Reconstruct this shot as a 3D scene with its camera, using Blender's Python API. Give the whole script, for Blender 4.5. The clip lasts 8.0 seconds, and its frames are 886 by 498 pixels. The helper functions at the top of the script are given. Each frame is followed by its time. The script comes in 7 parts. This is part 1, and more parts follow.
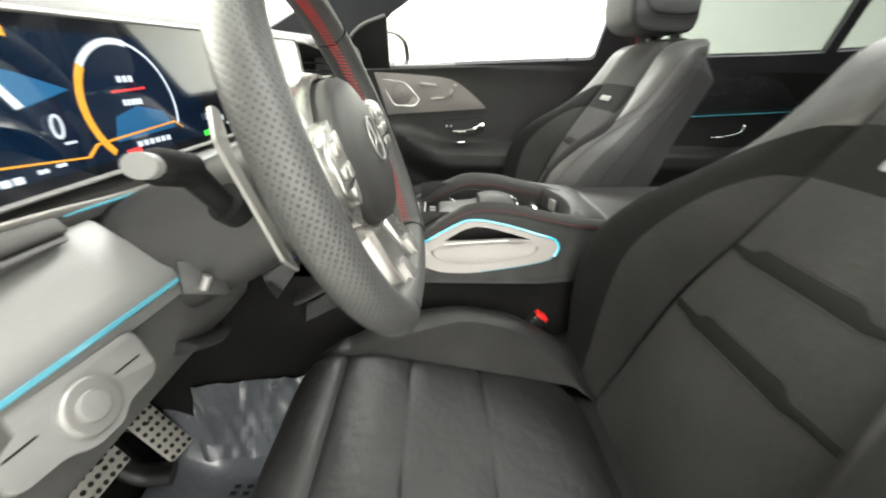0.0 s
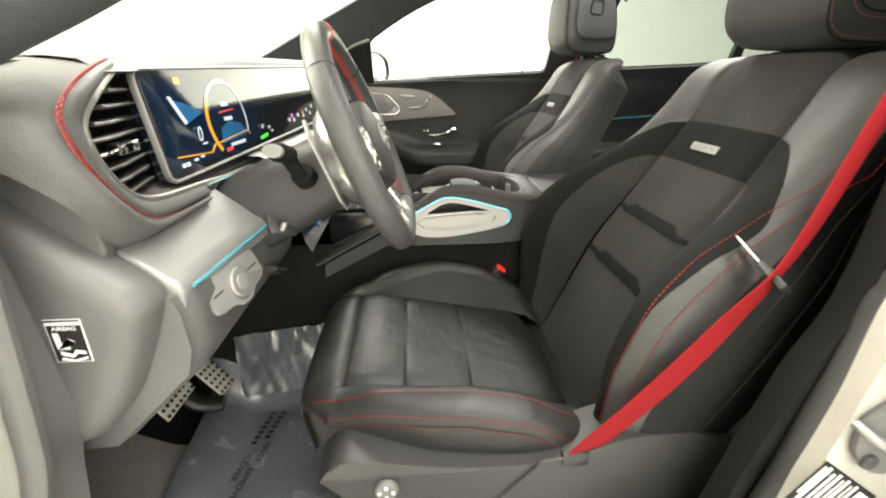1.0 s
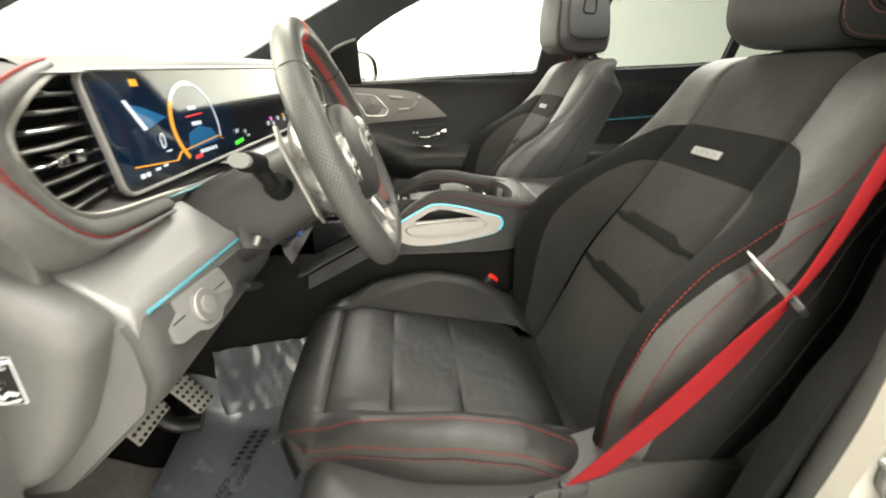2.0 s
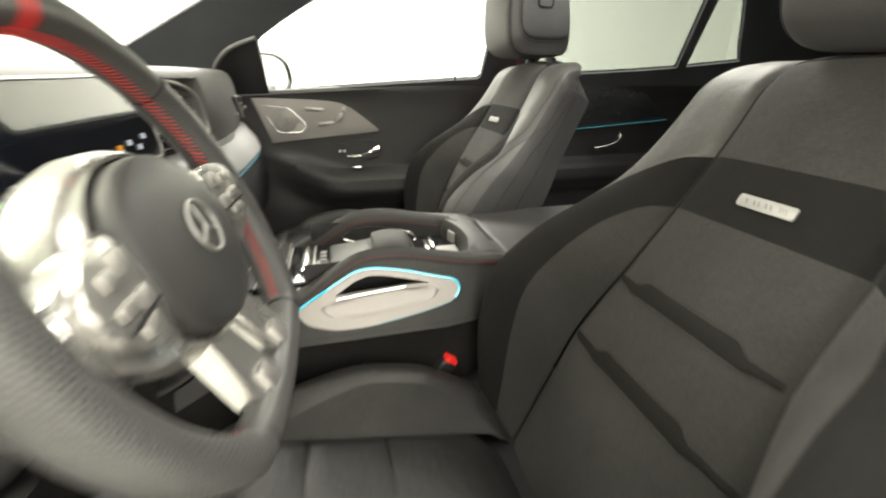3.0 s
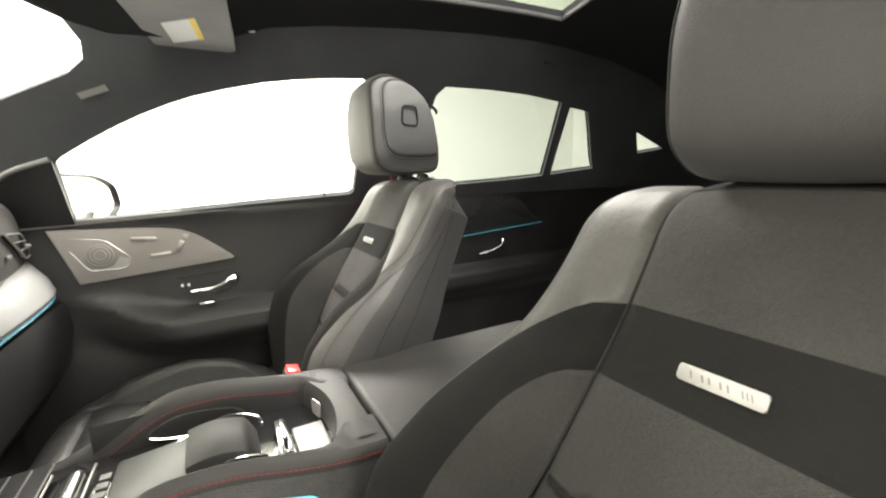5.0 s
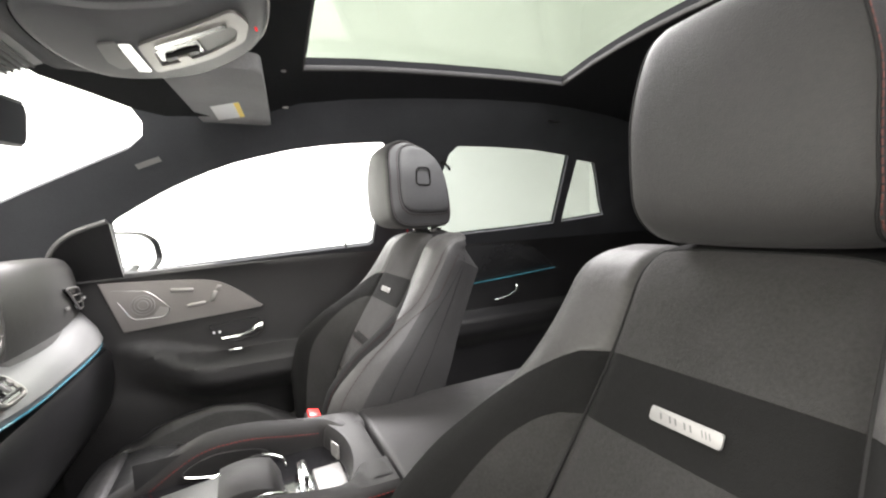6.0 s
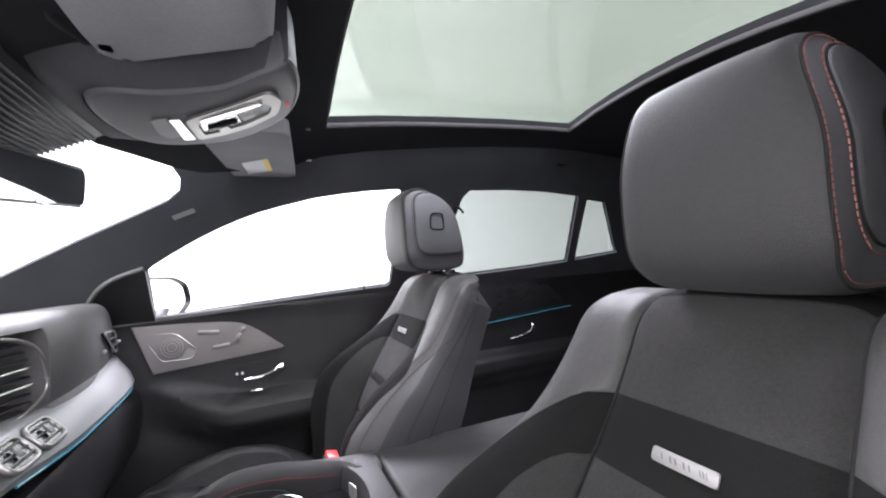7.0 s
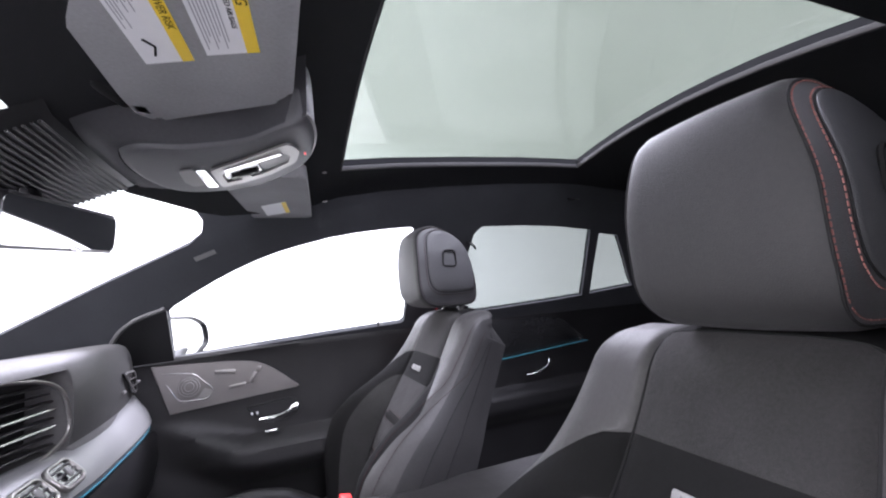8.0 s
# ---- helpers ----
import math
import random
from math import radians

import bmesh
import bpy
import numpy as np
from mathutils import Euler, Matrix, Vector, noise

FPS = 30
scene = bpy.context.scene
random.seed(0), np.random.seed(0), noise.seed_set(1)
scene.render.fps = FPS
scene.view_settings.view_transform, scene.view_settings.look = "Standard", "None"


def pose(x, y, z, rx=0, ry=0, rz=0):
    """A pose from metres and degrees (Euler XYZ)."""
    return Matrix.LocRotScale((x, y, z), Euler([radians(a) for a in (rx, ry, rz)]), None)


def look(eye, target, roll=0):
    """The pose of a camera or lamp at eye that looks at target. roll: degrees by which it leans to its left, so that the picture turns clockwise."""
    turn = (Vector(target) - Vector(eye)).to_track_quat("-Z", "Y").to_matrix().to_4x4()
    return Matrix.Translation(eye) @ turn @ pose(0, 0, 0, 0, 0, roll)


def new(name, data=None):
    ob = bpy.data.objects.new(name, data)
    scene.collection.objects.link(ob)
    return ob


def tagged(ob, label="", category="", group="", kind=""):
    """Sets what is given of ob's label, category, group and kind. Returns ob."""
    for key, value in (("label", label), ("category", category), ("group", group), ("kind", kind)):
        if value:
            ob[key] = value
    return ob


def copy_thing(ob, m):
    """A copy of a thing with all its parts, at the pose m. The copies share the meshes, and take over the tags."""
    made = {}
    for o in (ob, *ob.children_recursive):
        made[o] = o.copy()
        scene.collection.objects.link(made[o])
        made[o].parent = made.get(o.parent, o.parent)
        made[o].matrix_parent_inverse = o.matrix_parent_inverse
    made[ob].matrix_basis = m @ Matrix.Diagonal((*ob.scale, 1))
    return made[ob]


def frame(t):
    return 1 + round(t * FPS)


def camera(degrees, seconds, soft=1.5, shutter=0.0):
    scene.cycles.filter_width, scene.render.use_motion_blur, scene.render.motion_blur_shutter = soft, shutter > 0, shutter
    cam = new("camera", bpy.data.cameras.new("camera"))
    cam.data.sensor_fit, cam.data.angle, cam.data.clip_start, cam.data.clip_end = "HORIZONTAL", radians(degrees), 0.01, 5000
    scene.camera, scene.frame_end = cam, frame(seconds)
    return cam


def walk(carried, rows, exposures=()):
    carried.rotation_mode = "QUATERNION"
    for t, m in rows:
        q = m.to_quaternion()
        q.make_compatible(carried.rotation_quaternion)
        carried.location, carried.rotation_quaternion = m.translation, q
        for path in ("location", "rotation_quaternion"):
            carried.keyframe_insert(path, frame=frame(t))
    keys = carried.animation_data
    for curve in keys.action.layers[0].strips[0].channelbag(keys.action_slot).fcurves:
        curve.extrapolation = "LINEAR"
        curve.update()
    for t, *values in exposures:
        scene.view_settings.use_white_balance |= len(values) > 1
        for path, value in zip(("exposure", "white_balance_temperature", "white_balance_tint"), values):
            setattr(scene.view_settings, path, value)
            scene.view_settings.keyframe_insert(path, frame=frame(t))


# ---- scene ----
cam = camera(94.2, 8.0, soft=2.0, shutter=0.5)
PATH = [
    (0, (0.074, -0.776, 1.249), (0.131, 1.049, 0.434), 1.4),
    (0.4, (0.066, -0.905, 1.265), (0.215, 0.926, 0.474), 0.7),
    (0.5, (0.063, -0.933, 1.269), (0.212, 0.893, 0.468), 0.8),
    (1, (0.06, -1.038, 1.277), (0.21, 0.794, 0.487), 0.3),
    (1.2, (0.062, -1.05, 1.273), (0.218, 0.783, 0.488), 0.3),
    (2.3, (0.084, -0.926, 1.282), (0.303, 0.896, 0.489), 0.0),
    (2.5, (0.097, -0.867, 1.285), (0.355, 0.949, 0.488), -0.2),
    (2.7, (0.111, -0.805, 1.286), (0.425, 1.005, 0.494), -0.1),
    (3, (0.123, -0.707, 1.288), (0.567, 1.081, 0.511), 0.1),
    (3.5, (0.154, -0.541, 1.299), (0.88, 1.175, 0.57), 0.2),
    (4, (0.202, -0.502, 1.299), (1.129, 1.16, 0.686), -0.5),
    (4.5, (0.224, -0.523, 1.31), (1.204, 1.156, 0.84), -1.3),
    (4.7, (0.229, -0.530, 1.315), (1.198, 1.168, 0.895), -1.5),
    (5.8, (0.218, -0.600, 1.344), (1.108, 1.182, 1.167), -2.5),
    (6, (0.216, -0.61, 1.347), (1.092, 1.182, 1.208), -2.7),
    (6.5, (0.209, -0.635, 1.356), (1.05, 1.179, 1.314), -3.1),
    (7, (0.207, -0.65, 1.361), (1.019, 1.178, 1.405), -3.6),
    (7.5, (0.206, -0.659, 1.364), (0.99, 1.176, 1.49), -4.1),
    (8, (0.206, -0.665, 1.367), (0.961, 1.175, 1.579), -4.5),
]
LIGHT = [(0.0, -0.08, 6500, 9), (0.5, -0.02, 6600, 8), (1.0, -0.12, 6900, 8), (2.5, -0.15, 7000, 9), (3.5, 0.0, 7000, 9), (4.0, 0.25, 7000, 9), (4.5, 0.27, 7000, 10), (6.0, 0.06, 6400, 17), (6.5, -0.08, 6100, 20), (8.0, -0.42, 5700, 28)]
walk(cam, [(t, look(eye, target, roll)) for t, eye, target, roll in PATH], LIGHT)

LAMP_FRONT, LAMP_FAR, FILL_NEAR, LAMP_REAR = 900, 1200, 190, 480

# ---- world and light ----
wd = bpy.data.worlds.new("studio_air")
scene.world = wd
wd.use_nodes = True
wd.node_tree.nodes["Background"].inputs[0].default_value = (0.9, 0.93, 0.95, 1)
wd.node_tree.nodes["Background"].inputs[1].default_value = 0.05


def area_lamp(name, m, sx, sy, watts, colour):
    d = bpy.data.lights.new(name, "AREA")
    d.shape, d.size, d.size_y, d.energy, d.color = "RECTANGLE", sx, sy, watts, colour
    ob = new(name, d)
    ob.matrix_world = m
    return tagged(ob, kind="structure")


area_lamp("booth_lamp_1", look((-3.2, 0.2, 3.4), (0.2, 0.1, 1.0)), 2.4, 5.0, LAMP_FRONT, (1.0, 0.97, 0.86))
area_lamp("booth_lamp_2", look((0.6, 3.3, 4.1), (0.3, 2.6, 0.6)), 5.0, 1.6, LAMP_FAR, (1.0, 0.98, 0.95))
# added fill: an unseen lamp standing in for light through the driver's doorway
area_lamp("fill_lamp_near", look((1.1, -3.9, 2.3), (-0.2, -0.2, 1.0)), 3.2, 2.4, FILL_NEAR, (1.0, 0.97, 0.92))
area_lamp("booth_lamp_4", look((1.3, -1.3, 4.3), (0.7, -0.2, 1.0)), 3.0, 1.6, LAMP_REAR, (1.0, 0.98, 0.95))


# ---- materials ----
def material(name, colour, rough=0.5, metal=0.0, grain=0.0, grain_scale=400.0, vary=0.15, vary_scale=6.0, coat=0.0, spec=0.5, sheen=0.0, soft=0.0):
    """A surface with fine relief (grain) and broad uneven tone and gloss (vary)."""
    m = bpy.data.materials.new(name)
    m.use_nodes = True
    nt = m.node_tree
    b = nt.nodes["Principled BSDF"]
    b.inputs["Roughness"].default_value = rough
    b.inputs["Metallic"].default_value = metal
    b.inputs["Specular IOR Level"].default_value = spec
    if coat:
        b.inputs["Coat Weight"].default_value = coat
        b.inputs["Coat Roughness"].default_value = 0.08
    if sheen:
        b.inputs["Sheen Weight"].default_value = sheen
        b.inputs["Sheen Roughness"].default_value = 0.5
    co = nt.nodes.new("ShaderNodeTexCoord")
    n1 = nt.nodes.new("ShaderNodeTexNoise")
    n1.inputs["Scale"].default_value = vary_scale
    n1.inputs["Detail"].default_value = 6
    nt.links.new(co.outputs["Object"], n1.inputs["Vector"])
    n2 = nt.nodes.new("ShaderNodeTexNoise")
    n2.inputs["Scale"].default_value = grain_scale * 0.25
    n2.inputs["Detail"].default_value = 3
    nt.links.new(co.outputs["Object"], n2.inputs["Vector"])
    add = nt.nodes.new("ShaderNodeMath")
    add.operation = "MULTIPLY_ADD"
    nt.links.new(n2.outputs[0], add.inputs[0])
    add.inputs[1].default_value = 0.5
    nt.links.new(n1.outputs[0], add.inputs[2])
    ramp = nt.nodes.new("ShaderNodeMapRange")
    ramp.inputs["From Min"].default_value, ramp.inputs["From Max"].default_value = 0.4, 1.1
    ramp.inputs["To Min"].default_value, ramp.inputs["To Max"].default_value = 1 - vary, 1 + vary
    nt.links.new(add.outputs[0], ramp.inputs["Value"])
    mul = nt.nodes.new("ShaderNodeVectorMath")
    mul.operation = "SCALE"
    mul.inputs[0].default_value = colour
    nt.links.new(ramp.outputs[0], mul.inputs["Scale"])
    nt.links.new(mul.outputs[0], b.inputs["Base Color"])
    rr = nt.nodes.new("ShaderNodeMapRange")
    rr.inputs["From Min"].default_value, rr.inputs["From Max"].default_value = 0.3, 0.7
    rr.inputs["To Min"].default_value, rr.inputs["To Max"].default_value = max(0.02, rough - 0.25 * vary), min(1, rough + 0.25 * vary)
    nt.links.new(n1.outputs[0], rr.inputs["Value"])
    nt.links.new(rr.outputs[0], b.inputs["Roughness"])
    if grain:
        v = nt.nodes.new("ShaderNodeTexVoronoi")
        v.inputs["Scale"].default_value = grain_scale
        nt.links.new(co.outputs["Object"], v.inputs["Vector"])
        bp = nt.nodes.new("ShaderNodeBump")
        bp.inputs["Strength"].default_value = grain
        bp.inputs["Distance"].default_value = 0.0006
        nt.links.new(v.outputs["Distance"], bp.inputs["Height"])
        nt.links.new(bp.outputs[0], b.inputs["Normal"])
        if soft:
            n3 = nt.nodes.new("ShaderNodeTexNoise")
            n3.inputs["Scale"].default_value = 22
            n3.inputs["Detail"].default_value = 4
            nt.links.new(co.outputs["Object"], n3.inputs["Vector"])
            b2 = nt.nodes.new("ShaderNodeBump")
            b2.inputs["Strength"].default_value = soft
            b2.inputs["Distance"].default_value = 0.006
            nt.links.new(n3.outputs[0], b2.inputs["Height"])
            nt.links.new(b2.outputs[0], bp.inputs["Normal"])
    return m


def glow(name, colour, strength):
    m = bpy.data.materials.new(name)
    m.use_nodes = True
    b = m.node_tree.nodes["Principled BSDF"]
    b.inputs["Base Color"].default_value = (*colour, 1)
    b.inputs["Emission Color"].default_value = (*colour, 1)
    b.inputs["Emission Strength"].default_value = strength
    b.inputs["Roughness"].default_value = 0.05
    b.inputs["Specular IOR Level"].default_value = 0.9
    b.inputs["Coat Weight"].default_value = 1.0
    b.inputs["Coat Roughness"].default_value = 0.04
    return m


def pane_material(name, tint, gloss=0.03):
    """A thin pane: tinted, with a faint reflection that grows at a slant."""
    m = bpy.data.materials.new(name)
    m.use_nodes = True
    nt = m.node_tree
    out = nt.nodes["Material Output"]
    tr = nt.nodes.new("ShaderNodeBsdfTransparent")
    tr.inputs[0].default_value = (*tint, 1)
    gl = nt.nodes.new("ShaderNodeBsdfGlossy")
    gl.inputs["Roughness"].default_value = 0.02
    lw = nt.nodes.new("ShaderNodeLayerWeight")
    lw.inputs[0].default_value = 0.5
    pw = nt.nodes.new("ShaderNodeMath")
    pw.operation = "POWER"
    nt.links.new(lw.outputs["Facing"], pw.inputs[0])
    pw.inputs[1].default_value = 4
    ma = nt.nodes.new("ShaderNodeMath")
    ma.operation = "MULTIPLY_ADD"
    nt.links.new(pw.outputs[0], ma.inputs[0])
    ma.inputs[1].default_value, ma.inputs[2].default_value = 0.35, gloss
    mix = nt.nodes.new("ShaderNodeMixShader")
    nt.links.new(ma.outputs[0], mix.inputs[0])
    nt.links.new(tr.outputs[0], mix.inputs[1])
    nt.links.new(gl.outputs[0], mix.inputs[2])
    nt.links.new(mix.outputs[0], out.inputs[0])
    return m


LEATHER = material("black_leather", (0.0105, 0.0107, 0.0105), 0.44, grain=0.4, grain_scale=700, vary=0.3, spec=0.27, soft=0.6)
LEATHER_MID = material("cushion_leather", (0.0135, 0.0133, 0.013), 0.43, grain=0.4, grain_scale=800, vary=0.28, spec=0.32, soft=0.6)
PLATE = material("satin_warm_plate", (0.215, 0.202, 0.194), 0.45, metal=0.35, grain=0.1, grain_scale=1400, vary=0.12)
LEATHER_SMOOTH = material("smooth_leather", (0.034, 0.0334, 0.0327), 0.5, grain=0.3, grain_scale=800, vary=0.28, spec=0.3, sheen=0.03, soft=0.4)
# smooth leather darkened to carry the shade on the driver's flank
LEATHER_FLANK_SHADE = material("shaded_flank_leather", (0.009, 0.009, 0.009), 0.6, grain=0.3, grain_scale=800, vary=0.28, spec=0.1, soft=0.4)
SUEDE = material("grey_microfibre", (0.0265, 0.0262, 0.0255), 0.9, grain=0.9, grain_scale=1300, vary=0.45, spec=0.05, sheen=0.04, soft=0.6)
HEAD_LEATHER = material("headrest_leather", (0.0225, 0.0224, 0.0222), 0.55, grain=0.35, grain_scale=900, vary=0.25, spec=0.22, sheen=0.03, soft=0.12)
SIDE_LEATHER = material("side_leather", (0.045, 0.046, 0.048), 0.42, grain=0.35, grain_scale=900, vary=0.2, spec=0.4, soft=0.12)
SUEDE_STRIP = material("strip_microfibre", (0.010, 0.0099, 0.0095), 0.85, grain=0.5, grain_scale=900, vary=0.3, spec=0.05)
TRIM = material("dash_trim_paint", (0.21, 0.212, 0.213), 0.4, metal=0.2, grain=0.08, grain_scale=1600, vary=0.12)
SUEDE_DARK = material("dark_microfibre", (0.0085, 0.0085, 0.0083), 0.9, grain=0.4, grain_scale=1500, vary=0.3, spec=0.05, sheen=0.01, soft=0.25)
DASH = material("dash_leatherette", (0.076, 0.075, 0.0735), 0.62, spec=0.3, grain=0.4, grain_scale=600, vary=0.22, soft=0.2)
PLASTIC = material("dark_plastic", (0.076, 0.075, 0.0742), 0.48, grain=0.18, grain_scale=900, vary=0.18)
COLUMN = material("column_plastic", (0.023, 0.0227, 0.0224), 0.5, grain=0.25, grain_scale=900, vary=0.2)
COVER = material("black_cover_plastic", (0.009, 0.009, 0.0092), 0.7, grain=0.25, grain_scale=800, vary=0.25, spec=0.06)
PLASTIC_BLACK = material("black_plastic", (0.011, 0.011, 0.0115), 0.42, grain=0.1, grain_scale=900, vary=0.2, spec=0.4)
PIANO = material("gloss_black", (0.008, 0.008, 0.009), 0.12, vary=0.3, coat=0.6)
SILVER = material("satin_silver_trim", (0.27, 0.265, 0.26), 0.42, metal=0.6, grain=0.1, grain_scale=1600, vary=0.1)
BADGE = material("badge_silver", (0.19, 0.188, 0.185), 0.5, metal=0.3, vary=0.1)
SILVER_DARK = material("satin_grey_trim", (0.22, 0.215, 0.21), 0.42, metal=0.55, grain=0.06, grain_scale=1600, vary=0.08)
REAR_TRIM = material("dark_gloss_trim", (0.03, 0.031, 0.032), 0.2, metal=0.3, vary=0.25, coat=0.5)
STEEL = material("pressed_steel_trim", (0.34, 0.33, 0.315), 0.36, metal=0.8, grain=0.12, grain_scale=1200, vary=0.12)
CHROME = material("chrome", (0.8, 0.8, 0.8), 0.14, metal=1.0, vary=0.06)
HEADLINER = material("black_headliner", (0.016, 0.0166, 0.0182), 0.9, grain=0.4, grain_scale=1200, vary=0.25, spec=0.06, sheen=0.03)
CONSOLE_LEATHER = material("console_leather", (0.0105, 0.0101, 0.0099), 0.5, grain=0.3, grain_scale=750, vary=0.25, spec=0.3, sheen=0.04, soft=0.15)
PAD = material("touch_pad_glass", (0.034, 0.035, 0.033), 0.4, grain=0.1, grain_scale=1500, vary=0.12, spec=0.4)
SLAT = material("shutter_black", (0.005, 0.005, 0.006), 0.35, vary=0.3, spec=0.14)
VALANCE = material("seat_cover_plastic", (0.019, 0.0188, 0.0186), 0.45, grain=0.25, grain_scale=900, vary=0.22)
DARK_THREAD = material("dark_red_thread", (0.022, 0.008, 0.008), 0.8, vary=0.3, spec=0.1)
DOOR = material("door_leatherette", (0.019, 0.0188, 0.0188), 0.5, grain=0.25, grain_scale=700, vary=0.22, spec=0.35)
SHELL = material("overhead_shell", (0.046, 0.046, 0.050), 0.7, grain=0.3, grain_scale=1000, vary=0.2, spec=0.25)
LAMP_GREY = material("lamp_panel_plastic", (0.078, 0.079, 0.084), 0.5, grain=0.15, grain_scale=1000, vary=0.15)
VISOR = material("visor_cloth", (0.29, 0.292, 0.30), 0.92, grain=0.5, grain_scale=1200, vary=0.22, spec=0.15, soft=0.15)
PILLAR = material("pillar_cloth", (0.041, 0.043, 0.047), 0.9, grain=0.4, grain_scale=1300, vary=0.25, sheen=0.05, spec=0.07)
CARPET = material("black_carpet", (0.0105, 0.0103, 0.010), 0.95, grain=0.8, grain_scale=350, vary=0.35, spec=0.08)
PEDAL = material("brushed_pedal_steel", (0.55, 0.53, 0.49), 0.42, metal=0.35, grain=0.1, grain_scale=1500, vary=0.12)
CARPET_GREY = material("grey_carpet", (0.19, 0.183, 0.174), 0.95, grain=0.8, grain_scale=350, vary=0.35, spec=0.1)
RED_WEB = material("red_webbing", (0.17, 0.006, 0.009), 0.75, spec=0.12, grain=0.5, grain_scale=900, vary=0.15)
RED_THREAD = material("red_thread", (0.15, 0.018, 0.017), 0.75, vary=0.3, spec=0.15)
DASH_THREAD = material("dash_red_thread", (0.24, 0.028, 0.028), 0.7, vary=0.25)
PALE_THREAD = material("pale_thread", (0.24, 0.10, 0.085), 0.7, vary=0.3)
RED_PLASTIC = material("red_button_plastic", (0.7, 0.025, 0.02), 0.35, vary=0.1)
RED_LEATHER = material("red_leather_strip", (0.5, 0.02, 0.02), 0.5, grain=0.2, grain_scale=800)
WHITE_PAINT = material("white_body_paint", (0.31, 0.297, 0.272), 0.3, vary=0.08, coat=0.4)
RUBBER = material("black_rubber", (0.02, 0.02, 0.02), 0.7, grain=0.2, grain_scale=500, vary=0.25)
BOOTH = material("white_booth_wall", (0.82, 0.82, 0.80), 0.85, vary=0.05, vary_scale=0.6)
BOOTH_FLOOR = material("pale_booth_floor", (0.6, 0.6, 0.57), 0.5, vary=0.1, vary_scale=0.8)
BOOTH_CEIL = material("grey_green_ceiling", (0.55, 0.58, 0.54), 0.9, vary=0.05, vary_scale=0.5)
PAPER = material("white_sticker", (0.72, 0.72, 0.74), 0.5, vary=0.05)
YELLOW = material("yellow_sticker", (0.8, 0.56, 0.02), 0.5, vary=0.05)
INK = material("black_ink", (0.014, 0.014, 0.014), 0.8, vary=0.1, spec=0.12)
MIRROR = material("mirror_silver", (0.9, 0.9, 0.9), 0.03, metal=1.0, vary=0.02)
CYAN = glow("cyan_light_strip", (0.02, 0.30, 0.42), 1.0)
CYAN_DIM = glow("cyan_light_strip_dim", (0.06, 0.22, 0.28), 0.3)
SCREEN = material("screen_glass", (0.004, 0.005, 0.008), 0.04, vary=0.1, coat=1.0, spec=0.9)
SHELF = material("satin_paint_trim", (0.185, 0.184, 0.182), 0.42, metal=0.2, grain=0.08, grain_scale=1600, vary=0.1)
GLASS = pane_material("clear_pane", (0.97, 0.985, 0.97))
GLASS_TINT = pane_material("tinted_pane", (0.44, 0.465, 0.45))
GLASS_ROOF = pane_material("roof_pane", (0.60, 0.63, 0.60))


# ---- mesh helpers ----
base = {}


def thing(name, label, category, group="", at=(0, 0, 0), kind=""):
    ob = new(name)
    ob.location = at
    ob.empty_display_size = 0.05
    base[ob] = Vector(at)
    return tagged(ob, label, category, group, kind)


def finish(name, bm, mat, sharp=40):
    bmesh.ops.recalc_face_normals(bm, faces=bm.faces)
    me = bpy.data.meshes.new(name)
    bm.to_mesh(me)
    bm.free()
    me.materials.append(mat)
    me.shade_smooth()
    me.set_sharp_from_angle(angle=radians(sharp))
    return me


def part(name, bm, mat, parent, label="", sharp=40):
    """One mesh under a thing or a part; the bmesh is given in the world's place."""
    off = base[parent]
    bmesh.ops.translate(bm, verts=bm.verts, vec=-off)
    ob = new(name, finish(name, bm, mat, sharp))
    ob.parent = parent
    base[ob] = off
    return tagged(ob, label)


def solid(name, bm, mat, label="", category="", group="", kind="", sharp=40):
    """A thing of one mesh, its origin at the middle of its foot."""
    lo = [min(v.co[i] for v in bm.verts) for i in range(3)]
    hi = [max(v.co[i] for v in bm.verts) for i in range(3)]
    at = Vector(((lo[0] + hi[0]) / 2, (lo[1] + hi[1]) / 2, lo[2]))
    bmesh.ops.translate(bm, verts=bm.verts, vec=-at)
    ob = new(name, finish(name, bm, mat, sharp))
    ob.location = at
    base[ob] = at
    return tagged(ob, label, category, group, kind)


def curve_at(table, x):
    """Smooth reading of a short table of pairs."""
    if x <= table[0][0]:
        return table[0][1]
    n = len(table)
    for i in range(n - 1):
        (a, u), (b, v) = table[i], table[i + 1]
        if x <= b:
            h = b - a
            s = (v - u) / h
            s0 = (u - table[i - 1][1]) / (a - table[i - 1][0]) if i else s
            s1 = (table[i + 2][1] - v) / (table[i + 2][0] - b) if i + 2 < n else s
            m0 = 0.0 if s0 * s <= 0 else 2 * s0 * s / (s0 + s)
            m1 = 0.0 if s1 * s <= 0 else 2 * s1 * s / (s1 + s)
            k = (x - a) / h
            return u * (1 + 2 * k) * (1 - k) ** 2 + v * k * k * (3 - 2 * k) + h * m0 * k * (1 - k) ** 2 - h * m1 * k * k * (1 - k)
    return table[-1][1]


def smooth(a, b, x):
    k = min(1, max(0, (x - a) / (b - a)))
    return k * k * (3 - 2 * k)


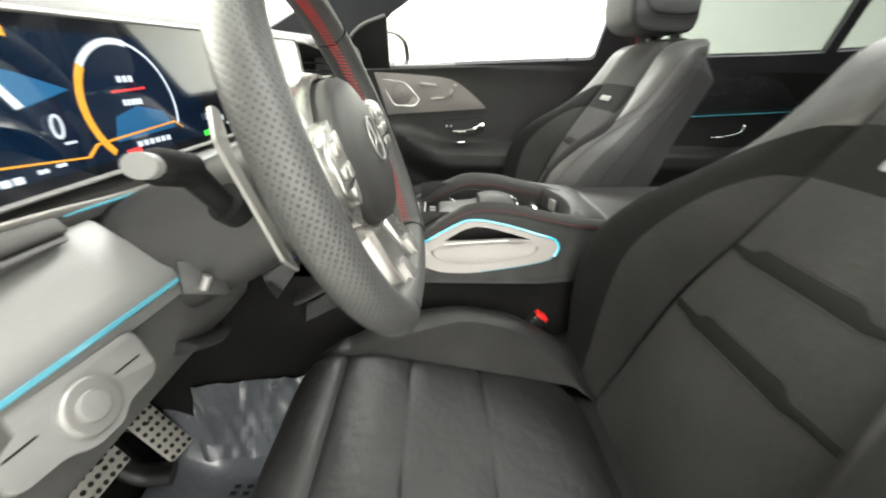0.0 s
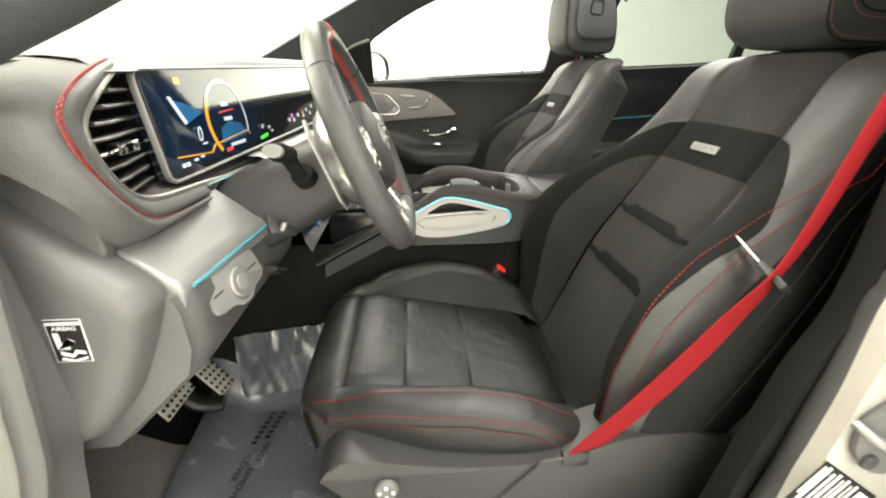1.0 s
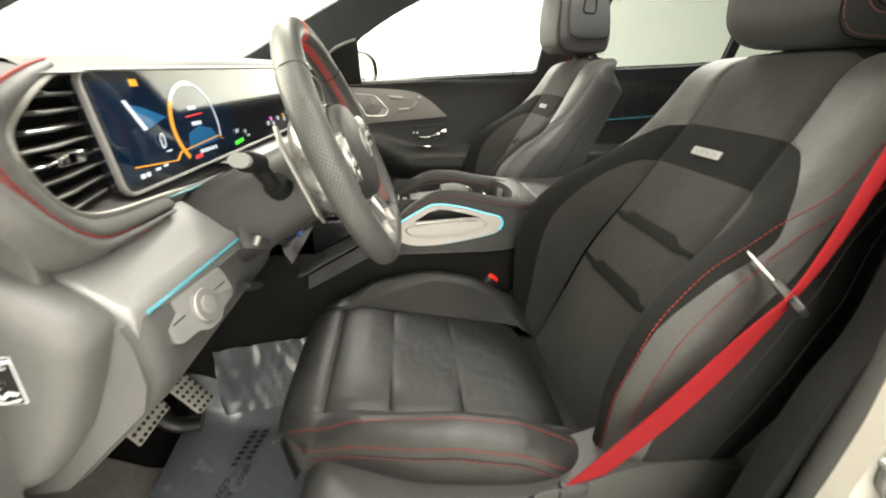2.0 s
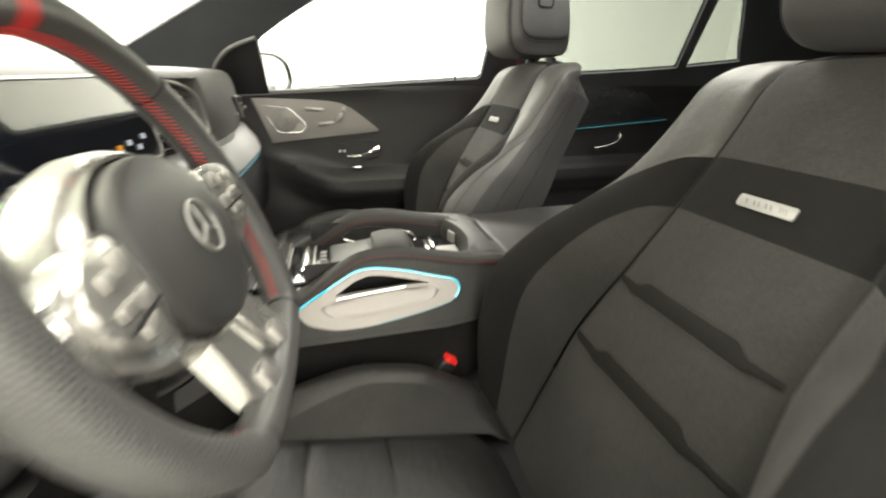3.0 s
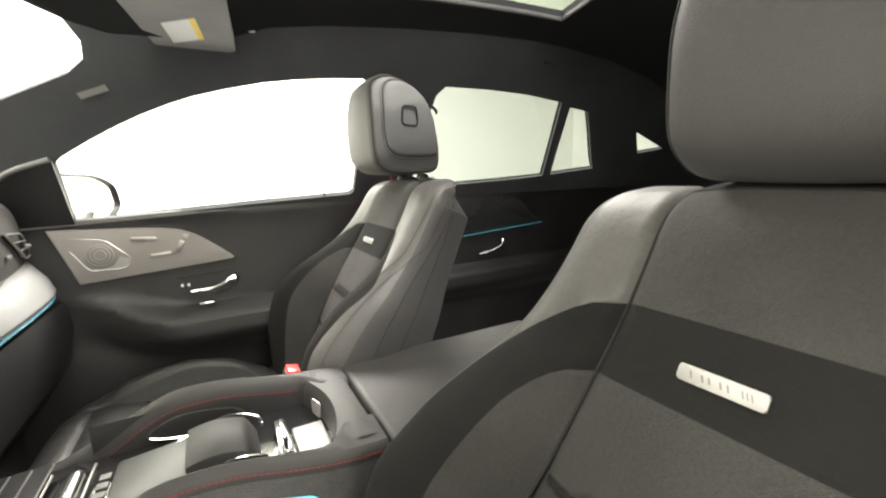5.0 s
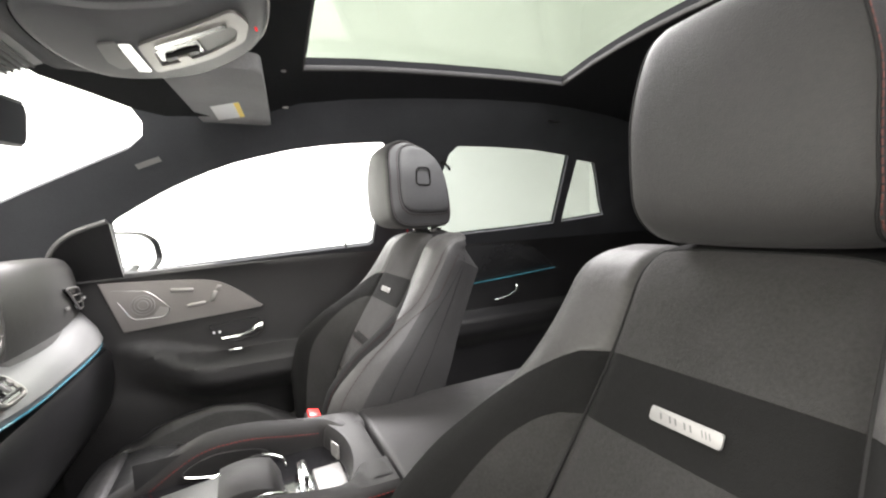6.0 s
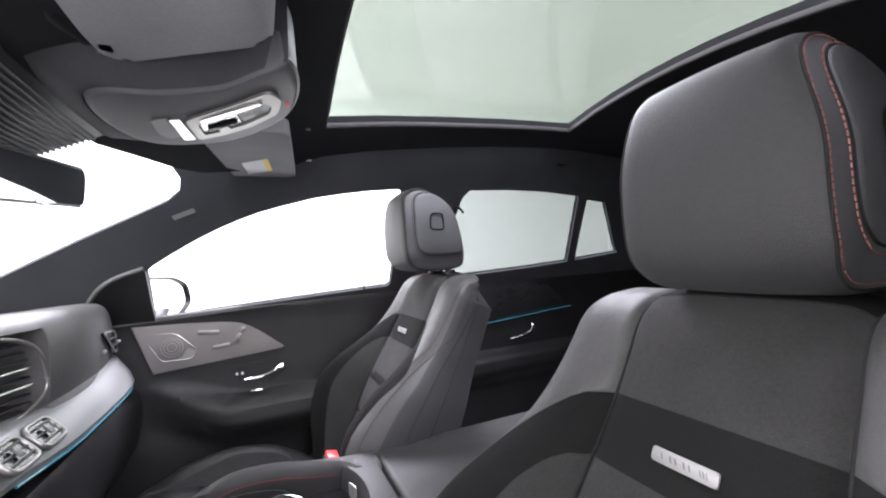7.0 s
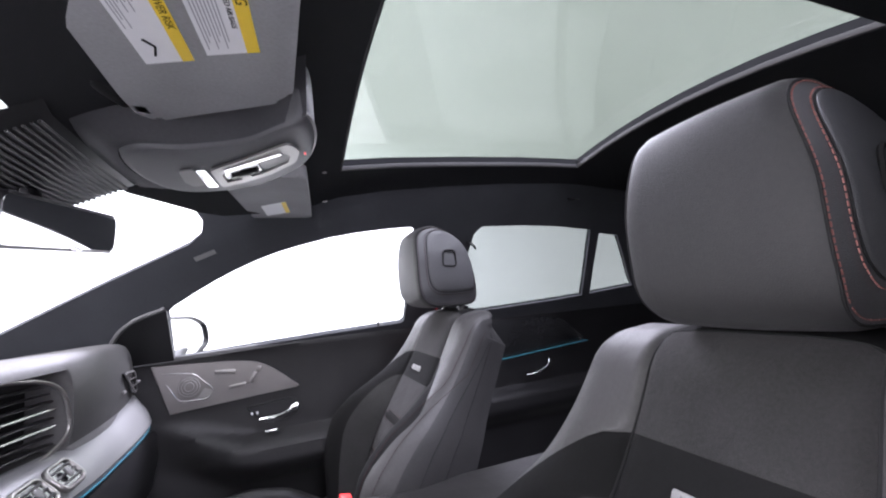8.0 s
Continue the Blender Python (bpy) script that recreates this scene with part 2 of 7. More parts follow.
def grid(bm, rows, closed=False, cap=False, uv=None):
    """Quads over rows of points; closed joins each row's ends; uv: metres for each step across and along."""
    vs = [[bm.verts.new(p) for p in r] for r in rows]
    lay = bm.loops.layers.uv.new("surface") if uv else None
    for k, (a, b) in enumerate(zip(vs, vs[1:])):
        n = len(a)
        for i in range(n if closed else n - 1):
            j = (i + 1) % n
            try:
                f = bm.faces.new((a[i], a[j], b[j], b[i]))
            except ValueError:
                continue
            if uv:
                for loop, (p, q) in zip(f.loops, ((i, k), (i + 1, k), (i + 1, k + 1), (i, k + 1))):
                    loop[lay].uv = (p * uv[0], q * uv[1])
    if cap:
        bm.faces.new(vs[0])
        bm.faces.new(vs[-1])
    return vs


def box(bm, lo, hi, bev=0.004, seg=2, m=None):
    r = bmesh.ops.create_cube(bm, size=1)
    vs = r["verts"]
    for v in vs:
        v.co = Vector([(lo[i] + hi[i]) / 2 + v.co[i] * (hi[i] - lo[i]) for i in range(3)])
    es = list({e for v in vs for e in v.link_edges})
    if bev:
        o = bmesh.ops.bevel(bm, geom=es, offset=bev, segments=seg, affect="EDGES", profile=0.5, clamp_overlap=True)
        vs = list({v for f in o["faces"] for v in f.verts} | {v for v in vs if v.is_valid})
    if m is not None:
        bmesh.ops.transform(bm, matrix=m, verts=vs)
    return vs


def prism(bm, poly, place, depth, bev=0.0, seg=2):
    """A flat outline (u, v), laid by place(u, v, w), w from 0 to depth, its edges rounded at w = depth."""
    n = len(poly)
    a = [bm.verts.new(place(u, v, 0)) for u, v in poly]
    b = [bm.verts.new(place(u, v, depth)) for u, v in poly]
    fs = [bm.faces.new(a), bm.faces.new(b)]
    for i in range(n):
        fs.append(bm.faces.new((a[i], a[(i + 1) % n], b[(i + 1) % n], b[i])))
    if bev:
        es = [e for e in fs[1].edges]
        bmesh.ops.bevel(bm, geom=es, offset=bev, segments=seg, affect="EDGES", profile=0.5, clamp_overlap=True)


def rounded(poly, r, n=5):
    """The outline with round corners."""
    out = []
    k = len(poly)
    for i in range(k):
        p, a, b = Vector(poly[i]), Vector(poly[i - 1]), Vector(poly[(i + 1) % k])
        da, db = (a - p), (b - p)
        rr = min(r, da.length * 0.45, db.length * 0.45)
        s, e = p + da.normalized() * rr, p + db.normalized() * rr
        for j in range(n + 1):
            t = j / n
            q = s * (1 - t) ** 2 + p * 2 * t * (1 - t) + e * t * t
            out.append((q.x, q.y))
    return out


def glide(pts, n=8, closed=False):
    """A smooth line through the points."""
    P = [Vector(p) for p in pts]
    k = len(P)
    out = []
    for i in range(k if closed else k - 1):
        p0 = P[i - 1] if (i or closed) else P[0]
        p1, p2 = P[i], P[(i + 1) % k]
        p3 = P[(i + 2) % k] if (closed or i + 2 < k) else P[-1]
        for j in range(n):
            t = j / n
            out.append(0.5 * (2 * p1 + (p2 - p0) * t + (2 * p0 - 5 * p1 + 4 * p2 - p3) * t * t + (3 * p1 - p0 - 3 * p2 + p3) * t ** 3))
    if not closed:
        out.append(P[-1])
    return out


def sweep(bm, pts, rx, ry=None, n=10, closed=False, up=(0, 0, 1), power=1.0, cap=True, uv=None):
    """A tube along the points; rx across, ry along 'up' (numbers or functions of 0..1); power under 1 squares it."""
    pts = [Vector(p) for p in pts]
    k = len(pts)
    rows = []
    for i, p in enumerate(pts):
        d = (pts[(i + 1) % k] - pts[i - 1]) if (closed or 0 < i < k - 1) else (pts[1] - pts[0] if i == 0 else pts[-1] - pts[-2])
        d.normalize()
        side = d.cross(Vector(up))
        if side.length < 1e-6:
            side = d.cross(Vector((1, 0, 0)))
        side.normalize()
        u = side.cross(d)
        t = i / max(1, k - 1)
        a = rx(t) if callable(rx) else rx
        b = a if ry is None else (ry(t) if callable(ry) else ry)
        row = []
        for j in range(n):
            q = 2 * math.pi * j / n
            c, s = math.cos(q), math.sin(q)
            row.append(p + side * a * math.copysign(abs(c) ** power, c) + u * b * math.copysign(abs(s) ** power, s))
        rows.append(row)
    if closed:
        rows.append(rows[0])
    grid(bm, rows, closed=True, cap=cap and not closed, uv=uv)
    if closed:
        bmesh.ops.remove_doubles(bm, verts=bm.verts, dist=1e-6)


def disc(bm, centre, axis, r, h, n=24, bev=0.0, r2=None):
    """A round piece along axis from its centre."""
    m = Matrix.Translation(centre) @ Vector(axis).to_track_quat("Z", "Y").to_matrix().to_4x4()
    o = bmesh.ops.create_cone(bm, cap_ends=True, segments=n, radius1=r, radius2=r if r2 is None else r2, depth=h)
    vs = o["verts"]
    bmesh.ops.translate(bm, verts=vs, vec=(0, 0, h / 2))
    if bev:
        es = [e for e in {e for v in vs for e in v.link_edges} if abs(e.verts[0].co.z - h) < 1e-6 and abs(e.verts[1].co.z - h) < 1e-6]
        o = bmesh.ops.bevel(bm, geom=es, offset=bev, segments=3, affect="EDGES", profile=0.5)
        vs = list({v for f in o["faces"] for v in f.verts} | {v for v in vs if v.is_valid})
    bmesh.ops.transform(bm, matrix=m, verts=vs)


def sheet(bm, outer, holes, place, depth):
    """A panel with openings through it: outlines (u, v), laid by place(u, v, w), w = 0 and depth."""
    for w in (0, depth):
        es = []
        for poly in (outer, *holes):
            vs = [bm.verts.new(place(u, v, w)) for u, v in poly]
            es += [bm.edges.new((vs[i], vs[(i + 1) % len(vs)])) for i in range(len(vs))]
        bmesh.ops.triangle_fill(bm, use_beauty=True, use_dissolve=False, edges=es)
    for poly in (outer, *holes):
        n = len(poly)
        a = [bm.verts.new(place(u, v, 0)) for u, v in poly]
        b = [bm.verts.new(place(u, v, depth)) for u, v in poly]
        for i in range(n):
            bm.faces.new((a[i], a[(i + 1) % n], b[(i + 1) % n], b[i]))
    bmesh.ops.remove_doubles(bm, verts=bm.verts, dist=1e-5)


def stitches(bm, pts, length=0.0045, gap=0.0022, r=0.0006, rise=None):
    """A row of thread along a line of points."""
    pts = [Vector(p) for p in pts]
    acc, on = 0.0, None
    step = length + gap
    dist = [0.0]
    for a, b in zip(pts, pts[1:]):
        dist.append(dist[-1] + (b - a).length)
    def at(d):
        for i in range(len(pts) - 1):
            if d <= dist[i + 1]:
                k = (d - dist[i]) / max(1e-9, dist[i + 1] - dist[i])
                return pts[i].lerp(pts[i + 1], k)
        return pts[-1]
    d = 0.0
    while d + length < dist[-1]:
        p, q = at(d), at(d + length)
        t = (q - p).normalized()
        s = t.orthogonal().normalized()
        u = t.cross(s)
        ring = [[c + s * r * math.cos(k * math.pi / 2) + u * r * math.sin(k * math.pi / 2) for k in range(4)] for c in (p, q)]
        grid(bm, ring, closed=True, cap=True)
        d += step


def bm_new():
    return bmesh.new()


# ---- the booth round the car ----
bm = bm_new()
box(bm, (-5.2, -4.7, -0.2), (6.2, 5.2, 0), 0)
solid("ground", bm, BOOTH_FLOOR, "pale grey painted studio floor", "floor", kind="structure")
for nm, lo, hi in (("wall_front", (-5.4, -4.7, 0), (-5.2, 5.2, 2.7)), ("wall_rear", (6.2, -4.7, 0), (6.4, 5.2, 2.7)),
                   ("wall_far", (-5.4, 5.2, 0), (6.4, 5.4, 2.7)), ("wall_near", (-5.4, -4.9, 0), (6.4, -4.7, 2.7))):
    bm = bm_new()
    box(bm, lo, hi, 0)
    solid(nm, bm, BOOTH, "bright white photo booth wall", "wall", kind="structure")
bm = bm_new()
rings = []
for k in range(13):
    a = math.pi / 2 * k / 12
    inset, z = 2.2 * (1 - math.cos(a)), 2.6 + 2.2 * math.sin(a)
    rings.append([(-5.3 + inset, -4.8 + inset, z), (6.3 - inset, -4.8 + inset, z), (6.3 - inset, 5.3 - inset, z), (-5.3 + inset, 5.3 - inset, z)])
grid(bm, rings, closed=True)
bm.faces.new(list(bm.verts)[-4:])
o = bmesh.ops.extrude_face_region(bm, geom=list(bm.faces))
bmesh.ops.translate(bm, verts=[v for v in o["geom"] if isinstance(v, bmesh.types.BMVert)], vec=(0, 0, 0.1))
solid("ceiling_booth", bm, BOOTH_CEIL, "plain pale grey booth ceiling curving into the walls", "ceiling", kind="structure", sharp=70)

# ---- body shell of the car: x to the rear, y to the passenger's side ----
def flank(side):
    """Lays (x, z) on the leaning side of the glasshouse; w outward."""
    return lambda u, v, w: (u, side * (0.75 - 0.62 * (v - 1.25) + w * 0.85), v + w * 0.527)


FRONT_WIN = [(-0.075, 1.235), (-0.071, 1.374), (-0.056, 1.388), (-0.001, 1.421), (0.051, 1.450), (0.104, 1.476), (0.156, 1.498), (0.209, 1.517), (0.264, 1.532), (0.354, 1.553), (0.43, 1.5645), (0.51, 1.573), (0.6, 1.579), (0.616, 1.572), (0.612, 1.285), (0.6, 1.276), (0.36, 1.264), (0.1, 1.248)]
REAR_WIN = [(0.805, 1.30), (0.815, 1.50), (0.826, 1.555), (0.85, 1.578), (1.0, 1.58), (1.15, 1.576), (1.318, 1.562), (1.345, 1.44), (1.372, 1.314), (1.2, 1.303), (0.99, 1.293), (0.83, 1.287)]
QUARTER = [(1.364, 1.549), (1.46, 1.540), (1.53, 1.46), (1.6, 1.375), (1.638, 1.338), (1.41, 1.318), (1.388, 1.42)]
GAP = [(1.79, 1.478), (2.03, 1.417), (1.87, 1.397)]
bm = bm_new()
sheet(bm, [(-1.0, 1.0), (-0.62, 1.257), (-0.40, 1.36), (-0.2, 1.455), (0.0, 1.545), (0.03, 1.57), (0.035, 1.60), (0.0, 1.66), (0.25, 1.73), (2.4, 1.74), (2.4, 1.05)], [FRONT_WIN, REAR_WIN, QUARTER, GAP], flank(1), 0.02)
solid("wall_glasshouse_far", bm, PILLAR, "dark cloth-lined pillars and window surrounds of car", "pillar", kind="structure", sharp=25)
bm = bm_new()
sheet(bm, [(0.52, 1.05), (0.60, 1.40), (0.70, 1.74), (2.4, 1.74), (2.4, 1.05)], [[(x if x > 0.81 else x + 0.03, z) for x, z in REAR_WIN], QUARTER], flank(-1), 0.02)
solid("wall_glasshouse_near", bm, HEADLINER, "dark pillars behind the open driver's door", "pillar", kind="structure", sharp=25)
for nm, poly, mat in (("window_1", FRONT_WIN, GLASS), ("window_2", REAR_WIN, GLASS_TINT), ("window_3", QUARTER, GLASS_TINT), ("window_4", GAP, GLASS_TINT)):
    bm = bm_new()
    f = flank(1)
    prism(bm, poly, lambda u, v, w: f(u, v, 0.006 + w), 0.004)
    ob = solid(nm, bm, mat, "side window pane of the car", "window", kind="structure")
    ob.visible_shadow = False


def roof(x, y):
    """Height of the roof lining."""
    zc = curve_at([(-0.05, 1.585), (0.07, 1.632), (0.2, 1.678), (0.34, 1.728), (0.7, 1.758), (1.1, 1.772), (1.5, 1.755), (2.0, 1.68), (2.4, 1.6)], x)
    return zc - 0.27 * y * y


# roof lining with the opening of the glass roof
GX0, GX1, GY = 0.345, 1.125, 0.37
rows_x = [0.0, 0.13, 0.16, 0.2, 0.28, GX0, 0.5, 0.7, 0.9, GX1, 1.25, 1.45, 1.7, 2.0, 2.4]
rows_y = [-0.52, -0.48, -0.43, -GY, -0.28, -0.19, -0.09, 0, 0.09, 0.19, 0.28, GY, 0.43, 0.48, 0.52]
bm = bm_new()
vs = {}


def lining(x, y):
    shift = -0.045 * (1 - (y / 0.52) ** 2) + 0.085 * smooth(0.12, 0.45, abs(y)) if x == 0.0 else (0.06 * y if x == GX0 else 0)
    drop = -0.012 * smooth(0.45, 0.52, abs(y))
    edge = 0.24 * smooth(0.36, 0.52, y)
    at = max(x + shift, edge + 0.03 * (x - edge)) if edge > 0 else x + shift
    return Vector((at, y, roof(at, y) + drop))


for w in (0, 0.03):
    for x in rows_x:
        for y in rows_y:
            vs[x, y, w] = bm.verts.new(lining(x, y) + Vector((0, 0, w)))
inside = lambda a, b, lo, hi: lo <= a and b <= hi
for w in (0, 0.03):
    for a, b in zip(rows_x, rows_x[1:]):
        for c, d in zip(rows_y, rows_y[1:]):
            if not (inside(a, b, GX0, GX1) and inside(c, d, -GY, GY)):
                bm.faces.new((vs[a, c, w], vs[b, c, w], vs[b, d, w], vs[a, d, w]))
for a, b in zip(rows_x, rows_x[1:]):
    if inside(a, b, GX0, GX1):
        for y in (-GY, GY):
            bm.faces.new((vs[a, y, 0], vs[b, y, 0], vs[b, y, 0.03], vs[a, y, 0.03]))
for c, d in zip(rows_y, rows_y[1:]):
    if inside(c, d, -GY, GY):
        for x in (GX0, GX1):
            bm.faces.new((vs[x, c, 0], vs[x, d, 0], vs[x, d, 0.03], vs[x, c, 0.03]))
solid("ceiling", bm, HEADLINER, "black cloth headliner round a glass roof", "headliner", kind="structure", sharp=50)
bm = bm_new()
grid(bm, [[(x, y, roof(x, y) + 0.036) for y in np.linspace(-0.41, 0.41, 13)] for x in np.linspace(0.29, 1.17, 9)])
o = bmesh.ops.extrude_face_region(bm, geom=list(bm.faces))
bmesh.ops.translate(bm, verts=[v for v in o["geom"] if isinstance(v, bmesh.types.BMVert)], vec=(0, 0, 0.005))
ob = solid("window_5", bm, GLASS_ROOF, "tinted glass roof panel", "window", kind="structure")
ob.visible_shadow = False
# small clip let into the lining
bm = bm_new()
c = lining(0.339, 0.503)
box(bm, c - Vector((0.007, 0.003, 0.004)), c + Vector((0.007, 0.003, 0.002)), 0.001)
solid("trim_clip", bm, STEEL, "small grey clip let into the headliner", "trim", kind="structure")
# dark seal round the opening
bm = bm_new()
sweep(bm, [lining(GX0, y) + Vector((0, 0, 0.006)) for y in np.linspace(-GY, GY, 11)] + [lining(x, GY) + Vector((0, 0, 0.006)) for x in np.linspace(0.5, GX1, 8)] + [lining(GX1, y) + Vector((0, 0, 0.006)) for y in np.linspace(0.25, -GY, 8)], 0.006, 0.007, 8)
solid("trim_roof_seal", bm, RUBBER, "black rubber seal of the glass roof", "trim", kind="structure")

# floor, bulkheads and outer flanks
bm = bm_new()
rows = []
for y in np.linspace(-0.72, 0.74, 25):
    row = []
    for x, z in ((-1.05, 1.1), (-0.9, 0.92), (-0.76, 0.70), (-0.62, 0.54), (-0.5, 0.475), (-0.3, 0.455), (0.0, 0.455), (0.6, 0.46), (1.2, 0.46), (2.5, 0.46)):
        row.append((x, y, z))
    rows.append(row)
grid(bm, rows)
o = bmesh.ops.extrude_face_region(bm, geom=list(bm.faces))
bmesh.ops.translate(bm, verts=[v for v in o["geom"] if isinstance(v, bmesh.types.BMVert)], vec=(0, 0, -0.06))
solid("floor", bm, CARPET, "black carpeted car floor", "floor", kind="structure")
for nm, lo, hi in (("wall_bulkhead", (-1.15, -0.8, 0.3), (-1.0, 0.84, 1.2)), ("wall_tail", (2.4, -0.8, 0.3), (2.5, 0.84, 1.62)),
                   ("wall_flank_far", (-1.15, 0.80, 0.3), (2.5, 0.84, 1.235)), ("wall_flank_near", (0.62, -0.84, 0.3), (2.5, -0.78, 1.235))):
    bm = bm_new()
    box(bm, lo, hi, 0.01)
    solid(nm, bm, PLASTIC_BLACK, "black inner body panel of the car", "panel", kind="structure")


# ---- seats ----
PH = radians(25)
SU, SN = Vector((math.sin(PH), 0, math.cos(PH))), Vector((-math.cos(PH), 0, math.sin(PH)))
FOOT = Vector((0.364, 0, 0.76))
BEND, RB, TURN = 0.560, 0.06, 1.0
FLAT, TAIL = 0.024, 0.02
TOP = BEND + RB * TURN
LAST = TOP + FLAT + TAIL * 1.3
HALF_AT = [(-0.05, 0.150), (0.07, 0.149), (0.185, 0.141), (0.25, 0.128), (0.31, 0.116), (0.415, 0.107), (0.485, 0.102), (0.6, 0.098), (0.7, 0.09)]


def half(s):
    """Half the width of the middle panel."""
    return curve_at(HALF_AT, s)


def back_spine(s):
    """Place and outward direction on the middle of the backrest, s up along it and over its top."""
    bulge = 0.02 * math.exp(-((s - 0.27) / 0.16) ** 2)
    if s <= BEND:
        return FOOT + SU * s + SN * bulge, SN
    turned = lambda a: math.cos(a) * SN + math.sin(a) * SU
    a = min(TURN, (s - BEND) / RB)
    p = FOOT + SU * BEND + RB * (math.sin(a) * SU + (math.cos(a) - 1) * SN)
    if s <= TOP:
        return p, turned(a)
    along = math.cos(TURN) * SU - math.sin(TURN) * SN
    p = p + along * min(FLAT, s - TOP)
    if s <= TOP + FLAT:
        return p, turned(TURN)
    b = (s - TOP - FLAT) / TAIL
    return p + TAIL * (math.sin(b) * along + (math.cos(b) - 1) * turned(TURN)), turned(TURN + b)


WIDE = [(-0.05, 0.235), (0.1, 0.262), (0.22, 0.274), (0.32, 0.262), (0.42, 0.228), (0.5, 0.213), (0.57, 0.205), (0.62, 0.192), (0.66, 0.180), (0.7, 0.168)]
RISE = [(-0.05, 0.03), (0.05, 0.075), (0.14, 0.108), (0.21, 0.114), (0.29, 0.090), (0.37, 0.048), (0.44, 0.02), (0.53, 0.006), (0.6, 0.0)]
EDGE_IN = [(-0.05, 0.28), (0.11, 0.30), (0.2, 0.33), (0.29, 0.35), (0.345, 0.345), (0.38, 0.28), (0.40, 0.16), (0.41, 0.0)]
EDGE_OUT = [(-0.05, 0.72), (0.2, 0.73), (0.3, 0.78), (0.36, 0.82), (0.41, 0.70), (0.45, 0.47), (0.472, 0.26), (0.482, 0.0)]
ROW_1 = [(0.0, 0.70), (0.2, 0.72), (0.3, 0.70), (0.365, 0.74), (0.445, 0.88), (0.6, 0.92)]
ROW_2 = [(0.0, 0.86), (0.34, 0.86), (0.45, 0.99), (0.6, 1.12)]


def back_point(sign, w, s, lift=0.0):
    """On the bolster: w from the seam (0) over the crest to the flank (1) and on backward (to 2)."""
    p, n = back_spine(s)
    W, A, H = curve_at(WIDE, s), curve_at(RISE, s), half(s)
    k = 0.6
    drop = A * 0.6 + 0.035 - 0.006 * smooth(0.57, 0.64, s)
    if w <= k:
        d = -0.006 * math.exp(-(w / 0.05) ** 2) + A * smooth(-0.1, k, w)
        y = H + (W - H) * w
    elif w <= 1:
        t = (w - k) / (1 - k)
        d = A - drop * (1 - math.sqrt(max(0, 1 - t * t)))
        y = H + (W - H) * w
    elif s <= BEND:
        t = w - 1
        d = A - drop - t * (0.085 + A * 0.4)
        y = W - 0.03 * t * t
    else:
        t = w - 1
        edge = back_point(sign, 1, s)
        rear = back_point(sign, 2, BEND).lerp(back_point(sign, 1, LAST), smooth(BEND, LAST, s))
        return edge.lerp(rear, t) + Vector((0, sign * (0.01 * t * (1 - t) + lift), 0))
    return p + n * (d + lift) + Vector((0, sign * y, 0))


def back_mid(y, s, lift=0.0):
    p, n = back_spine(s)
    e = abs(y) / half(s)
    d = 0.007 * (1 - e ** 4) - 0.006 * math.exp(-((1 - e) / 0.07) ** 2)
    return p + n * (d + lift) + Vector((0, y, 0))


CUSH = 0.138
CW = [(-0.14, 0.168), (-0.08, 0.184), (-0.04, 0.200), (0.02, 0.222), (0.1, 0.240), (0.22, 0.245), (0.4, 0.236)]
CRISE = [(-0.14, -0.006), (-0.08, -0.004), (-0.03, 0.012), (0.0, 0.026), (0.06, 0.047), (0.13, 0.062), (0.19, 0.062), (0.25, 0.046), (0.32, 0.022), (0.42, -0.004)]
NOSE, RN = -0.062, 0.06


def cush_spine(q):
    """Along the cushion, q is x as far as the nose and goes on round it."""
    if q >= NOSE:
        return Vector((q, 0, 0.842 - 0.2 * q - 0.012 * smooth(0.0, -0.06, q))), Vector((-0.196, 0, -0.98)) * -1
    a = (NOSE - q) / RN
    c = Vector((NOSE, 0, 0.842 - 0.2 * NOSE - 0.012 - RN))
    if a <= 1.75:
        return c + Vector((-math.sin(a), 0, math.cos(a))) * RN, Vector((-math.sin(a), 0, math.cos(a)))
    n = Vector((-math.sin(1.75), 0, math.cos(1.75)))
    return c + n * RN + Vector((0.18, 0, -0.98)) * (a - 1.75) * RN, n


C_IN = [(-0.06, 0.0), (-0.03, 0.02), (0.0, 0.18), (0.06, 0.36), (0.14, 0.46), (0.22, 0.44), (0.28, 0.30), (0.33, 0.04), (0.35, 0.0)]


def cush_point(sign, w, q, lift=0.0):
    p, n = cush_spine(q)
    W, A = curve_at(CW, q), curve_at(CRISE, q)
    if q < NOSE:
        W -= 0.05 * min(1, (NOSE - q) / 0.1) ** 2
    k = 0.62
    if w <= k:
        d = -0.005 * math.exp(-(w / 0.06) ** 2) + A * smooth(-0.05, k, w)
        y = CUSH + (W - CUSH) * w
    elif w <= 1:
        t = (w - k) / (1 - k)
        d = A - 0.03 * (1 - math.sqrt(max(0, 1 - t * t)))
        y = CUSH + (W - CUSH) * w
    else:
        d = A - 0.03 - (w - 1) * 0.075
        y = W - 0.012 * (w - 1) ** 2
    d -= (0.05 - 0.035 * smooth(0.6, 1.0, w)) * smooth(0.30, 0.40, q)
    return p + n * (d + lift) + Vector((0, sign * y, 0))


def cush_mid(y, q, lift=0.0):
    p, n = cush_spine(q)
    e = abs(y) / CUSH
    d = 0.006 * (1 - e ** 4) - 0.005 * math.exp(-((1 - e) / 0.06) ** 2)
    for x in (-0.05, 0.046, 0.153):
        d -= 0.004 * math.exp(-((q - x) / 0.004) ** 2) * (1 if x < 0 else smooth(0.1, 0.75, e))
    d -= 0.06 * smooth(0.27, 0.37, q)
    return p + n * (d + lift) + Vector((0, y, 0))


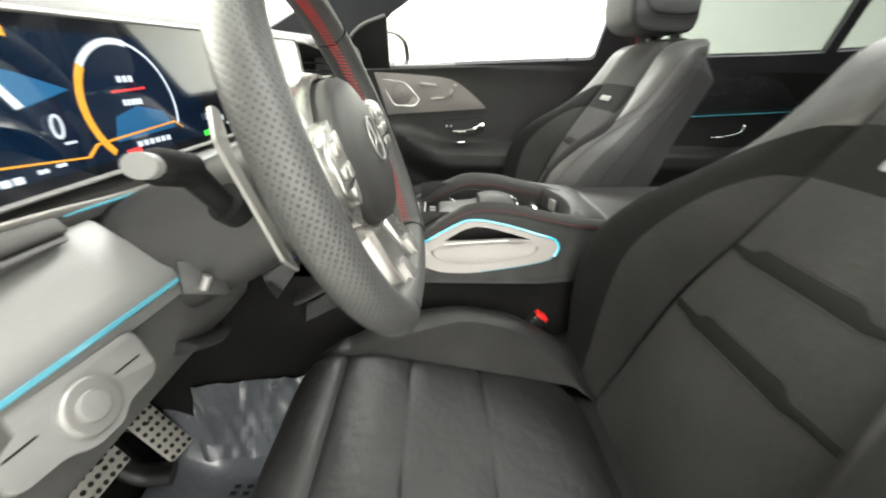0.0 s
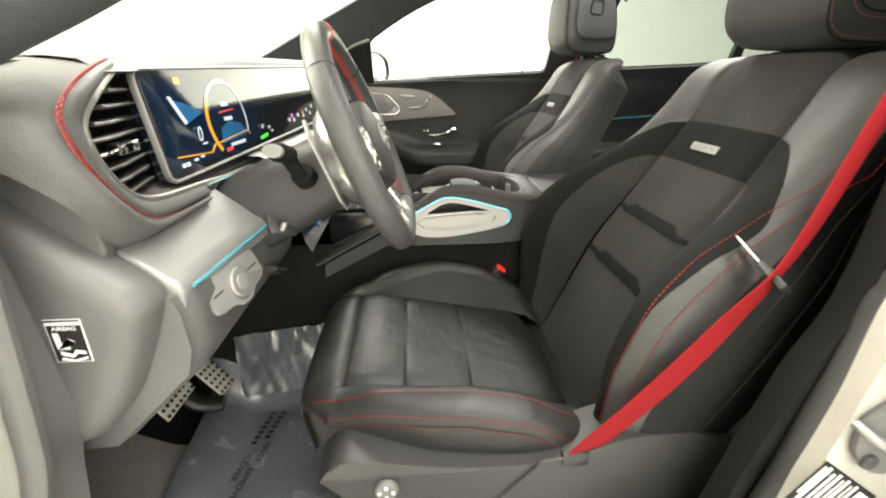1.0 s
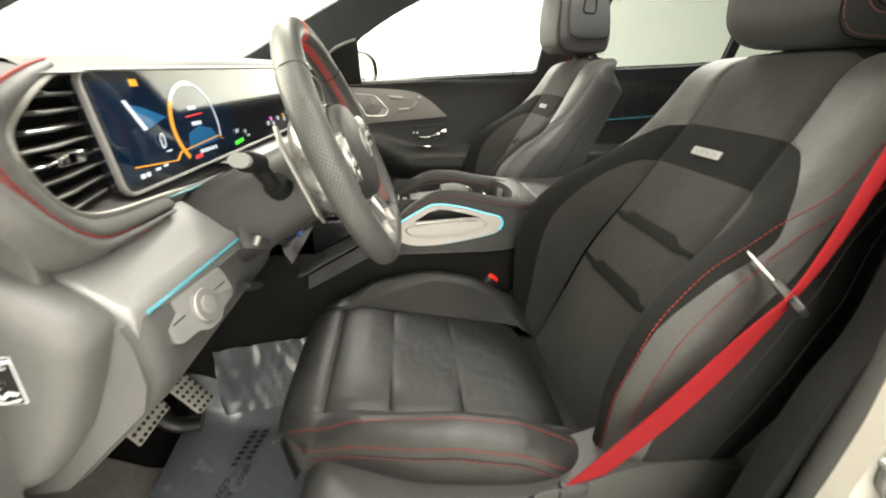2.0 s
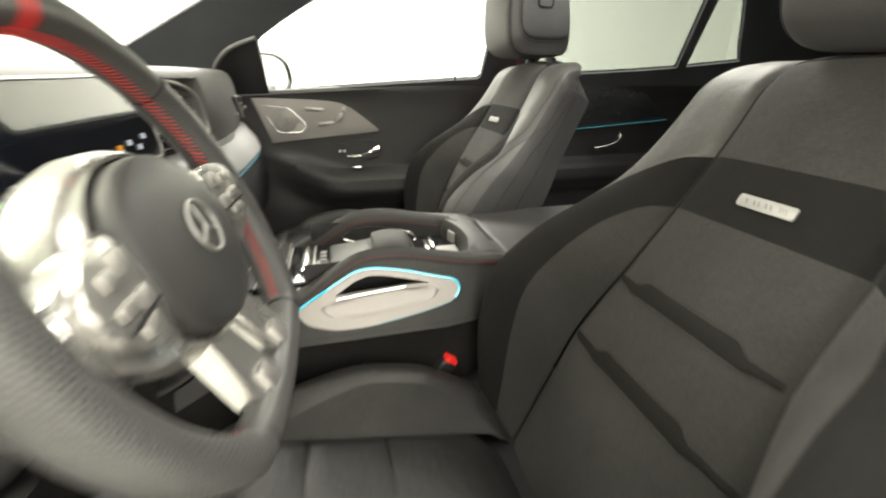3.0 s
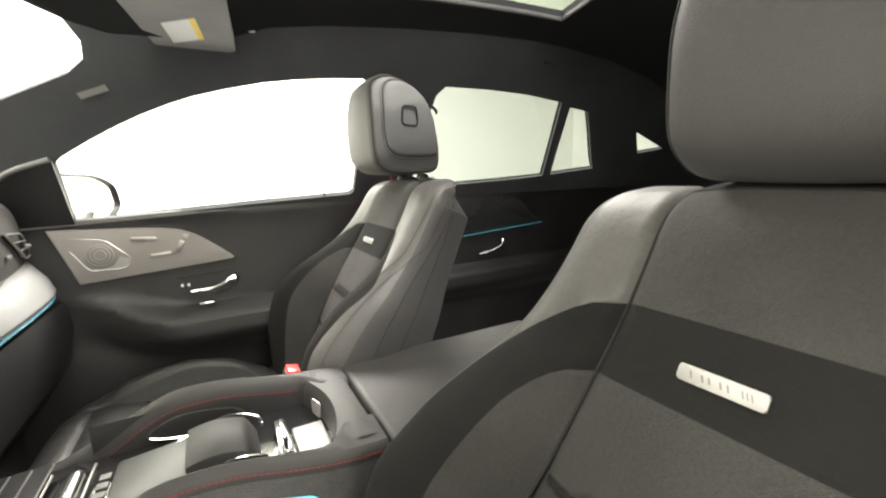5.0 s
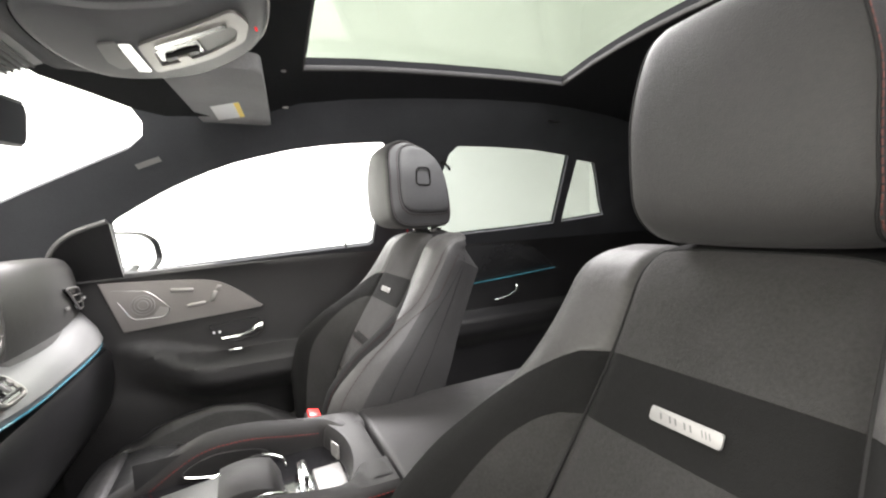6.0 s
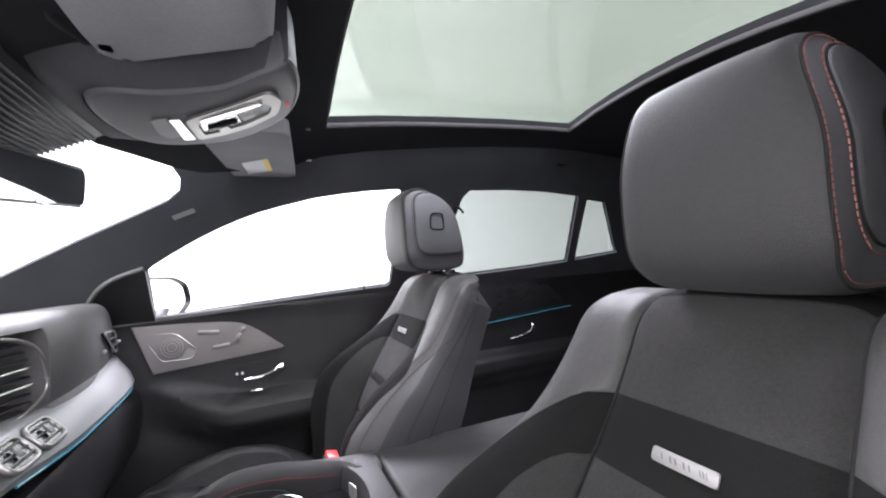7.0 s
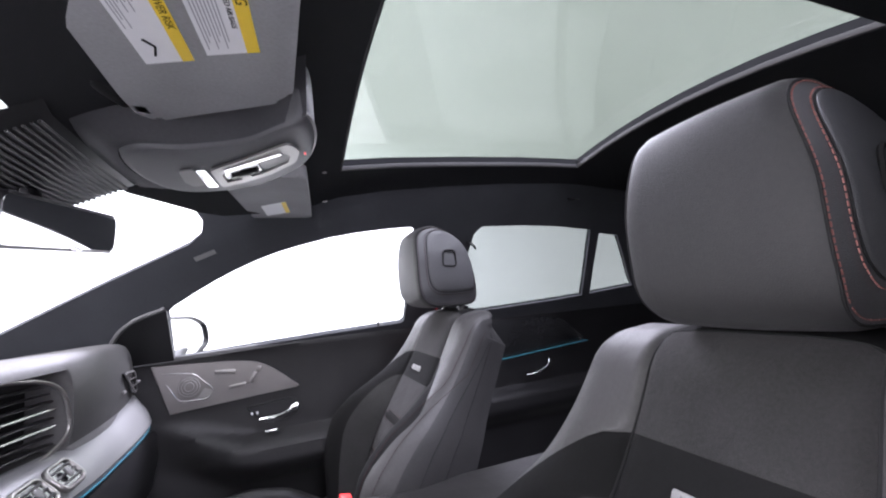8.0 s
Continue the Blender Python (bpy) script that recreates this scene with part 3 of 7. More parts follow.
def span(*pieces):
    """Steps (from, to, count) joined end to end."""
    out = []
    for a, b, n in pieces:
        for v in np.linspace(a, b, n):
            if not out or abs(out[-1] - v) > 1e-9:
                out.append(float(v))
    return out


def build_seat():
    seat = thing("car_seat", "black leather and grey microfibre sports seat with red stitching", "seat", "front seats", (0.2, 0, 0.46))
    S = span((-0.05, 0.3, 15), (0.3, 0.41, 12), (0.41, 0.482, 8), (0.482, BEND, 6), (BEND, TOP, 10), (TOP, TOP + FLAT, 4), (TOP + FLAT, LAST, 8))
    crest = min(S, key=lambda s: abs(s - (TOP - 0.010)))
    low, band, top, rear = [s for s in S if s <= 0.41], [s for s in S if 0.41 <= s <= 0.482], [s for s in S if 0.482 <= s <= crest], [s for s in S if s >= crest]
    ys = [v for v in (-1, -0.97, -0.93, -0.88, -0.8, -0.6, -0.3, 0, 0.3, 0.6, 0.8, 0.88, 0.93, 0.97, 1)]
    # top strip gets the dark fibre: the headrest's contact shade as colour
    for nm, ss, mat, lab in (("backrest_panel", low, SUEDE, "grey microfibre lower back panel"), ("backrest_band", band, SUEDE_DARK, "dark band across the backrest"), ("shoulder_panel", top, SUEDE, "grey microfibre upper back panel"), ("crest_shaded", rear, SUEDE_DARK, "top of the backrest, darkened to hold the headrest's shade")):
        bm = bm_new()
        grid(bm, [[back_mid(y * half(s), s) for y in ys] for s in ss])
        part(nm, bm, mat, seat, lab)
    for sign in (1, -1):
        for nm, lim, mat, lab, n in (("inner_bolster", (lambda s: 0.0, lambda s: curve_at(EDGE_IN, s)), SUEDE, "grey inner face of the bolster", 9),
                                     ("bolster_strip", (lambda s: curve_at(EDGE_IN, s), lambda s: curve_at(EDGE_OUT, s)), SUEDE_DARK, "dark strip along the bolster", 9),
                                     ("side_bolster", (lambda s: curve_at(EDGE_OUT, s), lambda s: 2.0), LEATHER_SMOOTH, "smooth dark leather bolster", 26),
                                     ("bolster_flank", (lambda s: 0.96, lambda s: 2.0), LEATHER_FLANK_SHADE, "leather flank of the backrest, light and shade in its tone", 12)):
            bm = bm_new()
            ss = [s for s in S if nm in ("side_bolster", "bolster_flank") or s <= (0.41 if nm == "inner_bolster" else 0.482)]
            rows = []
            for s in ss:
                a, b = lim[0](s), lim[1](s)
                if nm == "side_bolster":
                    ws = [a + (0.96 - a) * k / 18 for k in range(19)]
                elif nm == "bolster_flank":
                    ws = [0.96, 0.98] + [1 + k / 7 for k in range(8)]
                else:
                    ws = [a + (b - a) * k / n for k in range(n + 1)]
                rows.append([back_point(sign, w, s) for w in ws])
            grid(bm, rows)
            bmesh.ops.remove_doubles(bm, verts=bm.verts, dist=1e-5)
            part(nm, bm, mat, seat, lab)
        # red thread on the flank of the bolster
        bm = bm_new()
        for row in (ROW_1, ROW_2) if sign < 0 else ():
            stitches(bm, [back_point(sign, curve_at(row, s), s, 0.0008) + Vector((0, sign * 0.0006, 0)) for s in np.linspace(0.02, 0.6, 70)])
        if sign < 0:
            tagged(part("stitching", bm, RED_THREAD, seat, "rows of red thread"), kind="stuff")
        bm = bm_new()
        sweep(bm, [back_point(sign, 1.38, s, 0) + Vector((0, sign * 0.0004, 0)) for s in np.linspace(-0.03, 0.6, 50)], 0.0009, n=6)
        sweep(bm, [back_point(sign, 1.0, s, 0) for s in np.linspace(-0.03, 0.35, 30)] + [back_point(sign, 1.0 + 0.38 * smooth(0.35, 0.62, s), s, 0) for s in np.linspace(0.36, 0.6, 20)], 0.0009, n=6)
        part("seam", bm, INK, seat, "sewn seam")
        # dark seam groove beside the centre panel
        bm = bm_new()
        sweep(bm, [back_point(sign, 0, s, -0.0004) for s in S if s < TOP], 0.0019, n=6)
        part("seam", bm, INK, seat, "sewn seam")
    bm = bm_new()
    sweep(bm, [back_mid(y * half(crest), crest, 0.0002) for y in np.linspace(-1, 1, 31)], 0.0012, n=6)
    part("seam", bm, INK, seat, "sewn seam")
    # insert strips across the centre panel
    for s0, s1 in ((0.290, 0.317), (0.186, 0.215)):
        reach = half(s0) - 0.009
        low_edge = lambda y: s0 + 0.006 * smooth(0.07, 0.1, abs(y))
        high_edge = lambda y: s1 - 0.011 * smooth(0.060, 0.078, abs(y))
        bm = bm_new()
        grid(bm, [[back_mid(y, low_edge(y) + (high_edge(y) - low_edge(y)) * j / 4, 0.001 if 0 < j < 4 else -0.001) for j in range(5)] for y in np.linspace(-reach, reach, 41)])
        part("insert_strip", bm, SUEDE_STRIP, seat, "dark perforated strip across the backrest")
        bm = bm_new()
        for line in (low_edge, high_edge):
            stitches(bm, [back_mid(y, line(y), 0.0008) for y in np.linspace(-reach, reach, 41)], 0.004, 0.002, 0.0005)
        tagged(part("stitching", bm, INK, seat), kind="stuff")
    # badge plate
    m = Matrix.Translation(back_mid(0, 0.441, 0.001)) @ Matrix((( 0, SU.x, SN.x, 0), (1, 0, 0, 0), (0, SU.z, SN.z, 0), (0, 0, 0, 1)))
    bm = bm_new()
    prism(bm, rounded([(-0.031, -0.0065), (0.031, -0.0065), (0.031, 0.0065), (-0.031, 0.0065)], 0.003), lambda u, v, w: m @ Vector((u, v, w)), 0.0022, 0.0008)
    badge = part("badge", bm, BADGE, seat, "small bright metal badge plate")
    bm = bm_new()
    for u, wide in ((-0.0215, 0.0005), (-0.0185, 0.0005), (-0.0155, 0.0005), (-0.006, 0.0008), (-0.001, 0.0008), (0.007, 0.0008), (0.012, 0.0008), (0.0205, 0.0008)):
        prism(bm, [(u - wide - 0.001, -0.0026), (u + wide - 0.001, -0.0026), (u + wide + 0.001, 0.0026), (u - wide + 0.001, 0.0026)], lambda a, b, w: m @ Vector((a, b, 0.0022 + w)), 0.0002)
    part("marking", bm, PLASTIC, badge, "plain dark bars")
    # cushion
    Q = span((0.44, 0.16, 12), (0.16, 0.146, 5), (0.146, 0.053, 6), (0.053, 0.039, 5), (0.039, -0.043, 6), (-0.043, -0.057, 5), (-0.057, NOSE, 2), (NOSE, NOSE - 2.9 * RN, 16))
    ys = [v * CUSH for v in (-1, -0.97, -0.93, -0.86, -0.7, -0.5, -0.25, 0, 0.25, 0.5, 0.7, 0.86, 0.93, 0.97, 1)]
    bm = bm_new()
    grid(bm, [[cush_mid(y, q) for y in ys] for q in Q if q >= -0.0501])
    part("seat_panel", bm, LEATHER, seat, "black leather middle of the cushion")
    bm = bm_new()
    grid(bm, [[cush_mid(y, q) for y in ys] for q in Q if q <= -0.0499])
    part("seat_front", bm, LEATHER_MID, seat, "smooth leather front roll")
    for sign in (1, -1):
        bm = bm_new()
        grid(bm, [[cush_point(sign, curve_at(C_IN, q) * k / 8, q) for k in range(9)] for q in Q if -0.06 <= q <= 0.35])
        bmesh.ops.remove_doubles(bm, verts=bm.verts, dist=1e-5)
        part("cushion_facing", bm, SUEDE, seat, "grey inner face of the cushion bolster")
        bm = bm_new()
        rows = []
        for q in [0.50, 0.47] + Q:
            a = curve_at(C_IN, q) if -0.06 <= q <= 0.35 else 0.0
            rows.append([cush_point(sign, w, q) for w in [a + (1 - a) * k / 14 for k in range(14)] + [1 + k / 5 for k in range(6)]])
        grid(bm, rows)
        part("cushion_bolster", bm, LEATHER_MID, seat, "smooth dark leather cushion bolster")
        bm = bm_new()
        for w in (0.66, 0.97, 1.03) if sign < 0 else ():
            stitches(bm, [cush_point(sign, w - 0.3 * smooth(0.3, 0.42, q) * (w < 0.9), q, 0.0012) + Vector((0, sign * 0.0008, 0)) for q in np.linspace(0.40, -0.1, 80)])
        if sign < 0:
            tagged(part("stitching", bm, RED_THREAD, seat, "rows of red thread"), kind="stuff")
        bm = bm_new()
        sweep(bm, [cush_point(sign, 1.0, q) + Vector((0, sign * 0.0002, 0)) for q in np.linspace(0.42, -0.1, 50)], 0.0009, n=6)
        part("seam", bm, INK, seat, "sewn seam")
    # shell behind the backrest and seat base
    bm = bm_new()
    rows = []
    for s in S:
        p = [back_point(1, 2.0, s), back_point(-1, 2.0, s)]
        row = []
        for k in range(9):
            t = k / 8
            q = p[0].lerp(p[1], t)
            row.append(q + Vector((0.03, 0, -0.01)) * math.sin(math.pi * t))
        rows.append(row)
    grid(bm, rows)
    part("back_shell", bm, PLASTIC_BLACK, seat, "black shell behind the backrest")
    bm = bm_new()
    box(bm, (-0.05, -0.2, 0.56), (0.46, 0.2, 0.74), 0.03, 3)
    part("seat_base", bm, PLASTIC_BLACK, seat, "black seat frame and runners")
    bm = bm_new()
    for sy in (-0.17, 0.17):
        box(bm, (-0.12, sy - 0.02, 0.457), (0.5, sy + 0.02, 0.565), 0.006)
    part("seat_rail", bm, RUBBER, seat, "black steel runners on the floor")
    # side valance
    for sign in (1, -1):
        out = glide([(-0.07, 0.0, 0.785), (-0.045, 0, 0.815), (0.0, 0, 0.818), (0.1, 0, 0.800), (0.2, 0, 0.796), (0.28, 0, 0.812), (0.35, 0, 0.832), (0.44, 0, 0.832), (0.52, 0, 0.79)], 6)
        poly = [(p.x, p.z - (0.03 if sign > 0 else 0.0)) for p in out] + [(0.5, 0.68), (0.3, 0.64), (0.05, 0.65), (0.0, 0.70)]
        bm = bm_new()
        prism(bm, poly, lambda u, v, w: (u, sign * (0.19 + w - 0.05 * max(0, 0.74 - v)), v), 0.07, 0.016, 4)
        val = part("valance", bm, VALANCE, seat, "dark plastic side cover")
        if sign == -1:
            bm = bm_new()
            disc(bm, (0.018, -0.252, 0.770), (0, -1, 0), 0.016, 0.016, 24, 0.004)
            part("knob", bm, PLASTIC, val, "round lumbar switch with pale marks")
            bm = bm_new()
            for k in range(4):
                a = k * math.pi / 2
                c = Vector((0.018 + 0.009 * math.cos(a), -0.2685, 0.770 + 0.009 * math.sin(a)))
                box(bm, c - Vector((0.002, 0.0005, 0.002)), c + Vector((0.002, 0.0005, 0.002)), 0)
            part("marking", bm, PAPER, val, "pale switch marks")
    # headrest: one side outline carried across, its edges rounded
    outline = glide([(0.583, 0, 1.330), (0.573, 0, 1.350), (0.569, 0, 1.385), (0.569, 0, 1.436), (0.572, 0, 1.478), (0.579, 0, 1.503), (0.594, 0, 1.517), (0.615, 0, 1.523), (0.637, 0, 1.521), (0.662, 0, 1.511), (0.686, 0, 1.490),
                     (0.707, 0, 1.459), (0.721, 0, 1.420), (0.729, 0, 1.370), (0.730, 0, 1.330), (0.722, 0, 1.316), (0.690, 0, 1.312), (0.640, 0, 1.312), (0.604, 0, 1.316)], 4, closed=True)
    middle, anchor = Vector((0.645, 0, 1.41)), Vector((0.695, 0, 1.475))

    def head(p, f, y, about=middle):
        q = about + (p - about) * f
        return Vector((q.x, y * (1 - 0.2 * smooth(1.42, 1.53, q.z) - 0.08 * smooth(1.36, 1.31, q.z)), q.z))

    def across(y):
        """Slight crown of the face between its seams."""
        return 1.0 + 0.03 * (1 - (y / 0.09) ** 2)

    bm = bm_new()
    rows = [[head(p, 0.965, -0.089) for p in outline], [head(p, 0.985, -0.0855) for p in outline]]
    rows += [[head(p, across(y), y) for p in outline] for y in np.linspace(-0.077, 0.077, 15)]
    rows += [[head(p, 0.985, 0.0855) for p in outline], [head(p, 0.965, 0.089) for p in outline]]
    grid(bm, rows, closed=True)
    headrest = part("headrest", bm, HEAD_LEATHER, seat, "smooth dark leather headrest")
    for sign in (1, -1):
        strip = lambda f: [head(head(p, 0.962, 0), f, sign * (0.089 + 0.005 * smooth(1.0, 0.8, f)), anchor) for p in outline]
        bm = bm_new()
        grid(bm, [strip(f) for f in (1.0, 0.985, 0.95, 0.9, 0.85, 0.80)], closed=True)
        part("headrest_border", bm, SIDE_LEATHER, headrest, "dark leather border of the headrest side")
        bm = bm_new()
        grid(bm, [[head(head(p, 0.962, 0), f, sign * y, anchor) for p in outline] for f, y in ((0.80, 0.093), (0.785, 0.096), (0.75, 0.0977), (0.6, 0.099), (0.3, 0.0995), (0.02, 0.0995))], closed=True, cap=True)
        part("headrest_side", bm, SIDE_LEATHER, headrest, "smooth grey leather headrest side")
        bm = bm_new()
        sweep(bm, [v + Vector((0, sign * 0.0006, 0)) for v in strip(1.0)], 0.0012, n=6, closed=True, up=(0, 1, 0))
        sweep(bm, [v + Vector((0, sign * 0.0004, 0)) for v in strip(0.795)], 0.0012, n=6, closed=True, up=(0, 1, 0))
        part("seam", bm, INK, headrest, "sewn seam")
        bm = bm_new()
        for f in (0.972, 0.835):
            loop = [v + Vector((0, sign * 0.0008, 0)) for v in strip(f)]
            stitches(bm, loop + loop[:1], 0.0042, 0.0016, 0.0007)
        tagged(part("stitching", bm, PALE_THREAD, headrest, "rows of reddish thread"), kind="stuff")
        if sign < 0:
            bm = bm_new()
            ring = rounded([(-0.020, -0.019), (0.017, -0.021), (0.015, 0.020), (-0.017, 0.021)], 0.010)
            sweep(bm, [(0.656 + u, -0.099, 1.434 + v) for u, v in ring], 0.0022, n=6, closed=True, up=(0, 1, 0))
            part("button_ring", bm, INK, headrest, "outline of the headrest release button")
        bm = bm_new()
        disc(bm, Vector((0.700, sign * 0.058, 1.295)), (0.05, 0, 1), 0.006, 0.06, 16)
        part("post", bm, STEEL, headrest, "chrome headrest post")
        bm = bm_new()
        disc(bm, Vector((0.700, sign * 0.058, 1.298)), (0.05, 0, 1), 0.014, 0.012, 20, 0.003)
        part("collar", bm, PLASTIC_BLACK, headrest, "black post guide")
    return seat


driver_seat = build_seat()
for ob in driver_seat.children:
    if ob.name.startswith("headrest"):
        ob.location = (0, -0.012, 0)
passenger_seat = copy_thing(driver_seat, pose(0.203, 0.397, 0.472))
driver_seat.location = (0.2, -0.397, 0.46)
for ob in passenger_seat.children:
    if ob.name.startswith("headrest"):
        ob.location = (-0.041, 0, 0.008)
for ob in passenger_seat.children_recursive:
    if ob.name.startswith("stitching"):
        ob.data = ob.data.copy()
        ob.data.materials[0] = DARK_THREAD
    # this flank is better lit, so a paler leather replaces the shaded one
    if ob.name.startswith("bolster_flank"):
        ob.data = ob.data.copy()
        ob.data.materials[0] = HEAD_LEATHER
tagged(passenger_seat, "black leather and grey microfibre sports seat on the passenger's side")


# ---- dashboard ----
dash = thing("dashboard", "dark leatherette dashboard with red stitching and silver trim", "dashboard", at=(-0.4, 0, 1.0))
LIP = [(-0.72, -0.27), (-0.70, -0.238), (-0.675, -0.216), (-0.6, -0.224), (-0.5, -0.244), (-0.2, -0.226), (0.12, -0.192), (0.2, -0.172), (0.29, -0.15), (0.4, -0.145), (0.6, -0.152), (0.7, -0.165), (0.76, -0.19)]


def lip(y):
    return (curve_at(LIP, y - 0.02) + curve_at(LIP, y) + curve_at(LIP, y + 0.02)) / 3


bm = bm_new()
rows = []
for y in span((-0.59, 0.1, 15), (0.1, 0.28, 7), (0.28, 0.31, 9), (0.31, 0.75, 12)):
    f = lip(y)
    hollow = 1.0 * (1 - smooth(0.288, 0.303, y))
    end = 0.02 * smooth(0.66, 0.75, y)
    low = 0.014 * smooth(-0.2, -0.58, y)
    prof = [(-1.05, 1.12), (-0.8, 1.22), (-0.6, 1.262), (-0.45, 1.288 - low), (f - 0.1, 1.302 - low), (f - 0.05, 1.304 - low), (f - 0.02, 1.301 - low), (f - 0.006, 1.293 - low), (f, 1.283 - low * 0.5),
            (f + 0.004 - 0.03 * hollow, 1.272), (f + 0.008 - 0.085 * hollow, 1.25), (f + 0.01 - 0.085 * hollow, 1.21), (f + 0.008 - 0.085 * hollow, 1.17), (f + 0.002 - 0.03 * hollow, 1.148),
            (f + 0.012, 1.135), (f + 0.014, 1.118), (f + 0.004, 1.104), (f - 0.03, 1.09), (f - 0.12, 1.08)]
    rows.append([(x, y, z - end * 0.6) for x, z in prof])
grid(bm, rows)
part("dash_pad", bm, DASH, dash, "grained dark dash pad")
# rounded end of the pad round the side vent: vent frame, sewn line, outer edge
FRAME_LINE = [(-0.256, -0.530, 1.276), (-0.238, -0.565, 1.273), (-0.223, -0.615, 1.257), (-0.221, -0.641, 1.239), (-0.219, -0.648, 1.222), (-0.218, -0.643, 1.199), (-0.216, -0.627, 1.172), (-0.213, -0.606, 1.156), (-0.214, -0.565, 1.147), (-0.220, -0.47, 1.137)]
SEWN_LINE = [(-0.250, -0.545, 1.288), (-0.234, -0.590, 1.281), (-0.223, -0.636, 1.268), (-0.214, -0.672, 1.251), (-0.210, -0.681, 1.232), (-0.207, -0.671, 1.199), (-0.204, -0.648, 1.164), (-0.204, -0.615, 1.139), (-0.208, -0.565, 1.129), (-0.214, -0.47, 1.122)]
EDGE_LINE = [(-0.42, -0.560, 1.288), (-0.39, -0.650, 1.280), (-0.35, -0.695, 1.268), (-0.31, -0.706, 1.245), (-0.27, -0.706, 1.220), (-0.235, -0.700, 1.193), (-0.216, -0.688, 1.165), (-0.226, -0.645, 1.118), (-0.228, -0.580, 1.110), (-0.232, -0.47, 1.108)]
frame_line, sewn_line, edge_line = (glide(line, 6) for line in (FRAME_LINE, SEWN_LINE, EDGE_LINE))
bm = bm_new()
rows = []
for a, b, c in zip(frame_line, sewn_line, edge_line):
    into = a + Vector((-0.03, 0.012, 0))
    row = [into, a]
    for t in (0.3, 0.6, 0.85):
        row.append(a.lerp(b, t) + Vector((0.006 * math.sin(math.pi * t * 0.8), 0, 0)))
    row.append(b)
    for t in (0.12, 0.25, 0.4, 0.55, 0.7, 0.85, 1.0):
        out = Vector((0.020, -0.010, 0.004)) * math.sin(math.pi * t) * (1 - 0.4 * t)
        row.append(b.lerp(c, t) + out)
    rows.append(row)
grid(bm, rows)
part("dash_end", bm, DASH, dash, "grained dark end of the dash pad", sharp=70)
bm = bm_new()
grid(bm, [[(-1.05, y, 1.11), (-0.8, y, 1.21), (-0.6, y, 1.252), (-0.45, y, 1.272 - 0.01 * smooth(-0.62, -0.70, y)), (-0.36, y, 1.279 - 0.014 * smooth(-0.62, -0.70, y)), (-0.30, y, 1.270 - 0.014 * smooth(-0.62, -0.70, y))] for y in span((-0.712, -0.56, 8))])
part("dash_top", bm, DASH, dash, "grained dark top of the dash pad")
# display under one sheet of glass
DX = -0.235
bm = bm_new()
poly = rounded([(-0.516, 1.279), (0.112, 1.287), (0.118, 1.160), (-0.515, 1.148)], 0.016)
tilt = lambda v, u=-0.42: DX - 0.11 * (v - 1.21) + 0.092 * (u + 0.45)
prism(bm, poly, lambda u, v, w: (tilt(v, u) - 0.012 + w, u, v), 0.014, 0.002)
screen = part("display", bm, SCREEN, dash, "wide black glass instrument display, switched on", 12)
bm = bm_new()
sweep(bm, [(tilt(v, u), u, v) for u, v in poly], 0.0028, 0.0045, 8, closed=True, up=(1, 0, 0))
part("display_bezel", bm, SILVER, dash, "thin silver display frame")


def lit(name, poly, mat, lab, lift=0.0006):
    b = bm_new()
    prism(b, [(0.951 * u - 0.043, 0.951 * v + 0.0613) for u, v in poly], lambda u, v, w: (tilt(v, u) + 0.002 + lift + w, u, v), 0.0004)
    return part(name, b, mat, screen, lab)


S_BLUE = glow("screen_blue", (0.012, 0.085, 0.20), 0.26)
S_NAVY = glow("screen_navy", (0.004, 0.010, 0.024), 0.3)
S_AMBER = glow("screen_amber", (0.62, 0.27, 0.03), 0.45)
S_WHITE = glow("screen_white", (0.5, 0.56, 0.65), 0.5)
S_RED = glow("screen_red", (0.7, 0.04, 0.04), 1.0)
S_GREEN = glow("screen_green", (0.05, 0.75, 0.05), 1.0)
S_MAGENTA = glow("screen_magenta", (0.6, 0.15, 0.5), 0.9)
GC, GR = (-0.312, 1.203), 0.062
S_FIELD = glow("screen_field", (0.002, 0.008, 0.021), 0.22)
lit("screen_field", [(-0.489, 1.155), (-0.20, 1.158), (-0.20, 1.268), (-0.489, 1.268)], S_FIELD, "deep blue lit background", 0.0002)
lit("screen_glow", [(-0.445, 1.243), (-0.418, 1.237), (-0.378, 1.222), (-0.425, 1.210)], S_BLUE, "blue graphic")
lit("screen_bar", [(-0.450, 1.247), (-0.444, 1.247), (-0.423, 1.212), (-0.430, 1.210)], S_WHITE, "slanted pale bar", 0.0012)
lit("screen_glow", [(GC[0] + 0.056 * math.cos(a), GC[1] + 0.056 * math.sin(a)) for a in np.linspace(0, 2 * math.pi, 33)[:-1]], S_NAVY, "dark gauge face")
lit("screen_glow", [(-0.35, 1.172), (-0.262, 1.176), (-0.275, 1.195), (-0.31, 1.203), (-0.34, 1.195)], S_BLUE, "blue graphic", 0.0011)


def arc(a0, a1, r0, r1, n=24):
    A = np.linspace(radians(a0), radians(a1), n)
    return [(GC[0] + r1 * math.cos(a), GC[1] + r1 * math.sin(a)) for a in A] + [(GC[0] + r0 * math.cos(a), GC[1] + r0 * math.sin(a)) for a in A[::-1]]


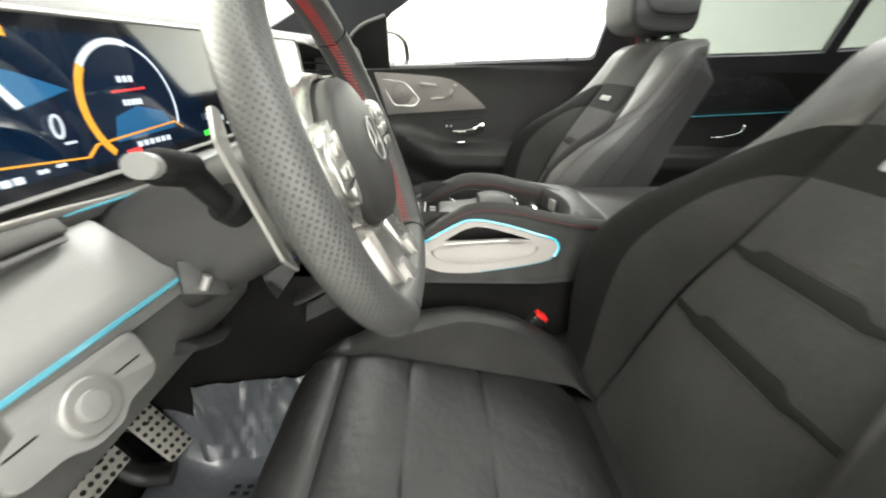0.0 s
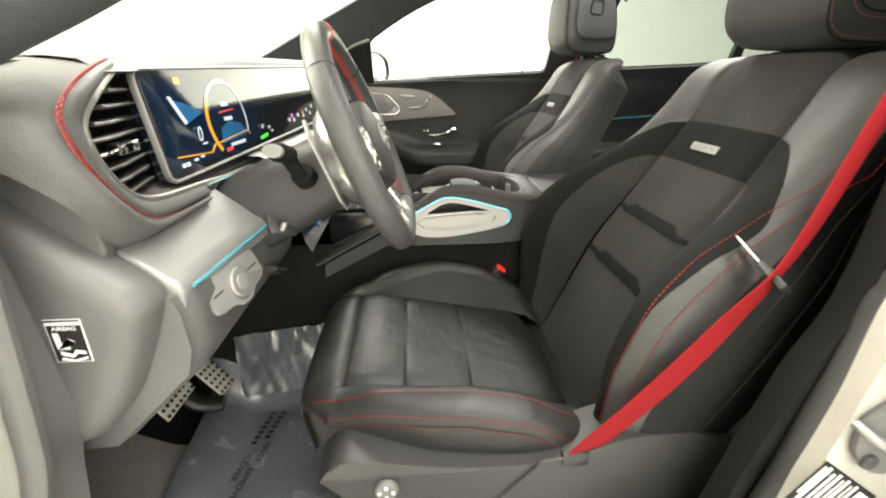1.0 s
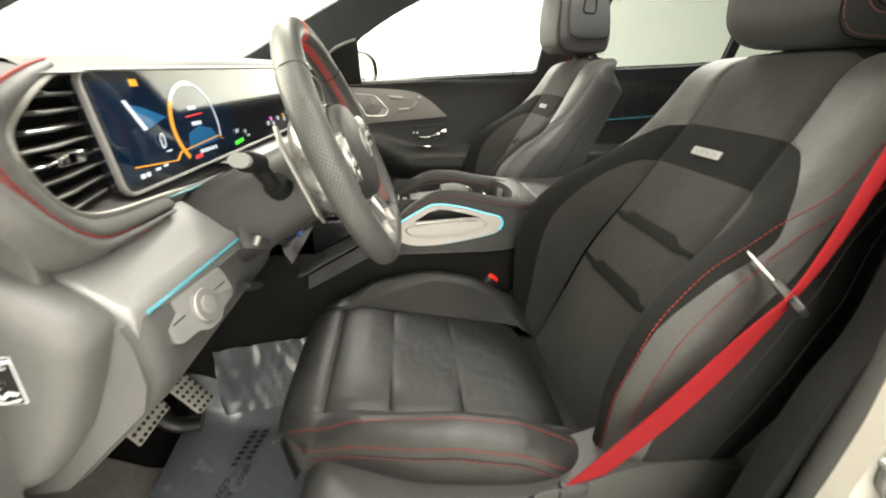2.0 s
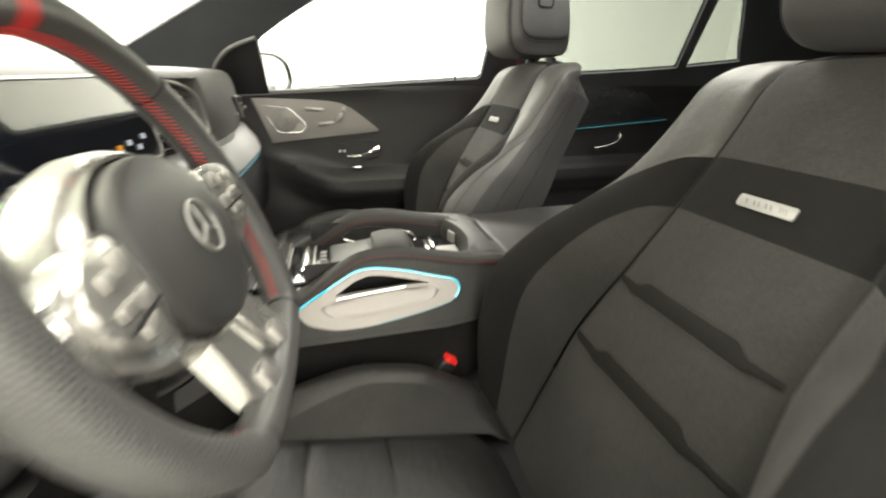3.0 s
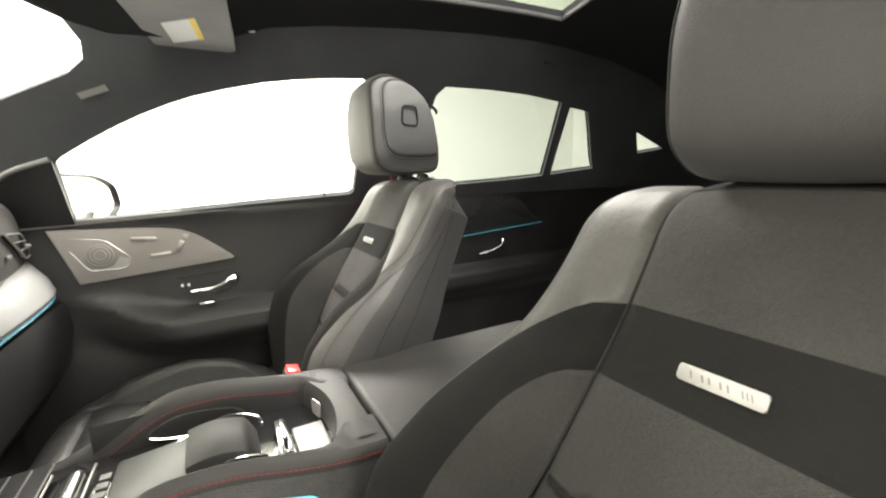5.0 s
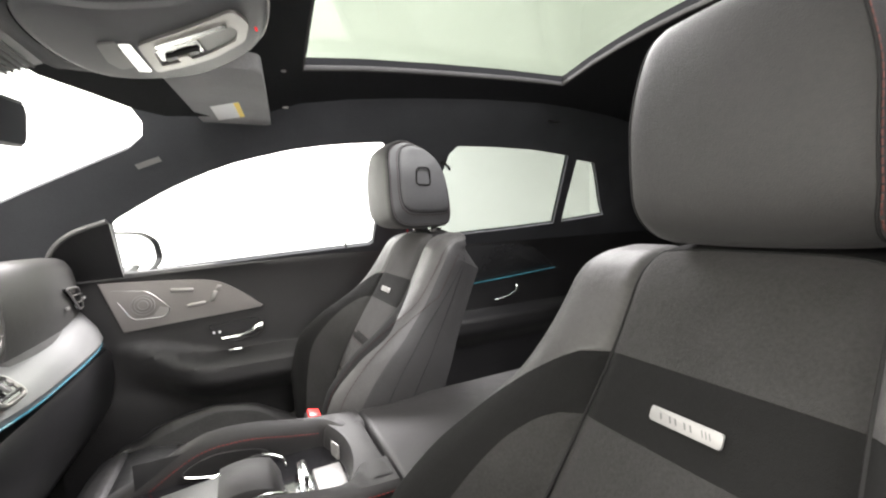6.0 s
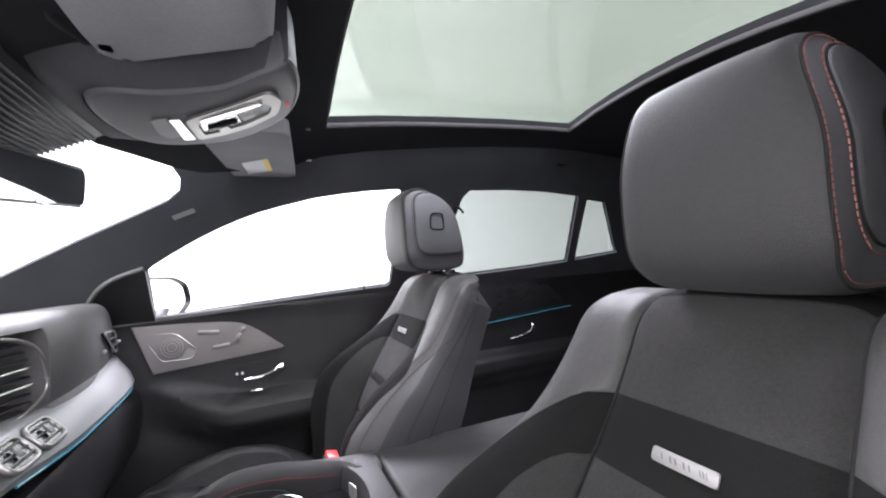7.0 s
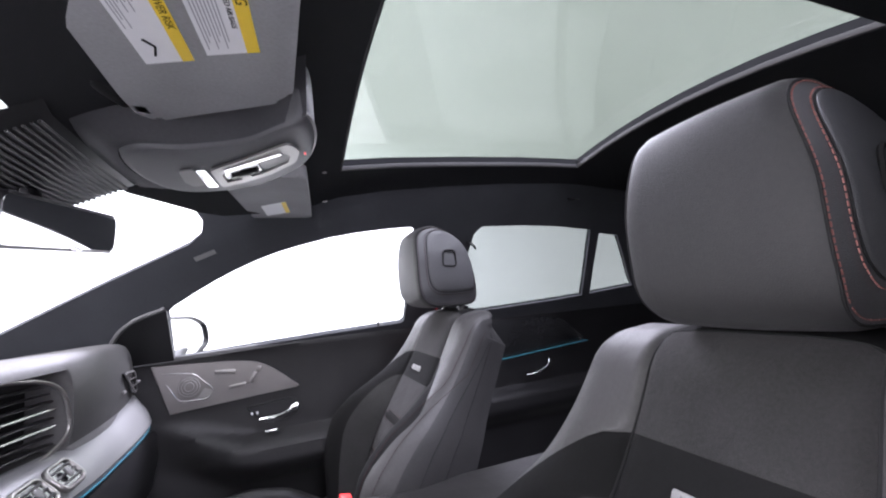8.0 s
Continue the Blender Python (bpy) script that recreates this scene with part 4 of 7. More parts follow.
lit("gauge_arc", arc(140, 222, 0.056, 0.063), S_AMBER, "amber speedometer arc", 0.0012)
lit("gauge_arc", arc(75, 140, 0.0575, 0.063), S_WHITE, "pale speedometer arc", 0.0012)
lit("gauge_arc", arc(-22, 75, 0.0595, 0.062), S_WHITE, "pale speedometer arc", 0.0012)
lit("lamp_sign", [(-0.425, 1.262), (-0.412, 1.262), (-0.412, 1.270), (-0.425, 1.270)], S_AMBER, "amber indicator", 0.0012)
lit("gauge_line", [(-0.47, 1.171), (-0.385, 1.164), (-0.372, 1.173), (-0.262, 1.181), (-0.25, 1.174), (-0.25, 1.1755), (-0.262, 1.1828), (-0.374, 1.1748), (-0.387, 1.1656), (-0.47, 1.1726)], S_AMBER, "amber line", 0.0012)
lit("lamp_sign", [(-0.213, 1.158), (-0.18, 1.161), (-0.18, 1.167), (-0.213, 1.164)], S_GREEN, "green indicator", 0.0012)
lit("lamp_sign", [(-0.343, 1.158), (-0.324, 1.159), (-0.324, 1.164), (-0.343, 1.163)], S_RED, "red indicator", 0.0012)
lit("lamp_sign", [(-0.335, 1.217), (-0.29, 1.219), (-0.29, 1.2205), (-0.335, 1.2185)], S_RED, "red line in the gauge", 0.0016)
for u, v, wu, wv, n in ((-0.313, 1.229, 0.011, 0.0028, 3), (-0.313, 1.207, 0.013, 0.0028, 5), (-0.398, 1.180, 0.006, 0.0010, 3), (-0.302, 1.1665, 0.026, 0.0026, 6), (-0.458, 1.160, 0.010, 0.0026, 2),
                        (-0.432, 1.1625, 0.005, 0.0016, 2), (-0.415, 1.164, 0.005, 0.0014, 2), (-0.165, 1.176, 0.003, 0.0032, 1), (-0.155, 1.168, 0.004, 0.0016, 2)):
    for k in range(n):
        c0, hw = u - wu + (k + 0.5) * 2 * wu / n, wu / n * 0.72
        lit("marking", [(c0 - hw, v - wv), (c0 + hw, v - wv), (c0 + hw, v + wv), (c0 - hw, v + wv)], S_WHITE, "bars of small lit writing", 0.0016)
for u, v, mt in ((-0.05, 1.178, S_WHITE), (-0.03, 1.185, S_MAGENTA), (-0.022, 1.175, S_WHITE), (0.01, 1.183, S_WHITE), (0.045, 1.186, S_AMBER), (0.047, 1.178, S_WHITE), (0.075, 1.19, S_WHITE), (0.1, 1.18, S_WHITE), (0.12, 1.195, S_WHITE)):
    lit("marking", [(u - 0.005, v - 0.004), (u + 0.005, v - 0.004), (u + 0.005, v + 0.004), (u - 0.005, v + 0.004)], mt, "small lit menu sign", 0.0016)


def text_mesh(body, size, m, mat, parent, name="lettering", label="printed letters"):
    c = bpy.data.curves.new(name, "FONT")
    c.body, c.size, c.align_x, c.align_y, c.extrude = body, size, "CENTER", "CENTER", 0.0001
    ob = new(name, c)
    bpy.context.view_layer.update()
    me = bpy.data.meshes.new_from_object(ob)
    bpy.data.objects.remove(ob)
    bpy.data.curves.remove(c)
    me.transform(m)
    me.transform(Matrix.Translation(-base[parent]))
    me.materials.clear()
    me.materials.append(mat)
    o = new(name, me)
    o.parent = parent
    base[o] = base[parent]
    return tagged(o, label)


def facing(at, right, up):
    r, u = Vector(right).normalized(), Vector(up).normalized()
    n = r.cross(u)
    return Matrix(((r.x, u.x, n.x, at[0]), (r.y, u.y, n.y, at[1]), (r.z, u.z, n.z, at[2]), (0, 0, 0, 1)))


text_mesh("0", 0.028, facing((tilt(1.197) + 0.0042, -0.4285, 1.196), (0, 1, 0), (0, 0, 1)), S_WHITE, screen, label="lit white zero")
text_mesh("580", 0.010, facing((tilt(1.181, -0.231) + 0.0042, -0.231, 1.184), (0, 1, 0), (0, 0, 1)), S_WHITE, screen, label="lit white figures")

# silver frame of vents and display, air slats
bm = bm_new()
ring = glide([(-0.256, -0.530, 1.276), (-0.238, -0.565, 1.273), (-0.223, -0.615, 1.257), (-0.221, -0.641, 1.239), (-0.219, -0.648, 1.222), (-0.218, -0.643, 1.199), (-0.216, -0.627, 1.172), (-0.213, -0.606, 1.156), (-0.214, -0.565, 1.147), (-0.220, -0.47, 1.137), (-0.219, -0.37, 1.128), (-0.204, -0.2, 1.127), (-0.178, 0.1, 1.131), (-0.170, 0.2, 1.137), (-0.16, 0.27, 1.147), (-0.146, 0.298, 1.172), (-0.146, 0.30, 1.21), (-0.152, 0.285, 1.25), (-0.170, 0.25, 1.272), (-0.186, 0.16, 1.284), (-0.200, 0.108, 1.284)], 8)
sweep(bm, ring, 0.0032, 0.0038, 8)
part("vent_frame", bm, STEEL, dash, "satin silver surround of vents and display")
bm = bm_new()
sweep(bm, glide([(-0.219, -0.46, 1.1325), (-0.202, -0.2, 1.1225), (-0.177, 0.1, 1.1265)], 8), 0.0014, n=6)
part("light_strip", bm, CYAN_DIM, dash, "dim cyan light strip")
for k in range(8):
    z = 1.158 + 0.0145 * k
    y0 = -0.655 + 0.055 * smooth(1.21, 1.275, z) + 0.03 * smooth(1.18, 1.15, z)
    bm = bm_new()
    sweep(bm, [(-0.238, y0 + 0.022, z), (-0.248, -0.58, z - 0.002), (-0.266, -0.505, z - 0.003)], 0.009, 0.0024, 8, power=0.7)
    sl = part("vent_slat", bm, COLUMN, dash, "dark grey air slat")
    bm = bm_new()
    sweep(bm, [(-0.2305, y0 + 0.026, z + 0.001), (-0.2405, -0.58, z - 0.001), (-0.2585, -0.505, z - 0.002)], 0.0012, 0.0014, 6)
    part("slat_edge", bm, CHROME if k in (3, 5) else SILVER, sl, "grey slat edge")
    bm = bm_new()
    y1 = 0.288 - 0.04 * smooth(1.22, 1.28, z)
    sweep(bm, [(-0.212, 0.122, z + 0.002), (-0.190, 0.20, z + 0.002), (-0.168, y1, z + 0.002)], 0.008, 0.0018, 8, power=0.7)
    sl = part("vent_slat", bm, COLUMN, dash, "dark grey air slat")
    if k in (2, 4):
        bm = bm_new()
        sweep(bm, [(-0.204, 0.122, z + 0.003), (-0.182, 0.20, z + 0.003), (-0.160, y1, z + 0.003)], 0.0014, 0.0018, 6)
        part("slat_edge", bm, CHROME, sl, "bright slat edge")
bm = bm_new()
for y, s in ((-0.575, 1), (-0.585, 1)):
    box(bm, (-0.240, y - 0.012, 1.198), (-0.228, y + 0.012, 1.210), 0.002)
part("vent_tab", bm, CHROME, dash, "bright vent slider")
# dark backs of the vents
for y0, y1, x0, x1 in ((-0.640, -0.47, -0.262, -0.285), (0.10, 0.30, -0.245, -0.190)):
    bm = bm_new()
    grid(bm, [[(x0 + (x1 - x0) * k / 6 - 0.012, y0 + (y1 - y0) * k / 6, z) for k in range(7)] for z in (1.135, 1.2, 1.285)])
    part("vent_cavity", bm, PLASTIC_BLACK, dash, "black vent cavity")
# double row of red thread round the vent
for d in (0.0, 0.007):
    bm = bm_new()
    line = glide(SEWN_LINE[:-1] + [(-0.212, -0.53, 1.1245)], 10)
    stitches(bm, [Vector(p) + Vector((0.0012 + 0.35 * d, -d * smooth(-0.5, -0.62, p[1]), -d * smooth(1.18, 1.14, p[2]))) for p in line], 0.0045, 0.0014, 0.0010)
    tagged(part("stitching", bm, DASH_THREAD, dash, "row of red thread"), kind="stuff")
# defroster grille
gr = bm_new()
for k in range(9):
    x = -0.32 - 0.02 * k
    sweep(gr, [(x, -0.615 - 0.005 * k, 1.2795 - 0.0016 * k), (x - 0.012, -0.672 - 0.002 * k, 1.2735 - 0.002 * k)], 0.006, 0.003, 6)
tagged(part("defroster_slats", gr, PLASTIC_BLACK, dash, "black demister slats"), kind="stuff")


SHELF_EDGE = [(0.000, -0.0300), (0.001, -0.012), (-0.003, -0.003), (-0.012, 0.002), (-0.030, 0.018), (-0.052, 0.036), (-0.060, 0.042), (-0.066, 0.036)]
bm = bm_new()
rows = []
for y, tuck in ((-0.645, 0.006), (-0.643, 0.002), (-0.638, 0.0), (-0.6, 0.0), (-0.54, 0.0), (-0.48, 0.0), (-0.440, 0.0), (-0.434, 0.003)):
    x0 = -0.178 + 0.02 * (y + 0.643) / 0.207
    rows.append([(x0 + u - tuck * (0.4 if v > -0.01 else 0.0), y, 1.080 + v - tuck) for u, v in SHELF_EDGE])
grid(bm, rows)
bm.faces.new([v for v in list(bm.verts)[:len(SHELF_EDGE)]])
bm.faces.new([v for v in list(bm.verts)[-len(SHELF_EDGE):]])
part("trim_shelf", bm, SHELF, dash, "sloping satin silver trim shelf")
bm = bm_new()
sweep(bm, [(-0.1745, -0.628, 1.0655), (-0.156, -0.44, 1.0655)], 0.0024, n=6)
part("light_strip", bm, CYAN_DIM, dash, "dim cyan light strip")
# silver trim to the passenger's side
bm = bm_new()
rows = []
for y in span((-0.31, 0.3, 12), (0.3, 0.735, 12)):
    f = curve_at([(-0.31, -0.195), (0.1, -0.175), (0.3, -0.15), (0.45, -0.15), (0.6, -0.155), (0.7, -0.17), (0.74, -0.185)], y)
    up = 0.02 * smooth(0.45, 0.74, y)
    rows.append([(f - 0.03, y, 1.146 + up), (f, y, 1.144 + up), (f + 0.020, y, 1.135 + up), (f + 0.047, y, 1.106 + up * 0.5), (f + 0.055, y, 1.091), (f + 0.05, y, 1.080), (f - 0.03, y, 1.06)])
grid(bm, rows)
part("trim_shelf", bm, TRIM, dash, "satin silver trim along the dash")
bm = bm_new()
sweep(bm, [Vector(r[5]) + Vector((0.001, 0, -0.002)) for r in rows[8:]], 0.0022, n=6)
part("light_strip", bm, CYAN_DIM, dash, "dim cyan light strip")


def dash_vent(y, w, lab):
    m = facing((-0.119 if y > 0.1 else -0.140, y, 1.1245), (0, 1, 0), (-0.68, 0, 0.73))
    b = bm_new()
    edge = rounded([(-w, -0.022), (w, -0.022), (w, 0.022), (-w, 0.022)], 0.016, 6)
    sweep(b, [m @ Vector((u, v, 0.001)) for u, v in edge], 0.0036, 0.0046, n=10, closed=True, up=(0.83, 0, 0.55))
    v0 = part("air_vent", b, STEEL, dash, lab)
    b = bm_new()
    prism(b, edge, lambda u, v, t: m @ Vector((u * 0.96, v * 0.96, 0.0005 + t)), 0.001)
    part("vent_cavity", b, PIANO, v0, "black vent cavity")
    for v in (-0.012, 0.0, 0.012):
        b = bm_new()
        box(b, (-w * 0.9, v - 0.0022, 0.0015), (w * 0.9, v + 0.0022, 0.0045), 0.0012, 2, m)
        part("vent_slat", b, PLASTIC_BLACK, v0, "black air slat")
    b = bm_new()
    box(b, (-0.004, -0.009, 0.004), (0.006, 0.009, 0.010), 0.0025, 2, m)
    part("vent_tab", b, SHELF, v0, "pale slider")


for y in (0.215, 0.125, -0.02, -0.11):
    dash_vent(y, 0.036, "chrome-framed square air vent")
# small end vent beside the passenger's window
VENT_OUT = [(0.548, 1.237), (0.640, 1.231), (0.728, 1.174), (0.645, 1.176)]
vent_place = lambda u, v, w: (lip(u) + 0.0125 + w, u, v)
edge = rounded(VENT_OUT, 0.014, 5)
bm = bm_new()
prism(bm, edge, lambda u, v, w: vent_place(u, v, -0.004 + w), 0.008, 0.001)
ev = part("end_vent", bm, PIANO, dash, "small black side vent")
bm = bm_new()
sweep(bm, [vent_place(u, v, 0.005) for u, v in edge], 0.0022, n=8, closed=True, up=(1, 0, 0))
part("vent_frame", bm, SILVER, ev, "silver vent frame")
for k in (0.33, 0.66):
    a, b = Vector(VENT_OUT[0]).lerp(Vector(VENT_OUT[3]), k), Vector(VENT_OUT[1]).lerp(Vector(VENT_OUT[2]), k)
    bm = bm_new()
    sweep(bm, [vent_place(*a.lerp(b, 0.05), 0.006), vent_place(*a.lerp(b, 0.95), 0.006)], 0.0016, 0.0022, 6, up=(1, 0, 0))
    part("vent_slat", bm, SILVER_DARK, ev, "air slat")
bm = bm_new()
box(bm, (-0.1335, 0.632, 1.200), (-0.1265, 0.648, 1.207), 0.002, 2)
part("vent_tab", bm, SHELF, ev, "pale slider")
bm = bm_new()
box(bm, (-0.1385, 0.552, 1.188), (-0.1335, 0.568, 1.196), 0.002, 2)
part("vent_wheel", bm, SILVER, ev, "small silver wheel beside the vent")
# knee panel and glovebox side
bm = bm_new()
rows = []
for y in span((-0.656, -0.65, 4), (-0.65, -0.62, 5), (-0.62, -0.29, 14)):
    f = smooth(-0.36, -0.56, y)
    xb, zb = -0.205 - 0.072 * f, 0.935 - 0.066 * f
    side = 0.010 * smooth(-0.63, -0.652, y)
    rows.append([(min(x + 0.018 * (y + 0.43) - side, -0.33 if y < -0.6555 else 0.0), y, z) for x, z in ((-0.27, 1.075), (-0.19, 1.072), (-0.172, 1.064), (-0.166, 1.045), (-0.165, 1.0), (-0.175, 0.968), (xb + 0.012, zb + 0.012), (xb, zb), (-0.36, zb + 0.01), (-0.5, 0.95))])
grid(bm, rows)
part("knee_panel", bm, PLASTIC, dash, "dark lower dash panel")
bm = bm_new()
grid(bm, [[(x, y, z) for x, z in ((-0.2, 1.055), (-0.12, 1.052), (-0.112, 1.04), (-0.11, 0.98), (-0.125, 0.9), (-0.17, 0.83), (-0.3, 0.78), (-0.6, 0.8))] for y in span((0.14, 0.74, 8))])
part("glovebox", bm, PLASTIC_BLACK, dash, "dark glovebox panel")
# light switch panel
m = facing((-0.1645, -0.558, 1.036), (0.15, 1, 0), (-0.32, 0, 0.95))
bm = bm_new()
prism(bm, rounded([(-0.058, -0.022), (-0.025, -0.024), (-0.012, -0.033), (0.012, -0.033), (0.022, -0.024), (0.055, -0.020), (0.056, 0.020), (-0.057, 0.022)], 0.009), lambda u, v, w: m @ Vector((u, v, w)), 0.004, 0.0015)
sw = part("light_switch_panel", bm, SHELF, dash, "pale silver light switch panel")
bm = bm_new()
disc(bm, m @ Vector((0, -0.006, 0.004)), m.to_3x3() @ Vector((0, 0, 1)), 0.020, 0.006, 32, 0.0025)
part("switch_knob", bm, SILVER, sw, "round silver light knob")
bm = bm_new()
disc(bm, m @ Vector((0, -0.006, 0.010)), m.to_3x3() @ Vector((0, 0, 1)), 0.011, 0.002, 32, 0.001)
part("knob_cap", bm, SHELF, sw, "bright knob middle")
for a, b in ((-0.05, -0.03), (0.026, 0.048)):
    bm = bm_new()
    box(bm, (a, -0.001, 0.004), (b, 0.0004, 0.0046), 0, 1, m)
    part("slot", bm, INK, sw, "dark switch slot")
# side of the dash behind the end cap
bm = bm_new()
prism(bm, rounded([(-0.95, 0.95), (-0.95, 1.13), (-0.8, 1.19), (-0.6, 1.235), (-0.42, 1.264), (-0.36, 1.262), (-0.31, 1.241), (-0.27, 1.216), (-0.236, 1.188), (-0.220, 1.158), (-0.224, 1.112), (-0.27, 1.06), (-0.42, 0.95)], 0.01, 2), lambda u, v, w: (u, -0.660 - w + 0.02 * smooth(1.16, 1.06, v), v), 0.012, 0.004)
part("dash_side", bm, PLASTIC, dash, "dark plastic side of the dash")
# end cap with its warning label
bm = bm_new()
cap_poly = rounded([(-0.42, 1.19), (-0.30, 1.19), (-0.262, 1.150), (-0.228, 1.116), (-0.198, 1.088), (-0.188, 1.068), (-0.207, 1.021), (-0.237, 0.959), (-0.281, 0.904), (-0.32, 0.89), (-0.42, 0.90)], 0.02, 5)
CX, CZ = -0.31, 1.04
grid(bm, [[(CX + (u - CX) * f, y, CZ + (v - CZ) * f) for u, v in cap_poly] for f, y in ((1.0, -0.650), (1.0, -0.660), (0.985, -0.668), (0.955, -0.676), (0.91, -0.683), (0.84, -0.688), (0.72, -0.6905), (0.5, -0.691), (0.02, -0.691))], closed=True, cap=True)
cap = part("end_cap", bm, PLASTIC, dash, "dark plastic dash end cover")
bm = bm_new()
prism(bm, [(-0.277, 1.068), (-0.245, 1.068), (-0.247, 1.021), (-0.279, 1.021)], lambda u, v, w: (u, -0.6917 - w, v), 0.0005)
lab = part("label_plate", bm, PAPER, cap, "airbag warning label")
bm = bm_new()
prism(bm, [(-0.276, 1.062), (-0.246, 1.062), (-0.248, 1.022), (-0.278, 1.022)], lambda u, v, w: (u, -0.6924 - w, v), 0.0003)
prism(bm, [(-0.2765, 1.0675), (-0.2455, 1.0675), (-0.2457, 1.0655), (-0.2767, 1.0655)], lambda u, v, w: (u, -0.6924 - w, v), 0.0003)
part("label_print", bm, INK, cap, "black print on the label")
bm = bm_new()
for poly in ([(-0.273, 1.054), (-0.268, 1.054), (-0.268, 1.042), (-0.258, 1.040), (-0.256, 1.044), (-0.262, 1.048), (-0.262, 1.036), (-0.273, 1.036)],
             [(-0.272, 1.034), (-0.262, 1.030), (-0.258, 1.035), (-0.250, 1.033), (-0.250, 1.030), (-0.257, 1.031), (-0.262, 1.0265), (-0.272, 1.030)],
             [(-0.272, 1.027), (-0.262, 1.0235), (-0.250, 1.027), (-0.250, 1.0245), (-0.262, 1.0225), (-0.274, 1.024)]):
    prism(bm, poly, lambda u, v, w: (u, -0.6929 - w, v), 0.0003)
part("label_print", bm, PAPER, cap, "white airbag sign")
text_mesh("AIRBAG", 0.0062, facing((-0.261, -0.6930, 1.0585), (1, 0, 0), (0, 0, 1)), PAPER, cap, label="white letters")

# ---- steering wheel ----
WC = Vector((0.0, -0.385, 1.175))
WU, WR, WN = Vector((-0.368, 0, 0.93)), Vector((0, 1, 0)), Vector((0.93, 0, 0.368))
WM = Matrix(((WR.x, WU.x, WN.x, WC.x), (WR.y, WU.y, WN.y, WC.y), (WR.z, WU.z, WN.z, WC.z), (0, 0, 0, 1)))
wheel = thing("steering_wheel", "flat-bottomed leather sports steering wheel with red top mark", "steering wheel", at=WC)


def rim(deg, r=0.162):
    a = radians(deg)
    x, y = r * math.cos(a), r * math.sin(a)
    if y < -0.125:
        y = -0.125 + (y + 0.125) * 0.35
    return WM @ Vector((x, y, 0))


def rim_arc(nm, a0, a1, mat, lab, rr=0.0152, rn=0.0172, n=40):
    b = bm_new()
    step = 0.162 * radians(abs(a1 - a0)) / (n - 1)
    sweep(b, [rim(a) for a in np.linspace(a0, a1, n)], rr, rn, 20, up=WN, power=0.92, uv=(0.119 / 20, step))
    return part(nm, b, mat, wheel, lab)


def perforated(name, colour):
    """Leather with rows of small punched holes."""
    m = bpy.data.materials.new(name)
    m.use_nodes = True
    nt = m.node_tree
    b = nt.nodes["Principled BSDF"]
    b.inputs["Roughness"].default_value = 0.45
    co = nt.nodes.new("ShaderNodeTexCoord")
    mp = nt.nodes.new("ShaderNodeMapping")
    mp.inputs["Rotation"].default_value = (0, 0, radians(45))
    mp.inputs["Scale"].default_value = (260, 260, 260)
    nt.links.new(co.outputs["UV"], mp.inputs["Vector"])
    v = nt.nodes.new("ShaderNodeTexVoronoi")
    v.voronoi_dimensions = "2D"
    v.inputs["Scale"].default_value = 1
    v.inputs["Randomness"].default_value = 0.06
    nt.links.new(mp.outputs[0], v.inputs["Vector"])
    r = nt.nodes.new("ShaderNodeMapRange")
    r.inputs["From Min"].default_value, r.inputs["From Max"].default_value = 0.20, 0.30
    nt.links.new(v.outputs["Distance"], r.inputs["Value"])
    mx = nt.nodes.new("ShaderNodeMix")
    mx.data_type = "RGBA"
    mx.inputs["A"].default_value = (*[c * 0.3 for c in colour], 1)
    mx.inputs["B"].default_value = (*colour, 1)
    nt.links.new(r.outputs[0], mx.inputs["Factor"])
    nt.links.new(mx.outputs["Result"], b.inputs["Base Color"])
    bp = nt.nodes.new("ShaderNodeBump")
    bp.inputs["Strength"].default_value = 0.6
    bp.inputs["Distance"].default_value = 0.0005
    nt.links.new(r.outputs[0], bp.inputs["Height"])
    nt.links.new(bp.outputs[0], b.inputs["Normal"])
    return m


RED_BRIGHT = material("bright_red_thread", (0.34, 0.026, 0.026), 0.65, vary=0.2)
GRIP = perforated("perforated_leather", (0.045, 0.045, 0.045))
RIM = material("rim_leather", (0.045, 0.0445, 0.044), 0.42, grain=0.2, grain_scale=800, vary=0.12)
rim_arc("rim_top", 42, 86.5, RIM, "smooth leather rim top")
rim_arc("rim_top", 93.5, 138, RIM, "smooth leather rim top")
rim_arc("rim_mark", 86.5, 93.5, RED_LEATHER, "red centre mark", 0.0154, 0.0174, 8)
rim_arc("rim_grip", 138, 236, GRIP, "perforated leather grip", 0.0160, 0.0182)
rim_arc("rim_grip", -56, 42, GRIP, "perforated leather grip", 0.0160, 0.0182)
rim_arc("rim_bottom", 236, 304, RIM, "smooth leather rim bottom")
for a in (42, 138, 236, 304):
    bm = bm_new()
    sweep(bm, [rim(a - 0.35), rim(a + 0.35)], 0.0163, 0.0186, 20, up=WN)
    part("rim_joint", bm, INK, wheel, "sewn joint of the rim")
# red cross-stitching round the inner side
bm = bm_new()
for a in np.arange(-60, 242, 1.7):
    p, q = rim(a, 0.162 - 0.0156), rim(a + 2.2, 0.162 - 0.0156)
    n = WN * 0.0048
    sweep(bm, [p + n, (p + q) / 2 + (WC - p).normalized() * 0.0010, q - n], 0.00055, n=4, cap=False)
tagged(part("stitching", bm, RED_BRIGHT, wheel, "red cross stitching inside the rim"), kind="stuff")
